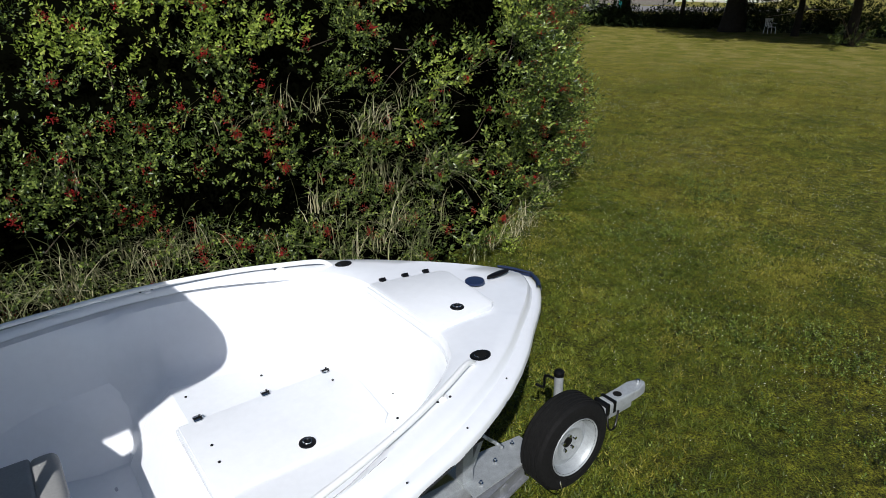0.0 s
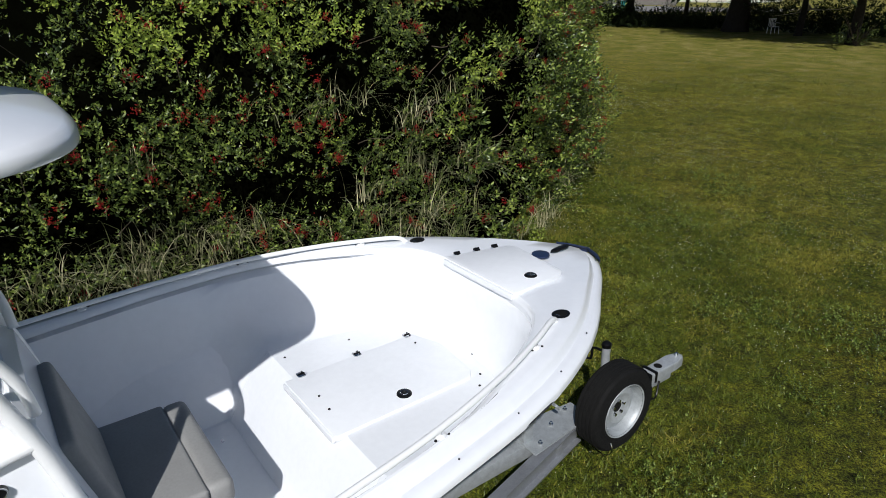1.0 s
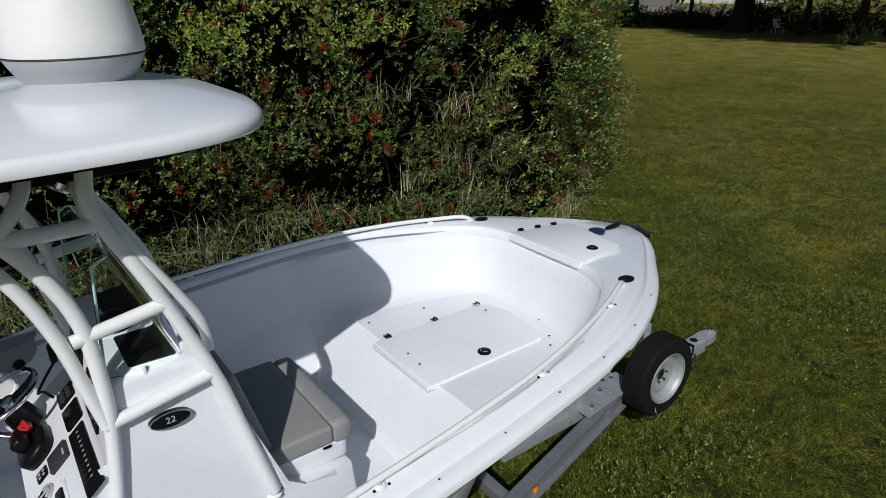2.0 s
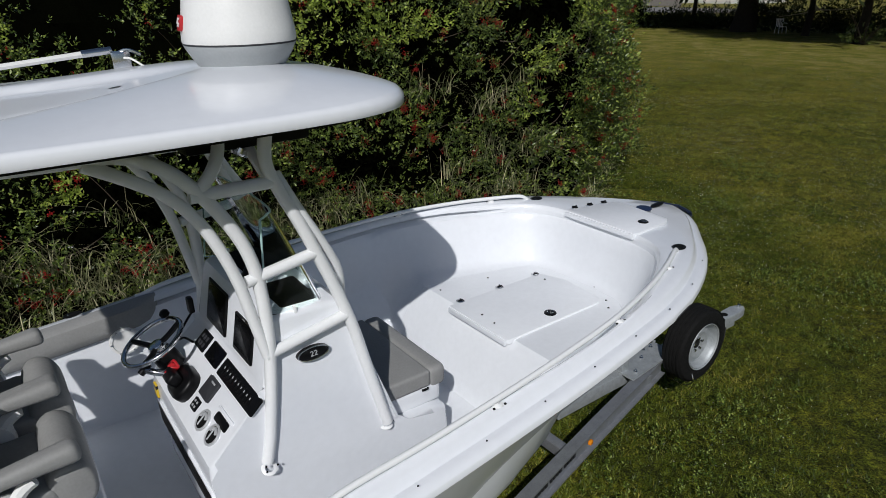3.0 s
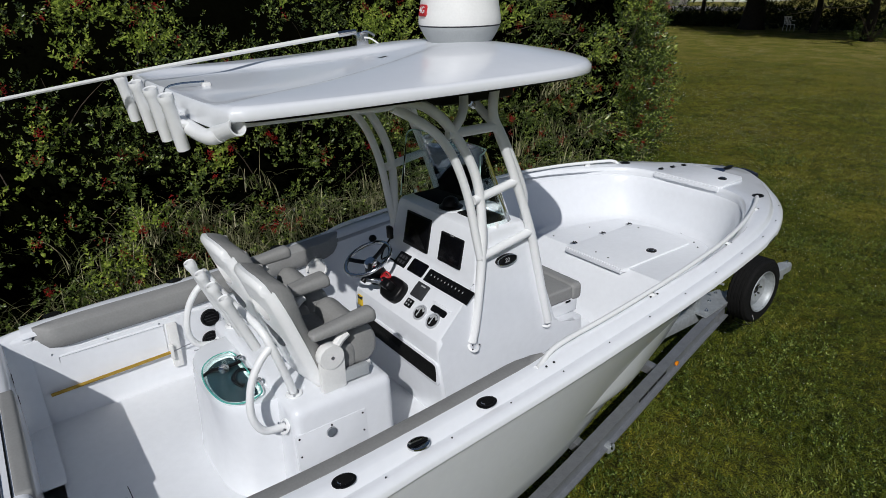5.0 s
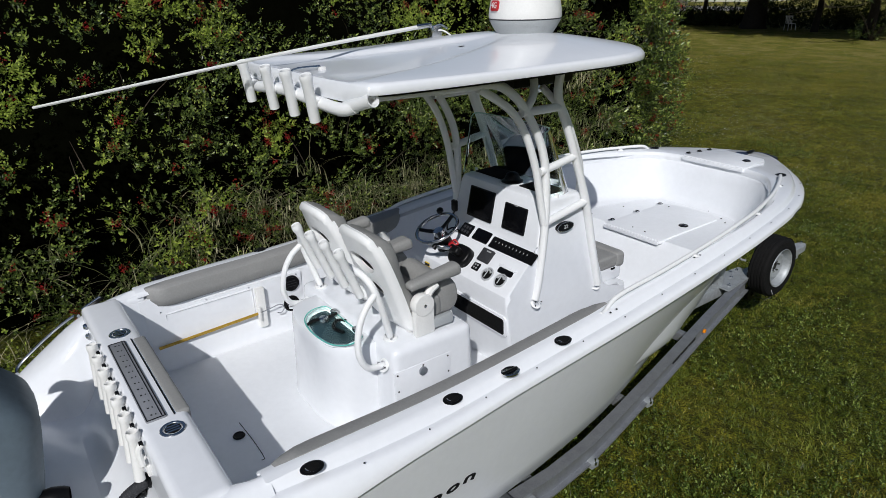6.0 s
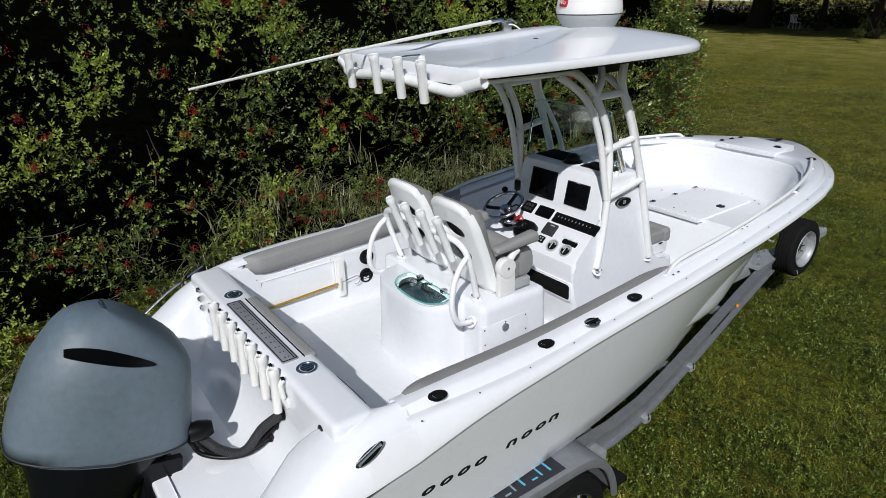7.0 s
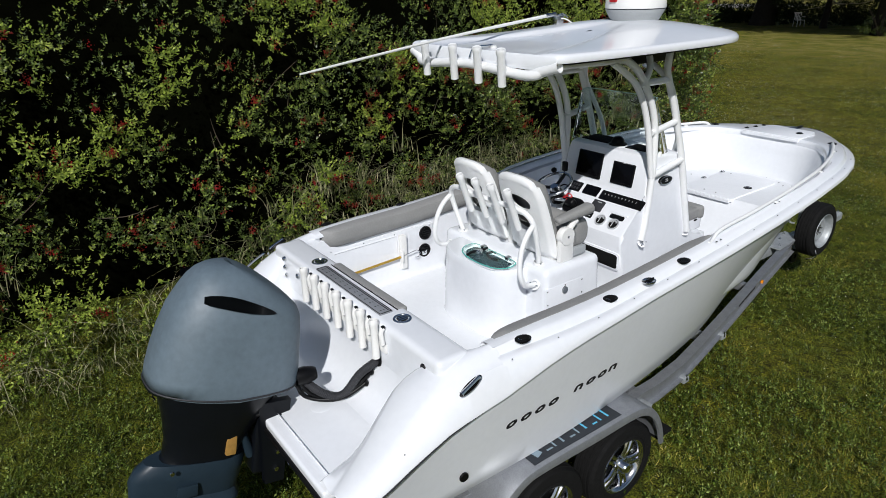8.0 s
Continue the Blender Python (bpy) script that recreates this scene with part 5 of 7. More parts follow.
        part("arm_strut", tube([(x, 0.02, 0.21), (x, 0.06, 0.26), (x, 0.10, 0.285)], 0.024, 8, 4), PLASTIC_W, a)
        arm = rbox(-0.043, 0.043, -0.03, 0.315, -0.036, 0.040, 0.034, 4)
        for v in arm.verts:
            k = max(0, min(1, (v.co.y + 0.03) / 0.20))
            v.co.z = 0.040 + (v.co.z - 0.040) * (0.55 + 0.45 * k) - 0.10 * max(0, v.co.y - 0.22)
            v.co.x *= 0.80 + 0.20 * k
        arm.transform(Matrix.Translation((x, -0.06, 0.305)) @ pose(0, 0, 0, 9, 0, 0))
        part("armrest", arm, VINYL, c, "grey padded armrest")
        part("hinge_plate", rbox(x - 0.018, x + 0.018, 0.06, 0.20, 0.02, 0.08, 0.008), GREY_BASE, a)
    return c


chair = helm_chair()
chair.matrix_basis = pose(0.265, -3.54, 1.685)
copy_thing(chair, pose(-0.245, -3.54, 1.685))

# ---- outboard ----
motor = thing("outboard_motor", "black outboard motor under a blue-grey cowl cover, tilted up", "outboard motor", pose(0, -5.80, 1.40, -12, 0, 0))
# cowl cover: rounded rings, blunt ahead and drawn in aft
rings = []
for z, k, fy, ay in ((-0.02, 0.97, 0.41, -0.43), (0.0, 1.0, 0.42, -0.445), (0.03, 1.01, 0.425, -0.45), (0.12, 1.01, 0.425, -0.44), (0.24, 1.0, 0.42, -0.415), (0.36, 0.98, 0.415, -0.38), (0.44, 0.95, 0.408, -0.35), (0.495, 0.91, 0.385, -0.33), (0.54, 0.86, 0.335, -0.305), (0.60, 0.77, 0.255, -0.27), (0.655, 0.66, 0.175, -0.235), (0.70, 0.52, 0.095, -0.195), (0.73, 0.36, 0.03, -0.15), (0.742, 0.18, -0.02, -0.10)):
    row = []
    n = 36
    for j in range(n + 1):
        a = 2 * math.pi * j / n
        cs, sn = math.cos(a), math.sin(a)
        e = 0.50 if sn > 0 else 0.6
        x = 0.30 * k * math.copysign(abs(cs) ** e, cs)
        yy = math.copysign(abs(sn) ** e, sn)
        y = yy * (fy if yy > 0 else -ay)
        x *= 1 - (0.26 * max(0, -yy) ** 1.6)
        dip = 0.05 * max(0, -yy) if z < 0.02 else 0
        row.append((x, y, z + dip + (0.02 * math.sin(3 * a) * 0.3 if 0.1 < z < 0.5 else 0)))
    rings.append(row)
rings = [[(x * 0.97, y * 0.955 - 0.045, z * 0.97) for x, y, z in r] for r in rings]
v, f = lofted(rings)
f.append(tuple((len(rings) - 1) * 37 + j for j in range(36)))
part("cowl_cover", welded((v, f)), COVER, motor, "blue-grey fabric-like cowl cover", sharp=180)
part("cover_hem", tube([(x * 1.004, y * 1.004, z) for x, y, z in rings[1][:-1]], 0.006, 6, 1, True), VINYL_D, motor)
for s in (1, -1):
    path = [(s * 0.212, -0.245, 0.59), (s * 0.247, -0.13, 0.575), (s * 0.264, 0.01, 0.535), (s * 0.254, 0.14, 0.49)]
    bm = bmesh.new()
    rows = []
    pts = smooth_line(path, 6)
    for i, p in enumerate(pts):
        t = i / (len(pts) - 1)
        h = 0.036 * math.sin(math.pi * min(1, 0.14 + t * 0.86)) ** 0.85 + 0.002
        rows.append([bm.verts.new((p.x + s * 0.012, p.y, p.z + q * h)) for q in (-1, -0.4, 0.4, 1)])
    for a, b in zip(rows, rows[1:]):
        for j in range(3):
            bm.faces.new((a[j], a[j + 1], b[j + 1], b[j]))
    r = bmesh.ops.solidify(bm, geom=bm.faces[:], thickness=0.03)
    air = part("air_intake", bm, COWL, motor, "black slit air intake")
part("emblem", rbox(-0.012, 0.012, -0.425, -0.416, 0.24, 0.29, 0.003), SILVER, motor)
part("rope_loop", tube([(0.10, -0.43, 0.05), (0.10, -0.455, 0.02), (0.10, -0.44, -0.01)], 0.005, 6, 4), BLACK, motor)

# black leg below the cover
rings = []
for z, w, fy, ay in ((0.04, 0.27, 0.36, -0.37), (-0.06, 0.255, 0.33, -0.355), (-0.20, 0.215, 0.24, -0.325), (-0.34, 0.17, 0.15, -0.31), (-0.44, 0.15, 0.10, -0.32), (-0.50, 0.15, 0.08, -0.36)):
    row = []
    for j in range(25):
        a = 2 * math.pi * j / 24
        cs, sn = math.cos(a), math.sin(a)
        yy = math.copysign(abs(sn) ** 0.75, sn)
        row.append((w * math.copysign(abs(cs) ** 0.75, cs) * (1 - 0.25 * max(0, -yy)), yy * (fy if yy > 0 else -ay), z))
    rings.append(row)
v, f = lofted(rings)
f.append(tuple(5 * 25 + j for j in range(24)))
part("midsection", welded((v, f)), COWL, motor, "glossy black midsection").location.y = -0.05
# slate-coloured lower housing
rings = []
for z, w, fy, ay in ((-0.46, 0.155, 0.14, -0.42), (-0.50, 0.16, 0.15, -0.47), (-0.56, 0.155, 0.14, -0.50), (-0.70, 0.12, 0.12, -0.49), (-0.74, 0.16, 0.13, -0.58), (-0.765, 0.16, 0.13, -0.59), (-0.79, 0.09, 0.11, -0.45), (-1.0, 0.055, 0.10, -0.25), (-1.06, 0.06, 0.16, -0.30), (-1.12, 0.07, 0.20, -0.32), (-1.18, 0.055, 0.16, -0.28)):
    row = []
    for j in range(25):
        a = 2 * math.pi * j / 24
        cs, sn = math.cos(a), math.sin(a)
        yy = math.copysign(abs(sn) ** 0.8, sn)
        row.append((w * math.copysign(abs(cs) ** 0.8, cs) * (1 - 0.35 * max(0, -yy)), yy * (fy if yy > 0 else -ay), z))
    rings.append(row)
v, f = lofted(rings)
f += [tuple(range(24))[::-1], tuple(10 * 25 + j for j in range(24))]
low = part("lower_unit", welded((v, f)), SLATE, motor, "dark slate-blue gearcase")
low.location.y = -0.05
part("access_panel", rbox(0.138, 0.152, -0.27, -0.15, -0.66, -0.58, 0.01), SLATE, low)
part("fin", lofted([[(0.0, 0.06, -1.17), (0.012, -0.06, -1.17), (0.0, -0.18, -1.17)], [(0.0, 0.0, -1.34), (0.006, -0.10, -1.34), (0.0, -0.17, -1.34)]]), SLATE, low)
part("bolt", lathe([(0.014, 0), (0.012, 0.008), (0, 0.01)], 10, pose(0.15, -0.30, -0.47, 0, 90, 0)), STEEL, low)
for k in range(3):
    bl = bmesh.new()
    rows = []
    for i in range(6):
        t = i / 5
        r = 0.05 + 0.15 * t
        w = 0.08 * math.sin(math.pi * (0.2 + 0.75 * t)) + 0.02
        rows.append([bl.verts.new((r * math.cos(q / r * 0.6), -0.36 + q * 0.5, -1.12 + r * math.sin(q / r * 0.6))) for q in (-w, 0, w)])
    for a, b in zip(rows, rows[1:]):
        for j in range(2):
            bl.faces.new((a[j], a[j + 1], b[j + 1], b[j]))
    bmesh.ops.solidify(bl, geom=bl.faces[:], thickness=0.008)
    bl.transform(Matrix.Translation((0, 0, -1.12)) @ pose(0, 0, 0, 0, 120 * k, 0) @ Matrix.Translation((0, 0, 1.12)))
    part("propeller_blade", bl, STEEL, low)

# clamp bracket, swivel and tilt ram, still part of the motor
brk = part("clamp_bracket", rbox(-0.16, 0.16, 0.12, 0.28, -0.62, -0.14, 0.03, 3), COWL, motor, "black transom bracket")
for s in (1, -1):
    b = part("bracket_arm", lofted([[(s * 0.17, 0.10, -0.10), (s * 0.17, 0.30, -0.10), (s * 0.17, 0.30, -0.66), (s * 0.17, 0.18, -0.66)], [(s * 0.215, 0.10, -0.10), (s * 0.215, 0.30, -0.10), (s * 0.215, 0.30, -0.66), (s * 0.215, 0.18, -0.66)]], True), COWL, brk)
    for z in (-0.2, -0.32, -0.44, -0.56):
        part("bolt", lathe([(0.016, 0), (0.014, 0.016), (0, 0.018)], 8, pose(s * 0.215, 0.24, z, 0, s * 90, 0)), STEEL, brk)
part("tilt_ram", tube([(0.12, -0.02, -0.16), (0.10, 0.12, -0.50)], 0.03, 10, 1), SLATE, brk)
part("support_block", rbox(0.12, 0.18, -0.06, 0.0, -0.42, -0.26, 0.006), WOOD, brk, "yellow wooden support block")
part("wiring", tube([(0.16, 0.30, 0.02), (0.20, 0.36, -0.06), (0.14, 0.40, -0.12), (0.20, 0.42, -0.02)], 0.012, 6, 6), BLACK, motor)
part("grommet", lathe([(0.05, 0), (0.055, 0.05), (0.045, 0.10), (0.035, 0.12)], 16, pose(0.20, 0.33, 0.03, -80, 0, -10)), BLACK, motor)

# rigging hoses from motor to transom
rig = thing("rigging_hoses", "ribbed dark grey rigging hoses running from the motor to the transom", "hose", pose(0.3, -5.4, 1.17))
RI = pose(-0.3, 5.4, -1.17)
paths = [([(0.20, -5.47, 1.385), (0.20, -5.42, 1.31), (0.27, -5.34, 1.225), (0.326, -5.24, 1.205), (0.389, -5.14, 1.35), (0.448, -5.04, 1.435)], 0.025), ([(0.20, -5.46, 1.33), (0.22, -5.40, 1.22), (0.29, -5.30, 1.17), (0.35, -5.19, 1.23), (0.40, -5.066, 1.345)], 0.013), ([(0.18, -5.47, 1.31), (0.21, -5.44, 1.22), (0.28, -5.34, 1.185), (0.345, -5.23, 1.20), (0.385, -5.10, 1.27)], 0.013)]
for pts, r in paths:
    bm = tube(pts, r, 14, 8)
    bm.transform(RI)
    h = part("hose", bm, VINYL_D if r > 0.02 else BLACK, rig, "ribbed dark hose" if r > 0.02 else "thin black hose")
    if r > 0.02:
        line = smooth_line(pts, 12)
        for i in range(1, len(line) - 1):
            d = (line[i + 1] - line[i - 1]).normalized()
            u = d.orthogonal().normalized()
            w = d.cross(u)
            bm = tube([line[i] + (u * math.cos(a) + w * math.sin(a)) * r for a in (k * math.pi / 6 for k in range(12))], 0.0035, 4, 1, True)
            bm.transform(RI)
            part("rib", bm, VINYL_D, h)
    e = Vector(pts[-1])
    bm = lathe([(r + 0.008, 0), (r + 0.014, 0.008), (r + 0.012, 0.016), (r, 0.018)], 16, Matrix.Translation(e) @ pose(0, 0, 0, 90, 0, 0))
    bm.transform(RI)
    part("collar", bm, BLACK, h)

# ---- trailer ----
trailer = thing("boat_trailer", "tandem-axle aluminium boat trailer with fenders, parked on the lawn", "trailer", pose(0, -3, 0))
RI = pose(0, 3, 0)


def rpart(name, bm, material=ALU, parent=None, label="", sharp=40):
    if isinstance(bm, tuple):
        v, f = bm
        return part(name, ([RI @ Vector(p) for p in v], f), material, parent or trailer, label, sharp=sharp)
    bm.transform(RI)
    return part(name, bm, material, parent or trailer, label, sharp=sharp)


def beam(pts, w, h, thick=0.012):
    """An I-beam swept along pts (x, y, z of its top middle), standing upright."""
    prof = [(-w / 2, 0), (w / 2, 0), (w / 2, -thick), (thick / 2, -thick), (thick / 2, -h + thick), (w / 2, -h + thick), (w / 2, -h), (-w / 2, -h), (-w / 2, -h + thick), (-thick / 2, -h + thick), (-thick / 2, -thick), (-w / 2, -thick)]
    bm = bmesh.new()
    rows = []
    path = [Vector(p) for p in pts]
    for i, p in enumerate(path):
        d = path[min(i + 1, len(path) - 1)] - path[max(i - 1, 0)]
        s = Vector((d.y, -d.x, 0)).normalized()
        rows.append([bm.verts.new(p + s * a + Vector((0, 0, b))) for a, b in prof])
    for a, b in zip(rows, rows[1:]):
        for j in range(len(prof)):
            bm.faces.new((a[j], a[(j + 1) % 12], b[(j + 1) % 12], b[j]))
    bm.faces.new(rows[0][::-1])
    bm.faces.new(rows[-1])
    return bm


RAIL_Z = 0.60
for s in (1, -1):
    line = [(s * x, y, RAIL_Z) for x, y in ((0.05, 0.86), (0.30, -0.20), (0.56, -1.25), (0.74, -2.0), (0.84, -2.45), (0.89, -2.85), (0.90, -3.3), (0.90, -5.35))]
    r = rpart("frame_rail", beam(line, 0.085, 0.165), ALU, None, "aluminium I-beam frame rail")
    for y, x in ((-1.55, 0.64), (-2.42, 0.845)):
        bk = rpart("bunk_bracket", rbox(s * x + s * 0.02 - 0.03, s * x + s * 0.02 + 0.03, y - 0.035, y + 0.035, 0.40, 0.455, 0.008), GALV, r)
        rpart("bolt", lathe([(0.012, 0), (0.012, 0.02), (0.006, 0.022), (0.006, 0.05), (0, 0.05)], 8, pose(s * (x + 0.045), y, 0.43)), STEEL, bk)
# amber marker lights and print on the outer face of the rails
for s in (1, -1):
    d = Vector((0.26, -1.05, 0)).normalized()
    out = Vector((-d.y, d.x, 0)) * -1
    base = Vector((s * 0.342, -0.37, RAIL_Z - 0.085))
    ang = math.degrees(math.atan2(0.26, 1.05)) * s
    m = Matrix.Translation(base) @ pose(0, 0, 0, 0, 0, ang) @ Matrix.Translation((s * 0.030, 0, 0))
    bm = rbox(-0.012, 0.012, -0.018, 0.018, -0.014, 0.014, 0.005, 2)
    bm.transform(m)
    rpart("side_light", bm, AMBER, None, "amber side marker light")
    for i in range(12):
        mm = m @ Matrix.Translation((-s * 0.018, -0.20 - 0.04 * i - (0.02 if i > 3 else 0) - (0.02 if i > 7 else 0), 0.01))
        bm = rbox(-0.004, 0.004 if s < 0 else 0.004, -0.013, 0.013, -0.02, 0.02, 0)
        bm.transform(mm)
        rpart("mark", bm, INK, None, "dark printed mark")
# tongue, cross members
rpart("tongue", rbox(-0.05, 0.05, -0.35, 1.96, 0.50, 0.615, 0.008), GALV, None, "galvanised box tongue")
bm = slab([(-0.062, 1.70), (0.062, 1.70), (0.056, 2.02), (0.045, 2.11), (0.02, 2.14), (-0.02, 2.14), (-0.045, 2.11), (-0.056, 2.02)], 0.555, 0.635, 0.018, 3)
cp = rpart("coupler", bm, GALV, None, "galvanised ball coupler")
rpart("lock_hole", lathe([(0.034, 0.0), (0.033, 0.003), (0.0, 0.003)], 18, pose(0.0, 1.84, 0.634)), MAT_BLACK, cp)
rpart("coupler_pin", lathe([(0.014, 0), (0.014, 0.03), (0.008, 0.034), (0, 0.034)], 10, pose(0.0, 2.08, 0.633)), STEEL, cp)
for y in (1.66, 1.73):
    rpart("tongue_band", rbox(-0.066, 0.066, y, y + 0.028, 0.548, 0.645, 0.006), BLACK, cp)
for y, x in ((0.62, 0.12), (-0.55, 0.38), (-1.7, 0.66), (-2.9, 0.89), (-3.9, 0.89), (-5.1, 0.89)):
    rpart("cross_member", rbox(-x, x, y - 0.04, y + 0.04, 0.44 - (0.06 if y < -1 else 0), 0.52 - (0.06 if y < -1 else 0), 0.006), ALU)
gus = rpart("gusset_plate", slab([(-0.16, 0.35), (0.16, 0.35), (0.10, 0.95), (-0.10, 0.95)], 0.612, 0.624), GALV, None, "galvanised gusset plate")
for x, y in ((-0.1, 0.45), (0.1, 0.45), (-0.06, 0.85), (0.06, 0.85), (0.0, 0.65)):
    rpart("bolt", lathe([(0.016, 0), (0.016, 0.014), (0.008, 0.015), (0.008, 0.03), (0, 0.03)], 8, pose(x, y, 0.622)), STEEL, gus)
# bow post with winch, tucked under the flare of the bow
wp = rpart("winch_post", rbox(-0.04, 0.04, 0.36, 0.44, 0.61, 1.06, 0.008), GALV, None, "galvanised winch post")
rpart("post_brace", tube([(0.0, 0.40, 0.60), (0.0, 0.56, 0.97)], 0.026, 4, 1), GALV, wp)
rpart("winch", rbox(-0.08, 0.08, 0.40, 0.54, 0.92, 1.04, 0.02), BLACK, wp, "black winch")
rpart("winch_crank", tube([(0.08, 0.47, 0.98), (0.12, 0.47, 0.98), (0.12, 0.55, 0.90), (0.17, 0.55, 0.90)], 0.011, 8, 3), GALV, wp)
rpart("bow_roller", tube([(-0.08, 0.40, 1.10), (0.08, 0.40, 1.10)], 0.045, 14, 1), BLACK, wp, "black rubber bow roller")
rpart("winch_strap", tube([(0, 0.48, 1.03), (0, 0.46, 1.16), (0, 0.42, 1.28)], 0.012, 6, 3), BLACK, wp)
# jack
jk = rpart("tongue_jack", tube([(-0.11, 1.32, 0.30), (-0.11, 1.32, 0.96)], 0.032, 14, 1), GALV, None, "galvanised tongue jack")
rpart("jack_cap", lathe([(0.037, 0), (0.037, 0.03), (0.02, 0.045), (0, 0.046)], 14, pose(-0.11, 1.32, 0.95)), BLACK, jk)
rpart("jack_crank", tube([(-0.13, 1.32, 0.90), (-0.22, 1.30, 0.90), (-0.23, 1.30, 0.80), (-0.29, 1.28, 0.80)], 0.010, 8, 3), BLACK, jk)
rpart("jack_mount", rbox(-0.12, 0.0, 1.25, 1.39, 0.53, 0.60, 0.01), GALV, jk)
rpart("jack_wheel", lathe([(0.03, -0.025), (0.085, -0.022), (0.095, 0), (0.085, 0.022), (0.03, 0.025)], 20, pose(-0.11, 1.32, 0.20, 0, 90, 0)), BLACK, jk, "black jack wheel")
rpart("safety_chain", tube([(0.05, 1.68, 0.55), (0.09, 1.66, 0.46), (0.08, 1.74, 0.43), (0.055, 1.80, 0.54)], 0.008, 6, 5), BLACK)
# bunks under the hull
for s in (1, -1):
    b = rpart("bunk", rbox(s * 0.56 - 0.05, s * 0.56 + 0.05, -5.3, -2.5, 0.60, 0.67, 0.012), MAT_BLACK, None, "black carpeted bunk")
    b2 = rpart("bunk", rbox(s * 0.22 - 0.05, s * 0.22 + 0.05, -5.3, -1.8, 0.50, 0.56, 0.012), MAT_BLACK, None, "black carpeted bunk")
    for y in (-4.9, -3.8, -2.7):
        rpart("bunk_post", rbox(s * 0.56 - 0.03, s * 0.56 + 0.03, y - 0.03, y + 0.03, 0.44, 0.61, 0.004), GALV, b)


def wheel_at(parent, m, bright, name="wheel"):
    """Tyre with tread blocks, rim with five spokes or a plain disc; its axle is local z."""
    hold = part(name, lathe([(0.20, -0.095), (0.275, -0.102), (0.312, -0.092), (0.326, -0.07), (0.330, -0.03), (0.330, 0.03), (0.326, 0.07), (0.312, 0.092), (0.275, 0.102), (0.20, 0.095)], 48, m), RUBBER, parent, "black rubber tyre")
    for q in range(5):
        zz = -0.064 + 0.032 * q
        part("tread_rib", lathe([(0.3295, zz - 0.011), (0.3345, zz - 0.009), (0.3345, zz + 0.009), (0.3295, zz + 0.011)], 48, m), RUBBER, hold)
    part("sidewall_ring", lathe([(0.232, 0.1005), (0.236, 0.1045), (0.24, 0.1015)], 40, m), RUBBER, hold)
    metal = STEEL if bright else GALV
    part("rim", lathe([(0.200, -0.09), (0.185, -0.06), (0.178, 0.0), (0.185, 0.07), (0.204, 0.098), (0.212, 0.102), (0.214, 0.096), (0.205, 0.088)], 36, m), metal, hold, "bright aluminium rim" if bright else "silver steel rim")
    if bright:
        for k in range(5):
            a = 2 * math.pi * k / 5
            for dd in (-0.16, 0.16):
                part("spoke", tube([m @ Vector((0.05 * math.cos(a + dd * 1.8), 0.05 * math.sin(a + dd * 1.8), 0.055)), m @ Vector((0.12 * math.cos(a + dd), 0.12 * math.sin(a + dd), 0.072)), m @ Vector((0.192 * math.cos(a + dd * 0.8), 0.192 * math.sin(a + dd * 0.8), 0.068))], 0.019, 8, 3), metal, hold)
        part("hub_cap", lathe([(0.075, 0.02), (0.072, 0.06), (0.05, 0.075), (0.042, 0.085), (0.042, 0.12), (0.03, 0.135), (0, 0.138)], 24, m), metal, hold)
        part("brake_drum", lathe([(0.17, -0.03), (0.17, 0.005), (0, 0.006)], 24, m), BLACK, hold)
    else:
        part("disc", lathe([(0.183, 0.02), (0.15, 0.035), (0.12, 0.05), (0.085, 0.035), (0.045, 0.03), (0.042, 0.015), (0, 0.014)], 36, m), metal, hold)
        part("centre_bore", lathe([(0.042, 0.029), (0.04, 0.0315), (0, 0.032)], 18, m), BLACK, hold)
    for k in range(5):
        a = 2 * math.pi * (k + 0.5) / 5
        part("lug_nut", lathe([(0.013, 0.03), (0.012, 0.09 if bright else 0.06), (0, 0.092 if bright else 0.062)], 8, m @ Matrix.Translation((0.058 * math.cos(a), 0.058 * math.sin(a), -0.01))), STEEL, hold)
    return hold


AXLES = (-3.545, -4.275)
for s in (1, -1):
    for y in AXLES:
        wheel_at(trailer, RI @ pose(s * 1.075, y, 0.325, 0, s * 90, 0) @ pose(0, 0, 0, 0, 0, 17 * y), True)
for y in AXLES:
    rpart("axle", rbox(-1.0, 1.0, y - 0.035, y + 0.035, 0.29, 0.36, 0.01), GALV)
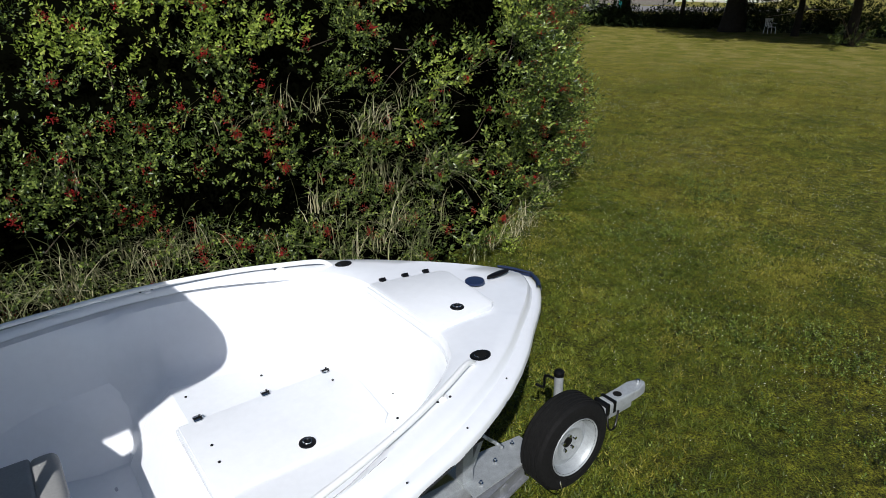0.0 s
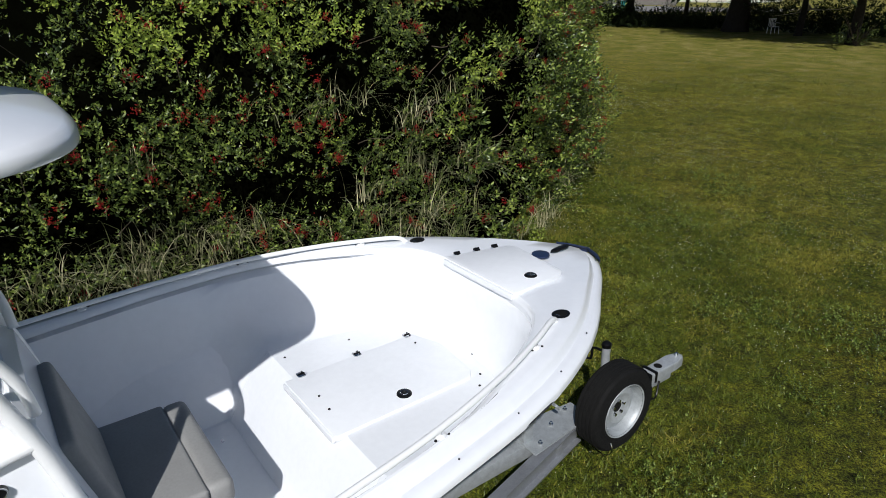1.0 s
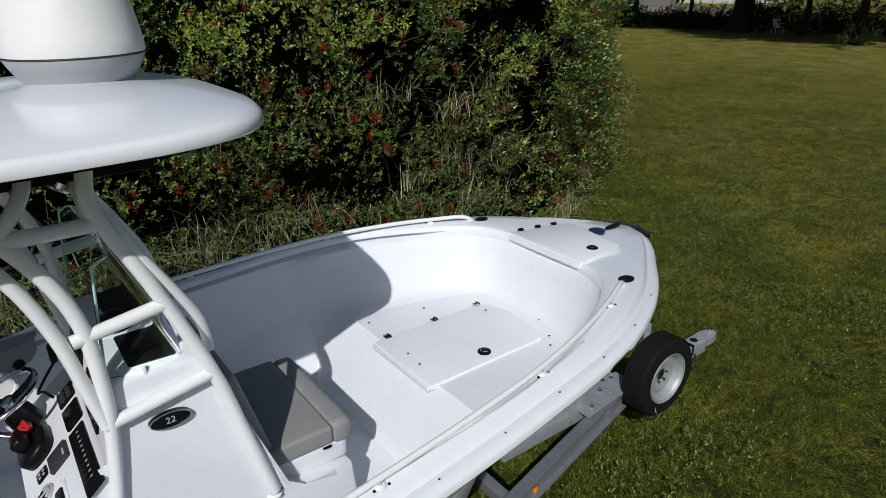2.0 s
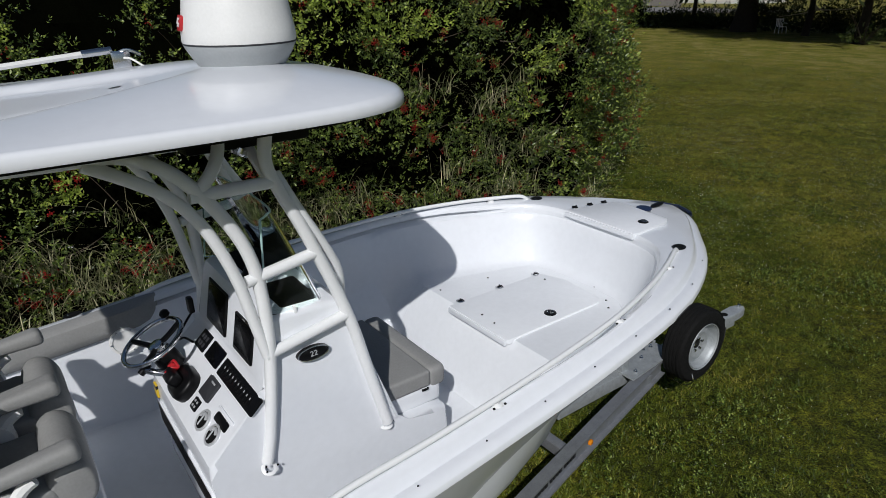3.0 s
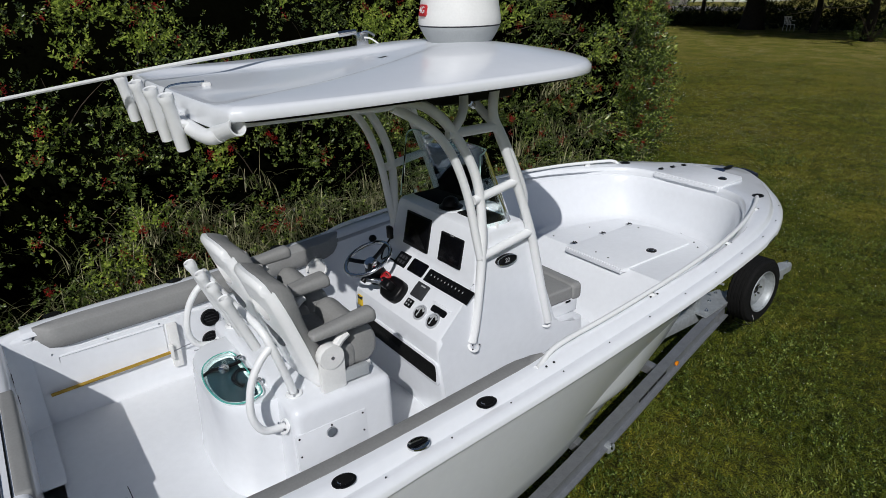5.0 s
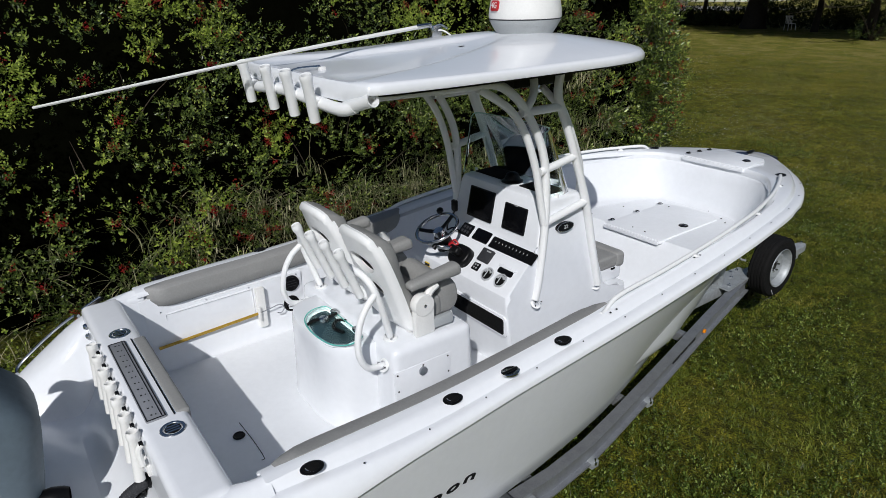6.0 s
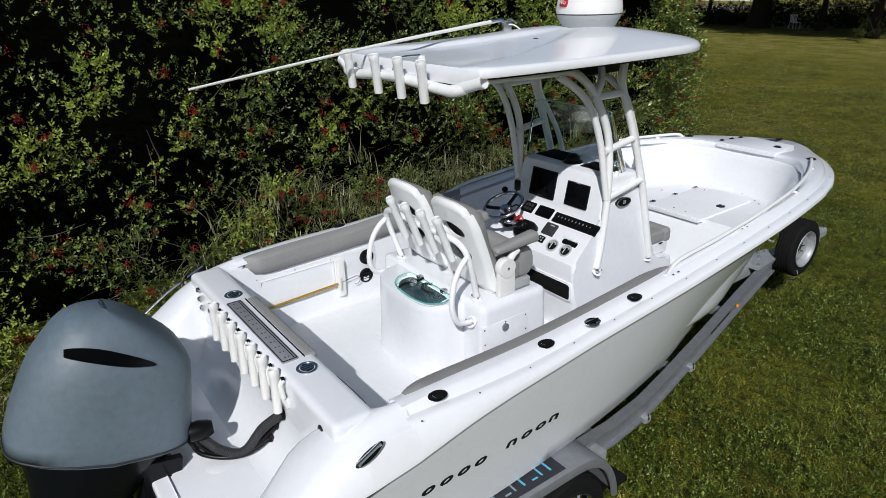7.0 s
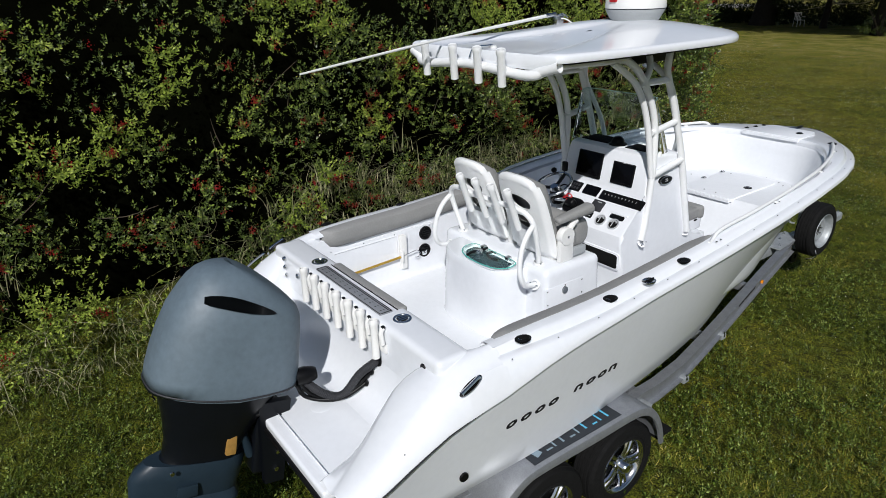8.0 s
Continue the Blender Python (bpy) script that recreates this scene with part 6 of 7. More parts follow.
# fenders: bent plate over both wheels
for s in (1, -1):
    prof = [(-4.84, 0.32), (-4.79, 0.50), (-4.69, 0.67), (-4.54, 0.775), (-4.36, 0.80), (-3.9, 0.80), (-3.56, 0.80), (-3.39, 0.775), (-3.26, 0.68), (-3.17, 0.52), (-3.13, 0.36)]
    pr = smooth_line([(0, y, z) for y, z in prof], 3)
    rows = []
    for p in pr:
        n = Vector((0, p.y + 3.92, (p.z - 0.35) * 2.2)).normalized()
        rows.append([(s * 0.90, p.y, p.z - 0.02), (s * 0.905, p.y, p.z), (s * 1.18, p.y, p.z), (s * 1.20, p.y - n.y * 0.004, p.z - 0.006 * n.z), (s * 1.208, p.y - n.y * 0.02, p.z - n.z * 0.03), (s * 1.208, p.y - n.y * 0.05, p.z - n.z * 0.062), (s * 1.19, p.y - n.y * 0.055, p.z - n.z * 0.065), (s * 1.178, p.y - n.y * 0.03, p.z - n.z * 0.035), (s * 1.165, p.y - n.y * 0.016, p.z - n.z * 0.016), (s * 0.92, p.y - n.y * 0.016, p.z - n.z * 0.016)])
    fen = rpart("fender", lofted(rows), ALU, None, "brushed aluminium tandem fender")
    dec = rpart("fender_decal", rbox(s * 1.085 - 0.085, s * 1.085 + 0.085, -4.42, -3.62, 0.799, 0.8035, 0), DECAL, fen, "dark decal strip with plain marks")
    y = -4.27
    for i in range(9):
        w = 0.05 if i in (0, 8) else 0.042
        col = DECAL_GREY if i < 5 else SKYBLUE
        for u, vv, ww, hh in (((-0.045, 0.0, 0.012, w), (0.03, 0.0, 0.012, w)) if i % 3 == 0 else ((-0.045, 0.0, 0.085, 0.012), (-0.045, 0.03, 0.012, 0.03)) if i % 3 == 1 else ((-0.045, 0.0, 0.085, 0.014),)):
            rpart("mark", rbox(s * (1.085 + u) if s > 0 else -(1.085 + u + ww), (s * (1.085 + u) if s > 0 else -(1.085 + u + ww)) + ww, y + vv, y + vv + hh, 0.803, 0.8055, 0), col, dec)
        y += 0.070
    rpart("mark", slab([(s * 1.04, -4.38), (s * 1.135, -4.36), (s * 1.115, -4.305), (s * 1.065, -4.32)], 0.803, 0.8055), DECAL_GREY, dec)
    rpart("fender_step", rbox(min(s * 0.92, s * 1.16), max(s * 0.92, s * 1.16), -3.15, -2.98, 0.35, 0.385, 0.008), MAT_BLACK, fen, "black rubber fender step")
    rpart("fender_bracket", rbox(min(s * 0.9, s * 1.0), max(s * 0.9, s * 1.0), -3.08, -3.02, 0.36, 0.52, 0.006), GALV, fen)

# spare on the tongue
spare = thing("spare_wheel", "spare trailer wheel, black tyre and silver rim, on the tongue", "wheel", pose(0.18, 1.09, 0.70))
wheel_at(spare, pose(0, 0, 0, 0, 90, 0) @ Matrix.Diagonal((0.965, 0.965, 1, 1)), False, "tyre")
part("carrier", rbox(-0.14, -0.02, -0.05, 0.05, -0.06, 0.06, 0.01), GALV, spare)
part("wire_lock", tube([(0.06, -0.12, -0.16), (0.12, -0.13, -0.26), (0.06, -0.14, -0.33), (-0.08, -0.13, -0.34)], 0.005, 6, 5), STEEL, spare)

# ---- ground ----
LAWN = bpy.data.materials.new("mown_lawn")
LAWN.use_nodes = True
nt = LAWN.node_tree
bsdf = nt.nodes["Principled BSDF"]
geo = nt.nodes.new("ShaderNodeNewGeometry")


def noise_node(tree, source, scale, detail=5, rough=0.6):
    n = tree.nodes.new("ShaderNodeTexNoise")
    n.inputs["Scale"].default_value, n.inputs["Detail"].default_value, n.inputs["Roughness"].default_value = scale, detail, rough
    tree.links.new(source.outputs["Position"], n.inputs["Vector"])
    return n


def ramp_node(tree, source, stops):
    r = tree.nodes.new("ShaderNodeValToRGB")
    els = r.color_ramp.elements
    while len(els) < len(stops):
        els.new(1.0)
    for e, (p, c) in zip(els, stops):
        e.position, e.color = p, (*c, 1)
    tree.links.new(source.outputs[0], r.inputs[0])
    return r


def mix_node(tree, fac, a, b, kind="MIX"):
    m = tree.nodes.new("ShaderNodeMix")
    m.data_type, m.blend_type = "RGBA", kind
    if isinstance(fac, float):
        m.inputs[0].default_value = fac
    else:
        tree.links.new(fac.outputs[0], m.inputs[0])
    tree.links.new(a.outputs[0] if a.type != "MIX" else a.outputs[2], m.inputs[6])
    tree.links.new(b.outputs[0] if b.type != "MIX" else b.outputs[2], m.inputs[7])
    return m


patches = noise_node(nt, geo, 0.33, 8, 0.7)
tufts = noise_node(nt, geo, 3.2, 9, 0.75)
clumps = noise_node(nt, geo, 13, 5, 0.7)
blades = noise_node(nt, geo, 55, 4, 0.75)
green = ramp_node(nt, tufts, [(0.32, (0.030, 0.042, 0.003)), (0.5, (0.076, 0.094, 0.006)), (0.68, (0.150, 0.170, 0.013))])
straw = ramp_node(nt, tufts, [(0.32, (0.052, 0.049, 0.004)), (0.5, (0.150, 0.138, 0.011)), (0.70, (0.34, 0.30, 0.032))])
split = nt.nodes.new("ShaderNodeSeparateXYZ")
nt.links.new(geo.outputs["Position"], split.inputs[0])
reach = nt.nodes.new("ShaderNodeMapRange")
reach.inputs[1].default_value, reach.inputs[2].default_value, reach.inputs[3].default_value, reach.inputs[4].default_value = 4.0, 34.0, -0.05, 0.24
nt.links.new(split.outputs[1], reach.inputs[0])
drier = nt.nodes.new("ShaderNodeMath")
nt.links.new(patches.outputs[0], drier.inputs[0])
nt.links.new(reach.outputs[0], drier.inputs[1])
where = ramp_node(nt, drier, [(0.40, (0.05, 0.05, 0.05)), (0.64, (1, 1, 1))])
turf = mix_node(nt, where, green, straw)
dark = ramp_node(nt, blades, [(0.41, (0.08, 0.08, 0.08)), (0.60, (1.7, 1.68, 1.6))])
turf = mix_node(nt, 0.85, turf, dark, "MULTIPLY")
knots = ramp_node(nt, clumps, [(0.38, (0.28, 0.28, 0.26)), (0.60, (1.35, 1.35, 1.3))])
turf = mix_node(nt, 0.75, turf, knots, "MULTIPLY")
worn = noise_node(nt, geo, 0.85, 7, 0.72)
tan = ramp_node(nt, worn, [(0.30, (0.075, 0.098, 0.007)), (0.46, (0.150, 0.152, 0.018)), (0.56, (0.235, 0.205, 0.055)), (0.72, (0.34, 0.30, 0.11))])
tan = mix_node(nt, 0.35, tan, dark, "MULTIPLY")
far = nt.nodes.new("ShaderNodeMapRange")
far.inputs[1].default_value, far.inputs[2].default_value, far.inputs[4].default_value = 15.0, 29.0, 0.85
nt.links.new(split.outputs[1], far.inputs[0])
turf = mix_node(nt, far, turf, tan)
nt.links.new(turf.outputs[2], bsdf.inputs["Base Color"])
bsdf.inputs["Roughness"].default_value = 0.9
bsdf.inputs["Specular IOR Level"].default_value = 0.2
relief = nt.nodes.new("ShaderNodeBump")
relief.inputs["Strength"].default_value, relief.inputs["Distance"].default_value = 0.9, 0.05
nt.links.new(blades.outputs[0], relief.inputs["Height"])
nt.links.new(relief.outputs[0], bsdf.inputs["Normal"])

rows = []
span = [-1500, -400, -150, -80] + [-50 + 2.0 * i for i in range(51)] + [80, 150, 400, 1500]
for x in span:
    rows.append([(x, y, 0.0 if max(abs(x), abs(y)) > 60 else 0.03 * noise.noise((x * 0.23, y * 0.23, 1.7))) for y in span])
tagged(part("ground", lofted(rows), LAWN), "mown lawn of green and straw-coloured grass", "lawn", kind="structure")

# ---- hedge: a bank of leafy shrubs with red berries ----
LEAF = leafy("shrub_leaf", [(0.007, 0.014, 0.003), (0.036, 0.060, 0.010), (0.106, 0.152, 0.026), (0.37, 0.44, 0.10)], 0.30, 0.12, 0.82, 2.4)
LEAF.node_tree.nodes["Principled BSDF"].inputs["Specular IOR Level"].default_value = 0.46
YOUNG_LEAF = leafy("young_shrub_leaf", [(0.045, 0.072, 0.012), (0.14, 0.20, 0.026), (0.28, 0.36, 0.055), (0.50, 0.55, 0.12)], 0.34, 0.18, 0.74, 2.4)
BLADE = leafy("tall_grass_blade", [(0.04, 0.055, 0.018), (0.15, 0.17, 0.07), (0.34, 0.33, 0.18), (0.62, 0.56, 0.38)], 0.5, 0.12, 0.9)
BERRY = leafy("red_berry", [(0.10, 0.004, 0.005), (0.22, 0.008, 0.009), (0.36, 0.017, 0.016)], 0.35, 0.05)
BARK = shader("shrub_bark", (0.075, 0.058, 0.042), 0.85, 0, 0.3, 14, 0.4, 60)
# Near-black colour that paints in the shade deep inside the hedge.
SHADE = shader("inner_shade_sheet", (0.0014, 0.0016, 0.0008), 1.0, 0, 0.5, 6, 0.6, 14)
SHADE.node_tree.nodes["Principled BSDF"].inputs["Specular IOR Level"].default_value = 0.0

LINE = smooth_line([(-5.2, -12.5, 0), (-3.4, -9, 0), (-3.15, -7, 0), (-3.25, -5, 0), (-3.0, -3.2, 0), (-2.85, -1.2, 0), (-2.75, 0.6, 0), (-3.15, 2.5, 0), (-3.95, 4.2, 0), (-4.65, 5.45, 0), (-5.52, 6.7, 0), (-6.24, 7.7, 0), (-6.92, 8.5, 0), (-8.0, 9.4, 0), (-10.5, 10.3, 0), (-16, 11, 0), (-24, 11.6, 0)], 12)
ACC = [0.0]
for a, b in zip(LINE, LINE[1:]):
    ACC.append(ACC[-1] + (b - a).length)


def front(s):
    """The hedge's foot at s metres along it, and the way out of it."""
    i = max(j for j in range(len(ACC) - 1) if ACC[j] <= s)
    t = (s - ACC[i]) / (ACC[i + 1] - ACC[i])
    d = (LINE[i + 1] - LINE[i]).normalized()
    return LINE[i].lerp(LINE[i + 1], t), Vector((d.y, -d.x, 0))


def hedge_point(s, z, depth=0.0):
    """A point of the bank's face: swelling mounds that lean back with height."""
    p, out = front(s)
    lean = (0.10 + 0.10 * z + 0.13 * max(0, z - 1.7) ** 2) * (1 - 0.75 * max(0, min(1, (p.y - 3.0) / 3.5)))
    swell = 0.55 * noise.noise((s * 0.55, z * 0.8, 3.1)) + 0.28 * noise.noise((s * 1.6, z * 1.9, 8.4))
    return p - out * (lean - swell + depth) + Vector((0, 0, z))


hedge = thing("hedge", "dense dark green shrub hedge with clusters of red berries", "hedge", kind="stuff")
rng = np.random.default_rng(11)
S_END = ACC[-1] - 0.01
# Sheet behind the leaves; its colour is the shade in the gaps.
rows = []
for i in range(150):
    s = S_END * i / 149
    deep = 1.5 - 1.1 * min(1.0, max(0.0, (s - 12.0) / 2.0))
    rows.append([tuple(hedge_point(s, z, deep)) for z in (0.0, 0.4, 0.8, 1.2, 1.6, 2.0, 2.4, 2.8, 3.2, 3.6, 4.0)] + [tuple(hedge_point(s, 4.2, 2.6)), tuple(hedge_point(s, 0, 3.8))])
part("inner_shade_sheet", lofted(rows), SHADE, hedge)


def leaf_cloud(clumps, size, seed, sprigs, spread, n_leaf=8):
    """Sprigs of folded oval leaves gathered in clumps, with gaps between: an array of four corners a leaf."""
    g = np.random.default_rng(seed)
    unit = lambda v: v / np.maximum(np.linalg.norm(v, axis=-1, keepdims=True), 1e-9)
    C, O, B = np.array([c[0] for c in clumps]), np.array([c[1] for c in clumps]), np.array([c[2] for c in clumps])
    times = (sprigs * B).astype(int)
    C, O, B = (np.repeat(q, times, axis=0) for q in (C, O, B))
    o = g.normal(0, 1, C.shape)
    P = C + o * (spread * B)[:, None] * np.array([1, 1, 0.85])
    keep = P[:, 2] > 0.03
    P, O, o = P[keep], O[keep], o[keep]
    n = len(P)
    d = unit(O * g.uniform(0.2, 1.0, (n, 1)) + np.c_[g.normal(0, 0.5, (n, 2)), g.uniform(0, 1, n)] + unit(o) * 0.5)
    side = unit(np.cross(d, np.array([0.31, 0.53, 0.79])))
    up = np.cross(d, side)
    ln = size * g.uniform(1.8, 3.4, n)
    t = (np.arange(n_leaf) + 0.5) / n_leaf
    a = np.arange(n_leaf) * 2.4 + g.uniform(-0.4, 0.4, (n, n_leaf))
    D, S, U = d[:, None], side[:, None], up[:, None]
    w = (S * np.cos(a)[..., None] + U * np.sin(a)[..., None]) * (1 - 0.45 * t)[None, :, None] + D * (0.3 + 0.8 * t)[None, :, None]
    w[..., 2] += g.uniform(-0.3, 0.1, (n, n_leaf))
    w = unit(w)
    q = P[:, None] + D * (ln[:, None] * t)[..., None]
    L = (size * g.uniform(0.6, 1.3, (n, n_leaf)))[..., None]
    nrm = unit(np.cross(w, D + 0.05 * S))
    lift = np.cross(w, nrm) * L * 0.13
    wide = nrm * L * 0.25
    return np.stack([q, q + w * L * 0.45 + wide + lift, q + w * L, q + w * L * 0.45 - wide + lift], axis=2).reshape(-1, 4, 3)


LEAF_FACES = [(0, 1, 2), (0, 2, 3)]


def hedge_clumps(s0, s1, count, seed, z1=3.7):
    g = np.random.default_rng(seed)
    out = []
    for _ in range(count):
        s, z = g.uniform(s0, s1), 0.05 + z1 * g.random()
        gap = 0.12 * noise.noise((s * 0.7, z * 0.9, 20.0)) + 0.6 * noise.noise((s * 2.6, z * 2.8, 31.0)) + 0.55 * noise.noise((s * 5.2, z * 5.6, 12.0))
        if gap < (0.06 + 0.08 * max(0, min(1, z - 1.2)) if s < 9.2 else 0.04 if s < 11 else 0.05 if s < 14 else 0.12 if s < 15.5 else 0.18 if s < 18 else 0.07) and g.random() < 0.97:
            continue
        big = g.uniform(0.65, 1.25)
        deep = max(0, min(1, (s - 16) / 3))
        out.append((hedge_point(s, z, g.normal(0.04 - 0.05 * deep, 0.17 - 0.04 * deep)), front(s)[1], big))
    return out


def bent_blades(roots, seed, length, width, droop=1.0, upright=0.9):
    """Long grass blades that rise and arch over; each is a strip of its own."""
    g = np.random.default_rng(seed)
    V, F = [], []
    for p, out, n in roots:
        for _ in range(n):
            a = g.uniform(0, 2 * math.pi)
            d = Vector((math.cos(a), math.sin(a), 0)) * g.uniform(0.3, 1.6) + out * g.uniform(0.1, 0.8)
            L = length * g.uniform(0.45, 1.2)
            q = p + Vector((g.normal(0, 0.07), g.normal(0, 0.07), 0))
            side = Vector((-d.y, d.x, 0)).normalized()
            w = width * g.uniform(0.6, 1.3)
            bend = droop * g.uniform(0.35, 1.25)
            k = len(V)
            steps = 5
            for i in range(steps + 1):
                t = i / steps
                c = q + Vector((0, 0, 1)) * (L * upright * (t - 0.42 * bend * t * t * t)) + d * (L * 0.5 * bend * t ** 1.6)
                ww = w * (1 - 0.9 * t)
                V += [c - side * ww, c + side * ww]
                if i:
                    b = k + 2 * i
                    F.append((b - 2, b - 1, b + 1, b))
    return V, F


near = sum(ACC[i + 1] - ACC[i] for i in range(len(ACC) - 1) if LINE[i].y < 9.6)
outer = hedge_clumps(2.0, near, 6000, 5)


def fresh(c):
    """Whether a clump is of this season's pale shoots."""
    v = noise.noise((c.y * 0.9, c.z * 1.1, 50.0)) + 0.6 * noise.noise((c.y * 2.7, c.z * 3.0, 61.0))
    return v > 0.25 + 0.05 * max(-2, min(4, c.y + 2))


old = [c for c in outer if not fresh(c[0])]
many("leaves", leaf_cloud([c for c in old if c[0].y < 2.5], 0.036, 15, 12, 0.098), LEAF_FACES, LEAF, hedge)
many("leaves", leaf_cloud([c for c in old if c[0].y >= 2.5], 0.062, 19, 8, 0.085), LEAF_FACES, LEAF, hedge)
many("young_leaves", leaf_cloud([c for c in outer if fresh(c[0])], 0.040, 18, 11, 0.085), LEAF_FACES, YOUNG_LEAF, hedge, "pale yellow-green young leaves")
many("fine_leaves", leaf_cloud(hedge_clumps(2.0, 15.0, 900, 6), 0.028, 16, 9, 0.13), LEAF_FACES, LEAF, hedge)
many("far_leaves", leaf_cloud(hedge_clumps(near, S_END, 260, 7), 0.09, 17, 12, 0.20), LEAF_FACES, LEAF, hedge)

# berries hang in tight bunches on the outer twigs
g = np.random.default_rng(41)
V, F = [], []
for _ in range(1000):
    c, out, big = outer[int(g.integers(0, len(outer)))]
    c = c + out * 0.15 + Vector((0, 0, 0.04))
    if c.z < 0.4:
        continue
    for _ in range(int(g.integers(8, 40))):
        p = c + Vector(g.normal(0, 0.024, 3)) * g.uniform(0.5, 1.6)
        r = g.uniform(0.0055, 0.009)
        k = len(V)
        V += [p + Vector(q) * r for q in ((1, 0, 0), (0, 1, 0), (-1, 0, 0), (0, -1, 0), (0, 0, 1), (0, 0, -1))]
        F += [(k, k + 1, k + 4), (k + 1, k + 2, k + 4), (k + 2, k + 3, k + 4), (k + 3, k, k + 4), (k + 1, k, k + 5), (k + 2, k + 1, k + 5), (k + 3, k + 2, k + 5), (k, k + 3, k + 5)]
part("berries", (V, F), BERRY, hedge, "bunches of small red berries", sharp=180)

# bare twigs through the leaves
bm = bmesh.new()
for _ in range(130):
    s, z = g.uniform(2, near), g.uniform(0.1, 3.0)
    a = hedge_point(s, z, 0.25)
    b = hedge_point(min(S_END, s + g.normal(0, 0.35)), z + g.uniform(0.1, 0.6), -0.12)
    m = a.lerp(b, 0.5) + Vector(g.normal(0, 0.05, 3))
    add_to(bm, tube([a, m, b], 0.007, 5, 3, r_end=0.002))
part("twigs", bm, BARK, hedge, "grey-brown twigs")

# tall grass grows through the hedge and along its foot
tall = thing("tall_grass", "tall green and straw-coloured grass growing through the hedge", "grass", kind="stuff")
roots = []
for _ in range(60):
    s = g.uniform(2.5, near)
    roots.append((hedge_point(s, g.uniform(0.0, 0.25), -0.10), front(s)[1], int(g.integers(10, 26))))
for s, z, n in ((9.6, 1.3, 60), (10.1, 1.45, 70), (10.5, 1.2, 50), (8.2, 0.7, 60), (8.7, 0.6, 70), (9.2, 0.5, 60), (11.6, 1.2, 30), (12.6, 1.3, 50), (13.3, 1.1, 50), (14.2, 0.9, 40), (7.2, 0.4, 60), (6.6, 0.35, 60), (5.6, 0.3, 60), (5.0, 0.3, 60), (4.3, 0.2, 50), (3.6, 0.2, 50), (12.0, 2.0, 30), (15.0, 1.4, 30), (7.8, 1.2, 40), (6.1, 0.9, 40)):
    for _ in range(3):
        q = hedge_point(max(0.1, s + g.normal(0, 0.18)), max(0.0, z + g.normal(0, 0.1)), -0.02)
        roots.append((q, front(s)[1], n // 4))
for _ in range(640):
    s = g.uniform(8.6, 12.9) if g.random() < 0.58 else g.uniform(11.5, 16.5)
    z = g.uniform(0.05, 1.35) if s < 12.7 else g.uniform(0.5, 2.4)
    if noise.noise((s * 1.3, z * 1.4, 90.0)) < (-0.25 if s < 12.7 else 0.0):
        continue
    roots.append((hedge_point(s, z, g.uniform(-0.08, 0.12)), front(s)[1], int(g.integers(3, 10))))
part("blades", bent_blades(roots, 51, 0.66, 0.0054, 1.75, 0.78), BLADE, tall, sharp=180)
roots = []
for _ in range(120):
    s = g.uniform(0.5, 11.5)
    p, out = front(s)
    roots.append((p + out * g.normal(0.12, 0.14), out, 9))
part("foot_grass", bent_blades(roots, 52, 0.36, 0.006, 1.5), BLADE, tall, sharp=180)

# ---- lawn blades and clover ----
TURF = leafy("lawn_blade", [(0.012, 0.020, 0.002), (0.044, 0.062, 0.006), (0.098, 0.125, 0.012), (0.25, 0.275, 0.050)], 0.45, 0.15, 0.62, 0.9)
DRY_TURF = leafy("dry_lawn_blade", [(0.045, 0.045, 0.006), (0.125, 0.12, 0.012), (0.22, 0.20, 0.026), (0.40, 0.36, 0.09)], 0.6, 0.12, 0.7, 0.9)
WEED = leafy("lawn_weed_leaf", [(0.007, 0.014, 0.002), (0.034, 0.058, 0.007), (0.105, 0.155, 0.022), (0.30, 0.36, 0.10)], 0.40, 0.1, 0.88, 2.0)
turf = thing("lawn_grass", "short mown grass blades with patches of straw", "grass", kind="stuff")


def ground_z(xs, ys):
    return np.array([0.03 * noise.noise((x * 0.23, y * 0.23, 1.7)) for x, y in zip(xs, ys)])


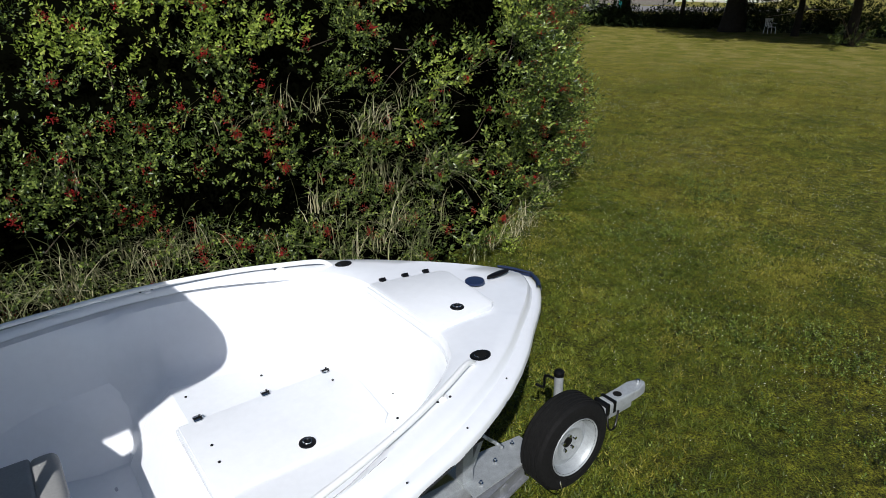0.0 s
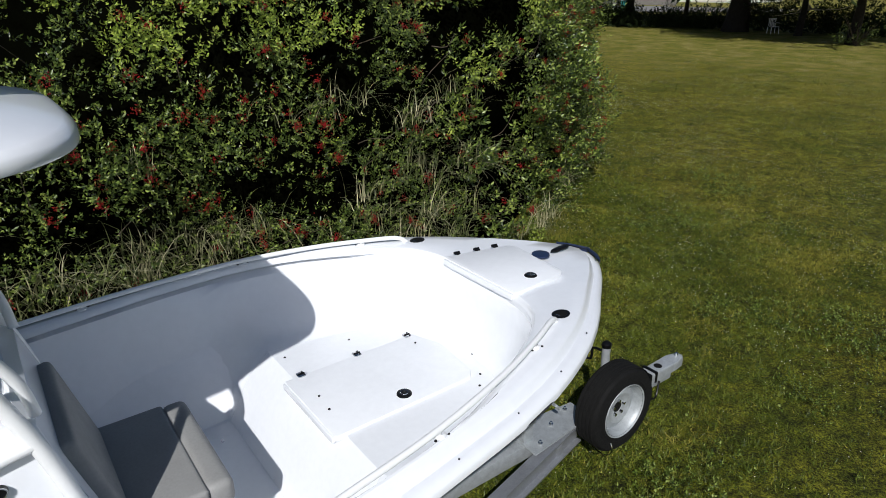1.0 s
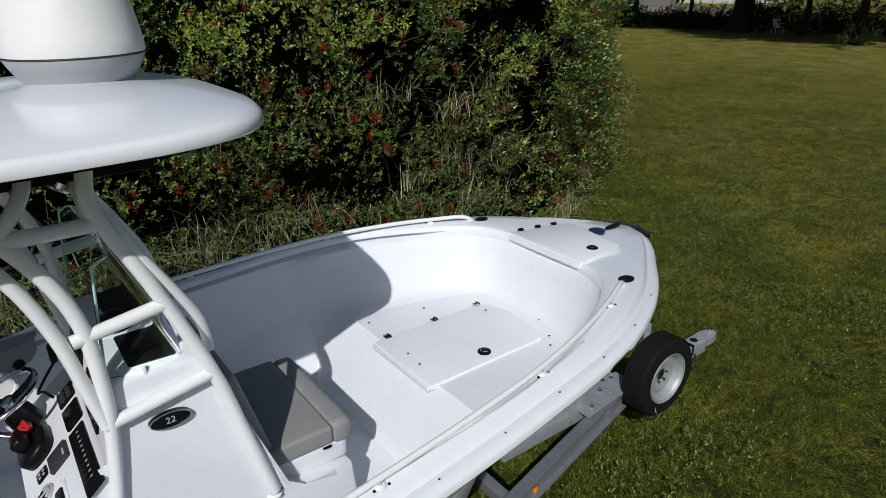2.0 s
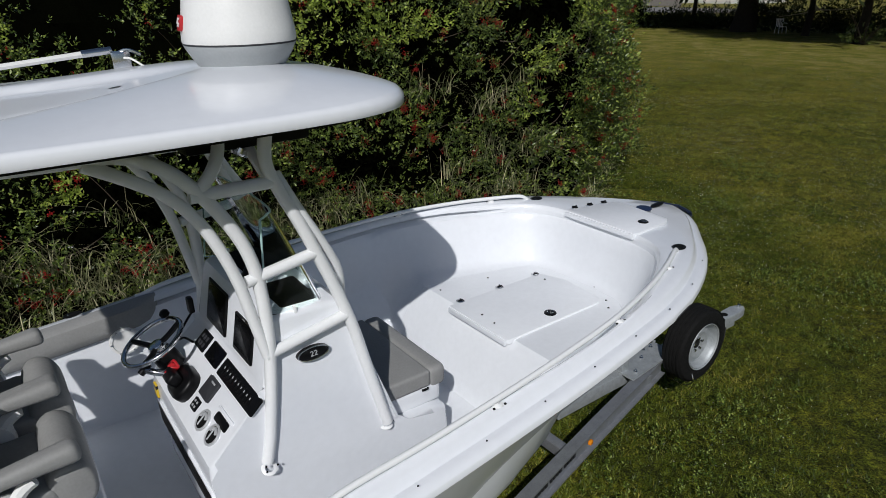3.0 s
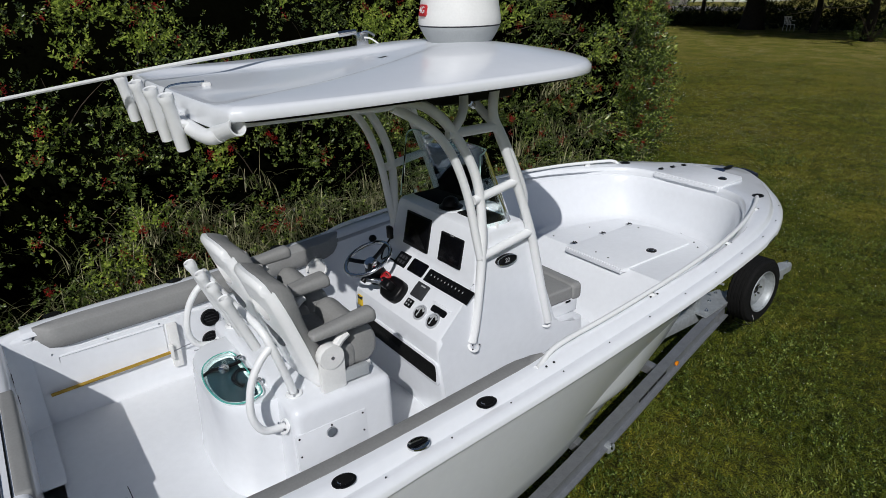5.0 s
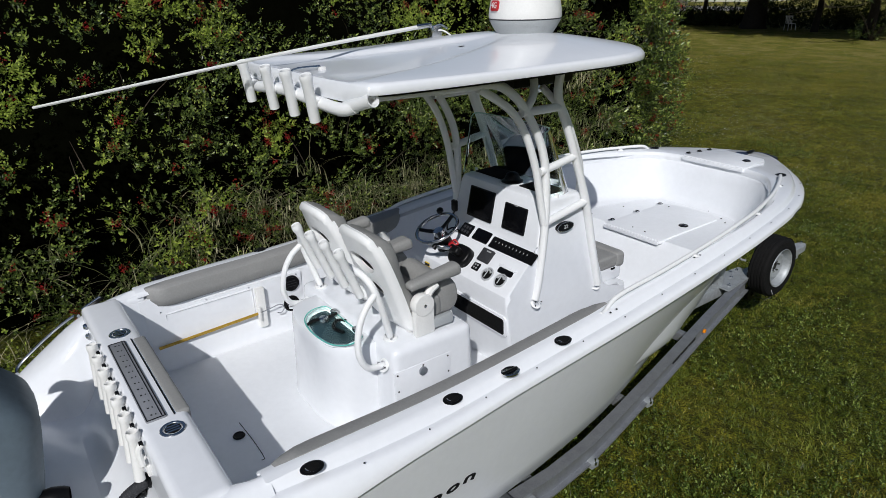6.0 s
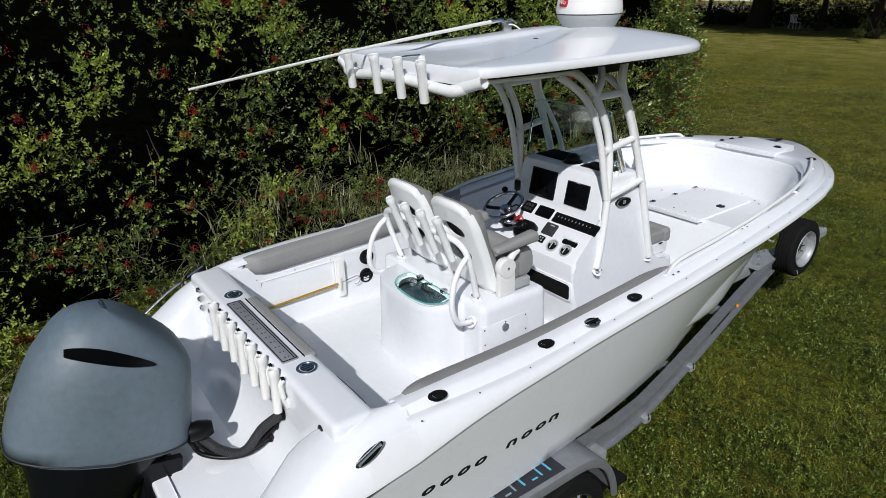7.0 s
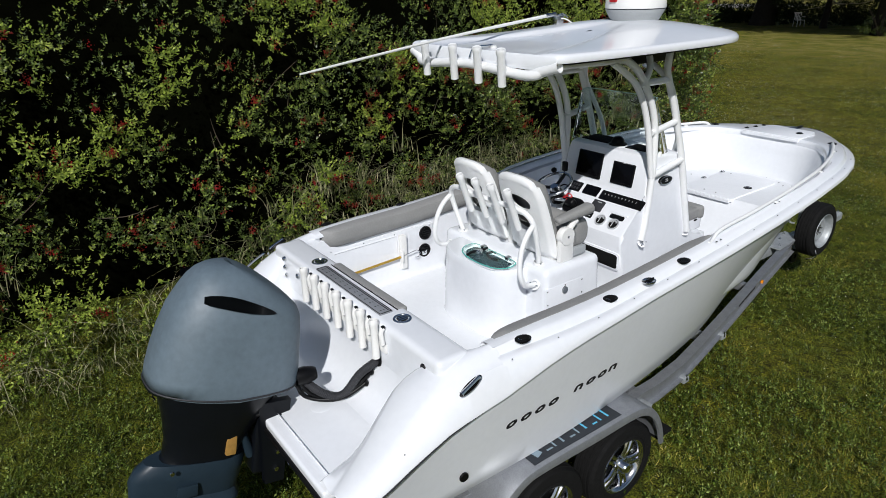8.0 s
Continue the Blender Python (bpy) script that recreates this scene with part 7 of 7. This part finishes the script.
def lawn_patch(n, x0, x1, y0, y1, high, wide, seed, edge, slant=0.0, dry_more=0.0):
    """Blades in tufts, thinning out over edge metres; slant moves the patch in x with y. Green and dry blades apart."""
    g = np.random.default_rng(seed)
    ys = g.uniform(y0, y1, n)
    u = g.uniform(0, 1, n)
    xs = x0 + u * (x1 - x0) + slant * (ys - y0)
    tuft = np.array([0.9 * noise.noise((x * 6, y * 6, 9.0)) + 0.7 * noise.noise((x * 15, y * 15, 2.0)) for x, y in zip(xs, ys)])
    broad = np.array([noise.noise((x * 0.5, y * 0.5, 14.0)) + 0.7 * noise.noise((x * 1.9, y * 1.9, 4.0)) for x, y in zip(xs, ys)])
    fade = np.clip(np.minimum.reduce([(y1 - ys) / edge, (ys - y0) / edge, u * (x1 - x0) / edge, (1 - u) * (x1 - x0) / edge]), 0, 1)
    keep = (0.55 + 0.35 * broad + 0.9 * tuft) * fade > g.uniform(0, 0.75, n)
    xs, ys, tuft, broad = xs[keep], ys[keep], tuft[keep], broad[keep]
    n = len(xs)
    a = g.uniform(0, 2 * np.pi, n)
    b = a + g.uniform(0.9, 2.2, n)
    h = high * g.uniform(0.4, 1.2, n) * (0.6 + 0.9 * np.clip(tuft + 0.3, 0, 1))
    lean = g.uniform(0.5, 2.2, n) * h
    w = wide * g.uniform(0.6, 1.3, n)
    z0 = ground_z(xs, ys) - 0.004
    P = np.stack([np.c_[xs - w * np.cos(b), ys - w * np.sin(b), z0], np.c_[xs + w * np.cos(b), ys + w * np.sin(b), z0], np.c_[xs + lean * np.cos(a), ys + lean * np.sin(a), z0 + h]], axis=1)
    dry = broad + g.normal(0, 0.35, n) > 0.42 - dry_more
    many("blades", P[~dry], [(0, 1, 2)], TURF, turf)
    many("dry_blades", P[dry], [(0, 1, 2)], DRY_TURF, turf, "straw-coloured dry blades")


lawn_patch(640000, -3.9, 3.6, -3.4, 7.5, 0.034, 0.0056, 61, 0.9, -0.36)
lawn_patch(190000, -4.3, 0.2, -9.5, -3.0, 0.034, 0.0052, 63, 0.6)
lawn_patch(260000, -8.5, 2.2, 5.0, 25.0, 0.036, 0.0085, 62, 2.5, -0.40, 0.30)
# rosettes of broad-leaved weeds, darker than the grass
g = np.random.default_rng(64)
spots = []
while len(spots) < 3400:
    y = g.uniform(-9, 9)
    x = g.uniform(-1.0, 3.2) - 0.38 * y if y > -3.5 else g.uniform(-3.2, 0.2)
    v = noise.noise((x * 0.75, y * 0.75, 33.0)) + 0.4 * noise.noise((x * 2.6, y * 2.6, 37.0))
    if v + (0.35 if y < -3.5 else 0.12 * max(0, 2 - y)) > g.uniform(0.12, 0.42):
        spots.append((Vector((x, y, 0.022)), Vector((0, 0, 0.7)), g.uniform(0.6, 1.4)))
many("weed_leaves", leaf_cloud(spots, 0.0265, 65, 6, 0.062, 7), LEAF_FACES, WEED, turf, "broad-leaved weeds among the grass")

CLOVER = shader("white_clover", (0.66, 0.66, 0.60), 0.8, 0, 0.1, 20)
clover = thing("clover_flowers", "small white clover flowers scattered over the lawn", "flowers", kind="stuff")
heads = []
while len(heads) < 13000:
    y = g.uniform(-4, 32)
    if y > 9 and g.random() < (y - 9) / 22:
        continue
    x = g.uniform(-6, 3.6) - 0.39 * y
    if noise.noise((x * 0.45, y * 0.45, 70.0)) + 0.5 * noise.noise((x * 1.6, y * 1.6, 71.0)) < g.uniform(-0.55, 0.5):
        continue
    if y < 3.5 and g.random() < 0.75:
        continue
    heads.append((x, y, g.uniform(0.0035, 0.0075) * (1 if y > 4 else 0.8)))
heads = np.array(heads)
knob = np.array([(1, 0, 0), (-0.5, 0.87, 0), (-0.5, -0.87, 0), (0, 0, 1.1)])
many("flower_heads", np.c_[heads[:, :2], np.full(len(heads), 0.045)][:, None] + knob[None] * heads[:, 2][:, None, None], [(0, 1, 3), (1, 2, 3), (2, 0, 3), (0, 2, 1)], CLOVER, clover)
# fallen leaves
LITTER = shader("dead_leaf", (0.10, 0.05, 0.025), 0.8, 0, 0.4, 20)
V, F = [], []
for _ in range(90):
    x, y = g.uniform(-16, 0), g.uniform(6, 34)
    p, a, r = Vector((x, y, 0.035)), g.uniform(0, 6.3), g.uniform(0.02, 0.045)
    u, w = Vector((math.cos(a), math.sin(a), g.uniform(-0.2, 0.5))) * r, Vector((-math.sin(a), math.cos(a), g.uniform(-0.2, 0.5))) * r * 0.5
    k = len(V)
    V += [p - u, p - w * 0.8, p + u, p + w]
    F += [(k, k + 1, k + 2), (k, k + 2, k + 3)]
tagged(part("fallen_leaves", (V, F), LITTER, None, sharp=180), "dry brown leaves lying on the lawn", "leaves", kind="stuff")

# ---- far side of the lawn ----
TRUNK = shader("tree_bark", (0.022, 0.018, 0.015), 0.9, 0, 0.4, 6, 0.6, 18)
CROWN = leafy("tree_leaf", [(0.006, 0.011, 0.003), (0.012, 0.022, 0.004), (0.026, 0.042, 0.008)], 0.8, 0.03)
CONCRETE = shader("pale_concrete", (0.20, 0.195, 0.185), 0.85, 0, 0.25, 1.2, 0.2, 30)
BOARD = shader("weathered_boards", (0.20, 0.185, 0.17), 0.85, 0, 0.3, 3, 0.2, 20)
WALLM = shader("pale_house_paint", (0.55, 0.54, 0.50), 0.8, 0, 0.15, 1.5)
ROOF = shader("grey_shingle", (0.10, 0.10, 0.10), 0.9, 0, 0.3, 4)
TEALM = shader("teal_plastic", (0.02, 0.24, 0.22), 0.5, 0, 0.1, 8)


def tree(x, y, r, h, spread, seed, low=2.9):
    """A leaning trunk with limbs and a ragged crown of leaf clumps."""
    g = np.random.default_rng(seed)
    t = thing("tree", "broad shade tree with a dark rough trunk and dense crown", "tree", pose(x, y, 0), group="shade trees")
    bm = tube([(0, 0, -0.1), (0.02, 0, 0.35), (0.1, 0.05, 1.6), (0.0, 0.2, low + 0.6), (0.1, 0.1, h * 0.7)], r, 12, 5, r_end=r * 0.35)
    bmesh.ops.bisect_plane(bm, geom=bm.verts[:] + bm.edges[:] + bm.faces[:], plane_co=(0, 0, -0.05), plane_no=(0, 0, 1))
    trunk = part("trunk", bm, TRUNK, t, "dark rough trunk")
    for k in range(7):
        a = k * 0.9 + g.uniform(0, 0.5)
        z = low * g.uniform(0.75, 1.2)
        e = Vector((math.cos(a), math.sin(a), 0)) * spread * g.uniform(0.5, 0.85)
        part("limb", tube([(0, 0.1, z), e * 0.4 + Vector((0, 0, z + 1.0)), e + Vector((0, 0, z + 2.0 + g.uniform(0, 1.5)))], r * 0.4, 8, 4, r_end=r * 0.08), TRUNK, trunk)
    clumps = []
    for _ in range(260):
        v = Vector(g.normal(0, 1, 3)).normalized() * g.uniform(0.35, 1.0) ** 0.5
        c = Vector((v.x * spread, v.y * spread, low + (h - low) * (0.5 + 0.5 * v.z)))
        if c.z < low:
            continue
        clumps.append((c, Vector((v.x, v.y, 0.3)), g.uniform(0.7, 1.3)))
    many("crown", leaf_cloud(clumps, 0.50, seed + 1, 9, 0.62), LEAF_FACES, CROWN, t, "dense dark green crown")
    return t


tree(-13.4, 36.2, 0.34, 11, 6.2, 81)
tree(-22.6, 40.6, 1.0, 12, 7.0, 83)
tree(-31.5, 40.5, 0.5, 11, 6.5, 85)
tree(-27.2, 41.5, 0.22, 11, 6.0, 89)
tree(-18.0, 39.8, 0.26, 10, 5.5, 87)

# dark undergrowth in their shade, its low stretch added to blacken the shaded ground
under = thing("undergrowth", "dark tangled undergrowth under the trees, partly added to blacken the shaded ground", "shrubs", kind="stuff")
g = np.random.default_rng(91)
cl = []
for _ in range(420):
    x = g.uniform(-36, -10.5)
    cl.append((Vector((x, 43.2 + 0.08 * (x + 12) + g.normal(0, 0.9), abs(g.normal(0, 0.85 if x > -24 else 0.45)))), Vector((0.5, -0.8, 0)), g.uniform(0.7, 1.3)))
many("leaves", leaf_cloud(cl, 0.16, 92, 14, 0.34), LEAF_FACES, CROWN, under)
cl = []
for _ in range(40):
    x = g.uniform(-34, -30.5)
    cl.append((Vector((x, 40.0 + g.normal(0, 0.5), abs(g.normal(0.4, 0.6)))), Vector((0.5, -0.8, 0)), g.uniform(0.7, 1.3)))
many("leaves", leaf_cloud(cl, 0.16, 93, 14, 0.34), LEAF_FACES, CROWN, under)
cl = []
for _ in range(24):
    cl.append((Vector((g.normal(-13.2, 0.5), 35.9 + g.normal(0, 0.25), abs(g.normal(0.25, 0.3)))), Vector((0.5, -0.8, 0)), g.uniform(0.4, 0.8)))
many("leaves", leaf_cloud(cl, 0.09, 94, 10, 0.2), LEAF_FACES, LEAF, under)

# leafless shrub beside the nearest trunk, pale bare branches hanging by the middle one
bare = thing("bare_shrub", "leafless brown shrub beside a tree trunk", "shrub", pose(-12.9, 35.6, 0))
for k in range(16):
    a, l = g.uniform(0, 6.28), g.uniform(0.6, 1.6)
    e = Vector((math.cos(a) * l * 0.7, math.sin(a) * l * 0.5, l))
    b = part("stem", tube([(0, 0, -0.02), e * 0.5 + Vector(g.normal(0, 0.06, 3)), e], 0.022, 6, 4, r_end=0.006), BARK, bare)
fallen = thing("dead_branch", "pale dead branch hanging under the trees", "branch", pose(-17.6, 40.2, 1.5))
for k in range(9):
    a = g.uniform(-0.5, 0.5)
    e = Vector((g.uniform(-2.6, 2.6), g.uniform(-0.6, 0.6), g.uniform(-0.5, 0.7)))
    part("limb", tube([(0, 0, 0), e * 0.5 + Vector(g.normal(0, 0.16, 3)), e], 0.035, 6, 4, r_end=0.010), BOARD, fallen)


def plastic_chair():
    c = thing("garden_chair", "white plastic garden chair standing in deep shade", "chair", pose(-19.9, 40.4, 0, 0, 0, 235))
    part("seat", rbox(-0.25, 0.25, -0.25, 0.25, 0.40, 0.43, 0.012), PLASTIC_W, c)
    for i in range(5):
        part("back_slat", rbox(-0.24 + 0.1 * i, -0.18 + 0.1 * i, -0.28, -0.25, 0.43, 0.86, 0.008), PLASTIC_W, c)
    part("top_rail", rbox(-0.26, 0.26, -0.29, -0.25, 0.84, 0.90, 0.012), PLASTIC_W, c)
    for sx in (-0.23, 0.23):
        for sy in (-0.23, 0.23):
            part("leg", tube([(sx, sy, 0.41), (sx * 1.1, sy * 1.15, 0.0)], 0.02, 8, 1), PLASTIC_W, c)
        part("armrest", rbox(sx - 0.03, sx + 0.03, -0.26, 0.24, 0.62, 0.65, 0.01), PLASTIC_W, c)
    return c


plastic_chair()
# pale stakes in the shaded strip
for x, y, h in ((-30.6, 41.5, 1.3), (-29.3, 41.8, 1.2), (-25.8, 42.0, 1.7)):
    tagged(part("stake", tube([(0, 0, -0.02), (0.01, 0, h)], 0.035, 8, 1), BOARD, None, m=pose(x, y, 0)), "pale weathered wooden stake in the grass", "stake", group="stakes")
# concrete drive
tagged(part("driveway", slab([(-62, 52), (-47, 56.5), (-38, 62), (-33, 65), (-33, 70), (-62, 70)], 0.005, 0.05), CONCRETE), "pale concrete driveway", "driveway", kind="structure")
# board fence beyond the drive
fence = thing("board_fence", "weathered grey board fence beyond the driveway", "fence", pose(-68, 73, 0))
for i in range(90):
    part("board", rbox(0.20 * i, 0.20 * i + 0.185, -0.012, 0.012, 0.0, 1.75 + 0.04 * ((i * 7) % 5) / 5, 0), BOARD, fence)
# house behind
house = thing("house", "pale single-storey house with a white garage door", "house", pose(-53.5, 84, 0))
part("wall", rbox(-9, 7, 0, 8, -0.02, 3.2, 0), WALLM, house, "pale painted wall")
part("roof", lofted([[(-9.6, -0.7, 3.15), (7.6, -0.7, 3.15)], [(-9.6, 4, 5.4), (7.6, 4, 5.4)], [(-9.6, 8.7, 3.15), (7.6, 8.7, 3.15)]]), ROOF, house, "grey shingle roof")
dr = part("garage_door", rbox(3.6, 6.2, -0.06, 0.02, 0, 2.3, 0.01), PLASTIC_W, house, "white garage door")
for z in (0.55, 1.1, 1.65):
    part("panel", rbox(3.7, 6.1, -0.08, -0.05, z - 0.22, z + 0.22, 0.01), PLASTIC_W, dr)
w = part("window", rbox(-2, -0.4, -0.05, 0.03, 1.0, 2.2, 0.01), SCREEN, house, "dark window pane")
part("frame", rbox(-2.08, -0.32, -0.04, 0.0, 0.92, 2.28, 0.01), PLASTIC_W, w)
bin_ = thing("wheeled_bin", "teal plastic wheeled bin by the fence", "bin", pose(-47.6, 60.2, 0))
part("body", rbox(-0.34, 0.34, -0.36, 0.36, 0.05, 0.95, 0.04, 2, -0.04), TEALM, bin_)
part("lid", rbox(-0.38, 0.38, -0.40, 0.40, 0.95, 1.02, 0.03), TEALM, bin_)
for sx in (-0.3, 0.3):
    part("wheel", lathe([(0.03, -0.03), (0.12, -0.03), (0.12, 0.03), (0.03, 0.03)], 16, pose(sx, 0.36, 0.12, 0, 90, 0)), RUBBER, bin_)
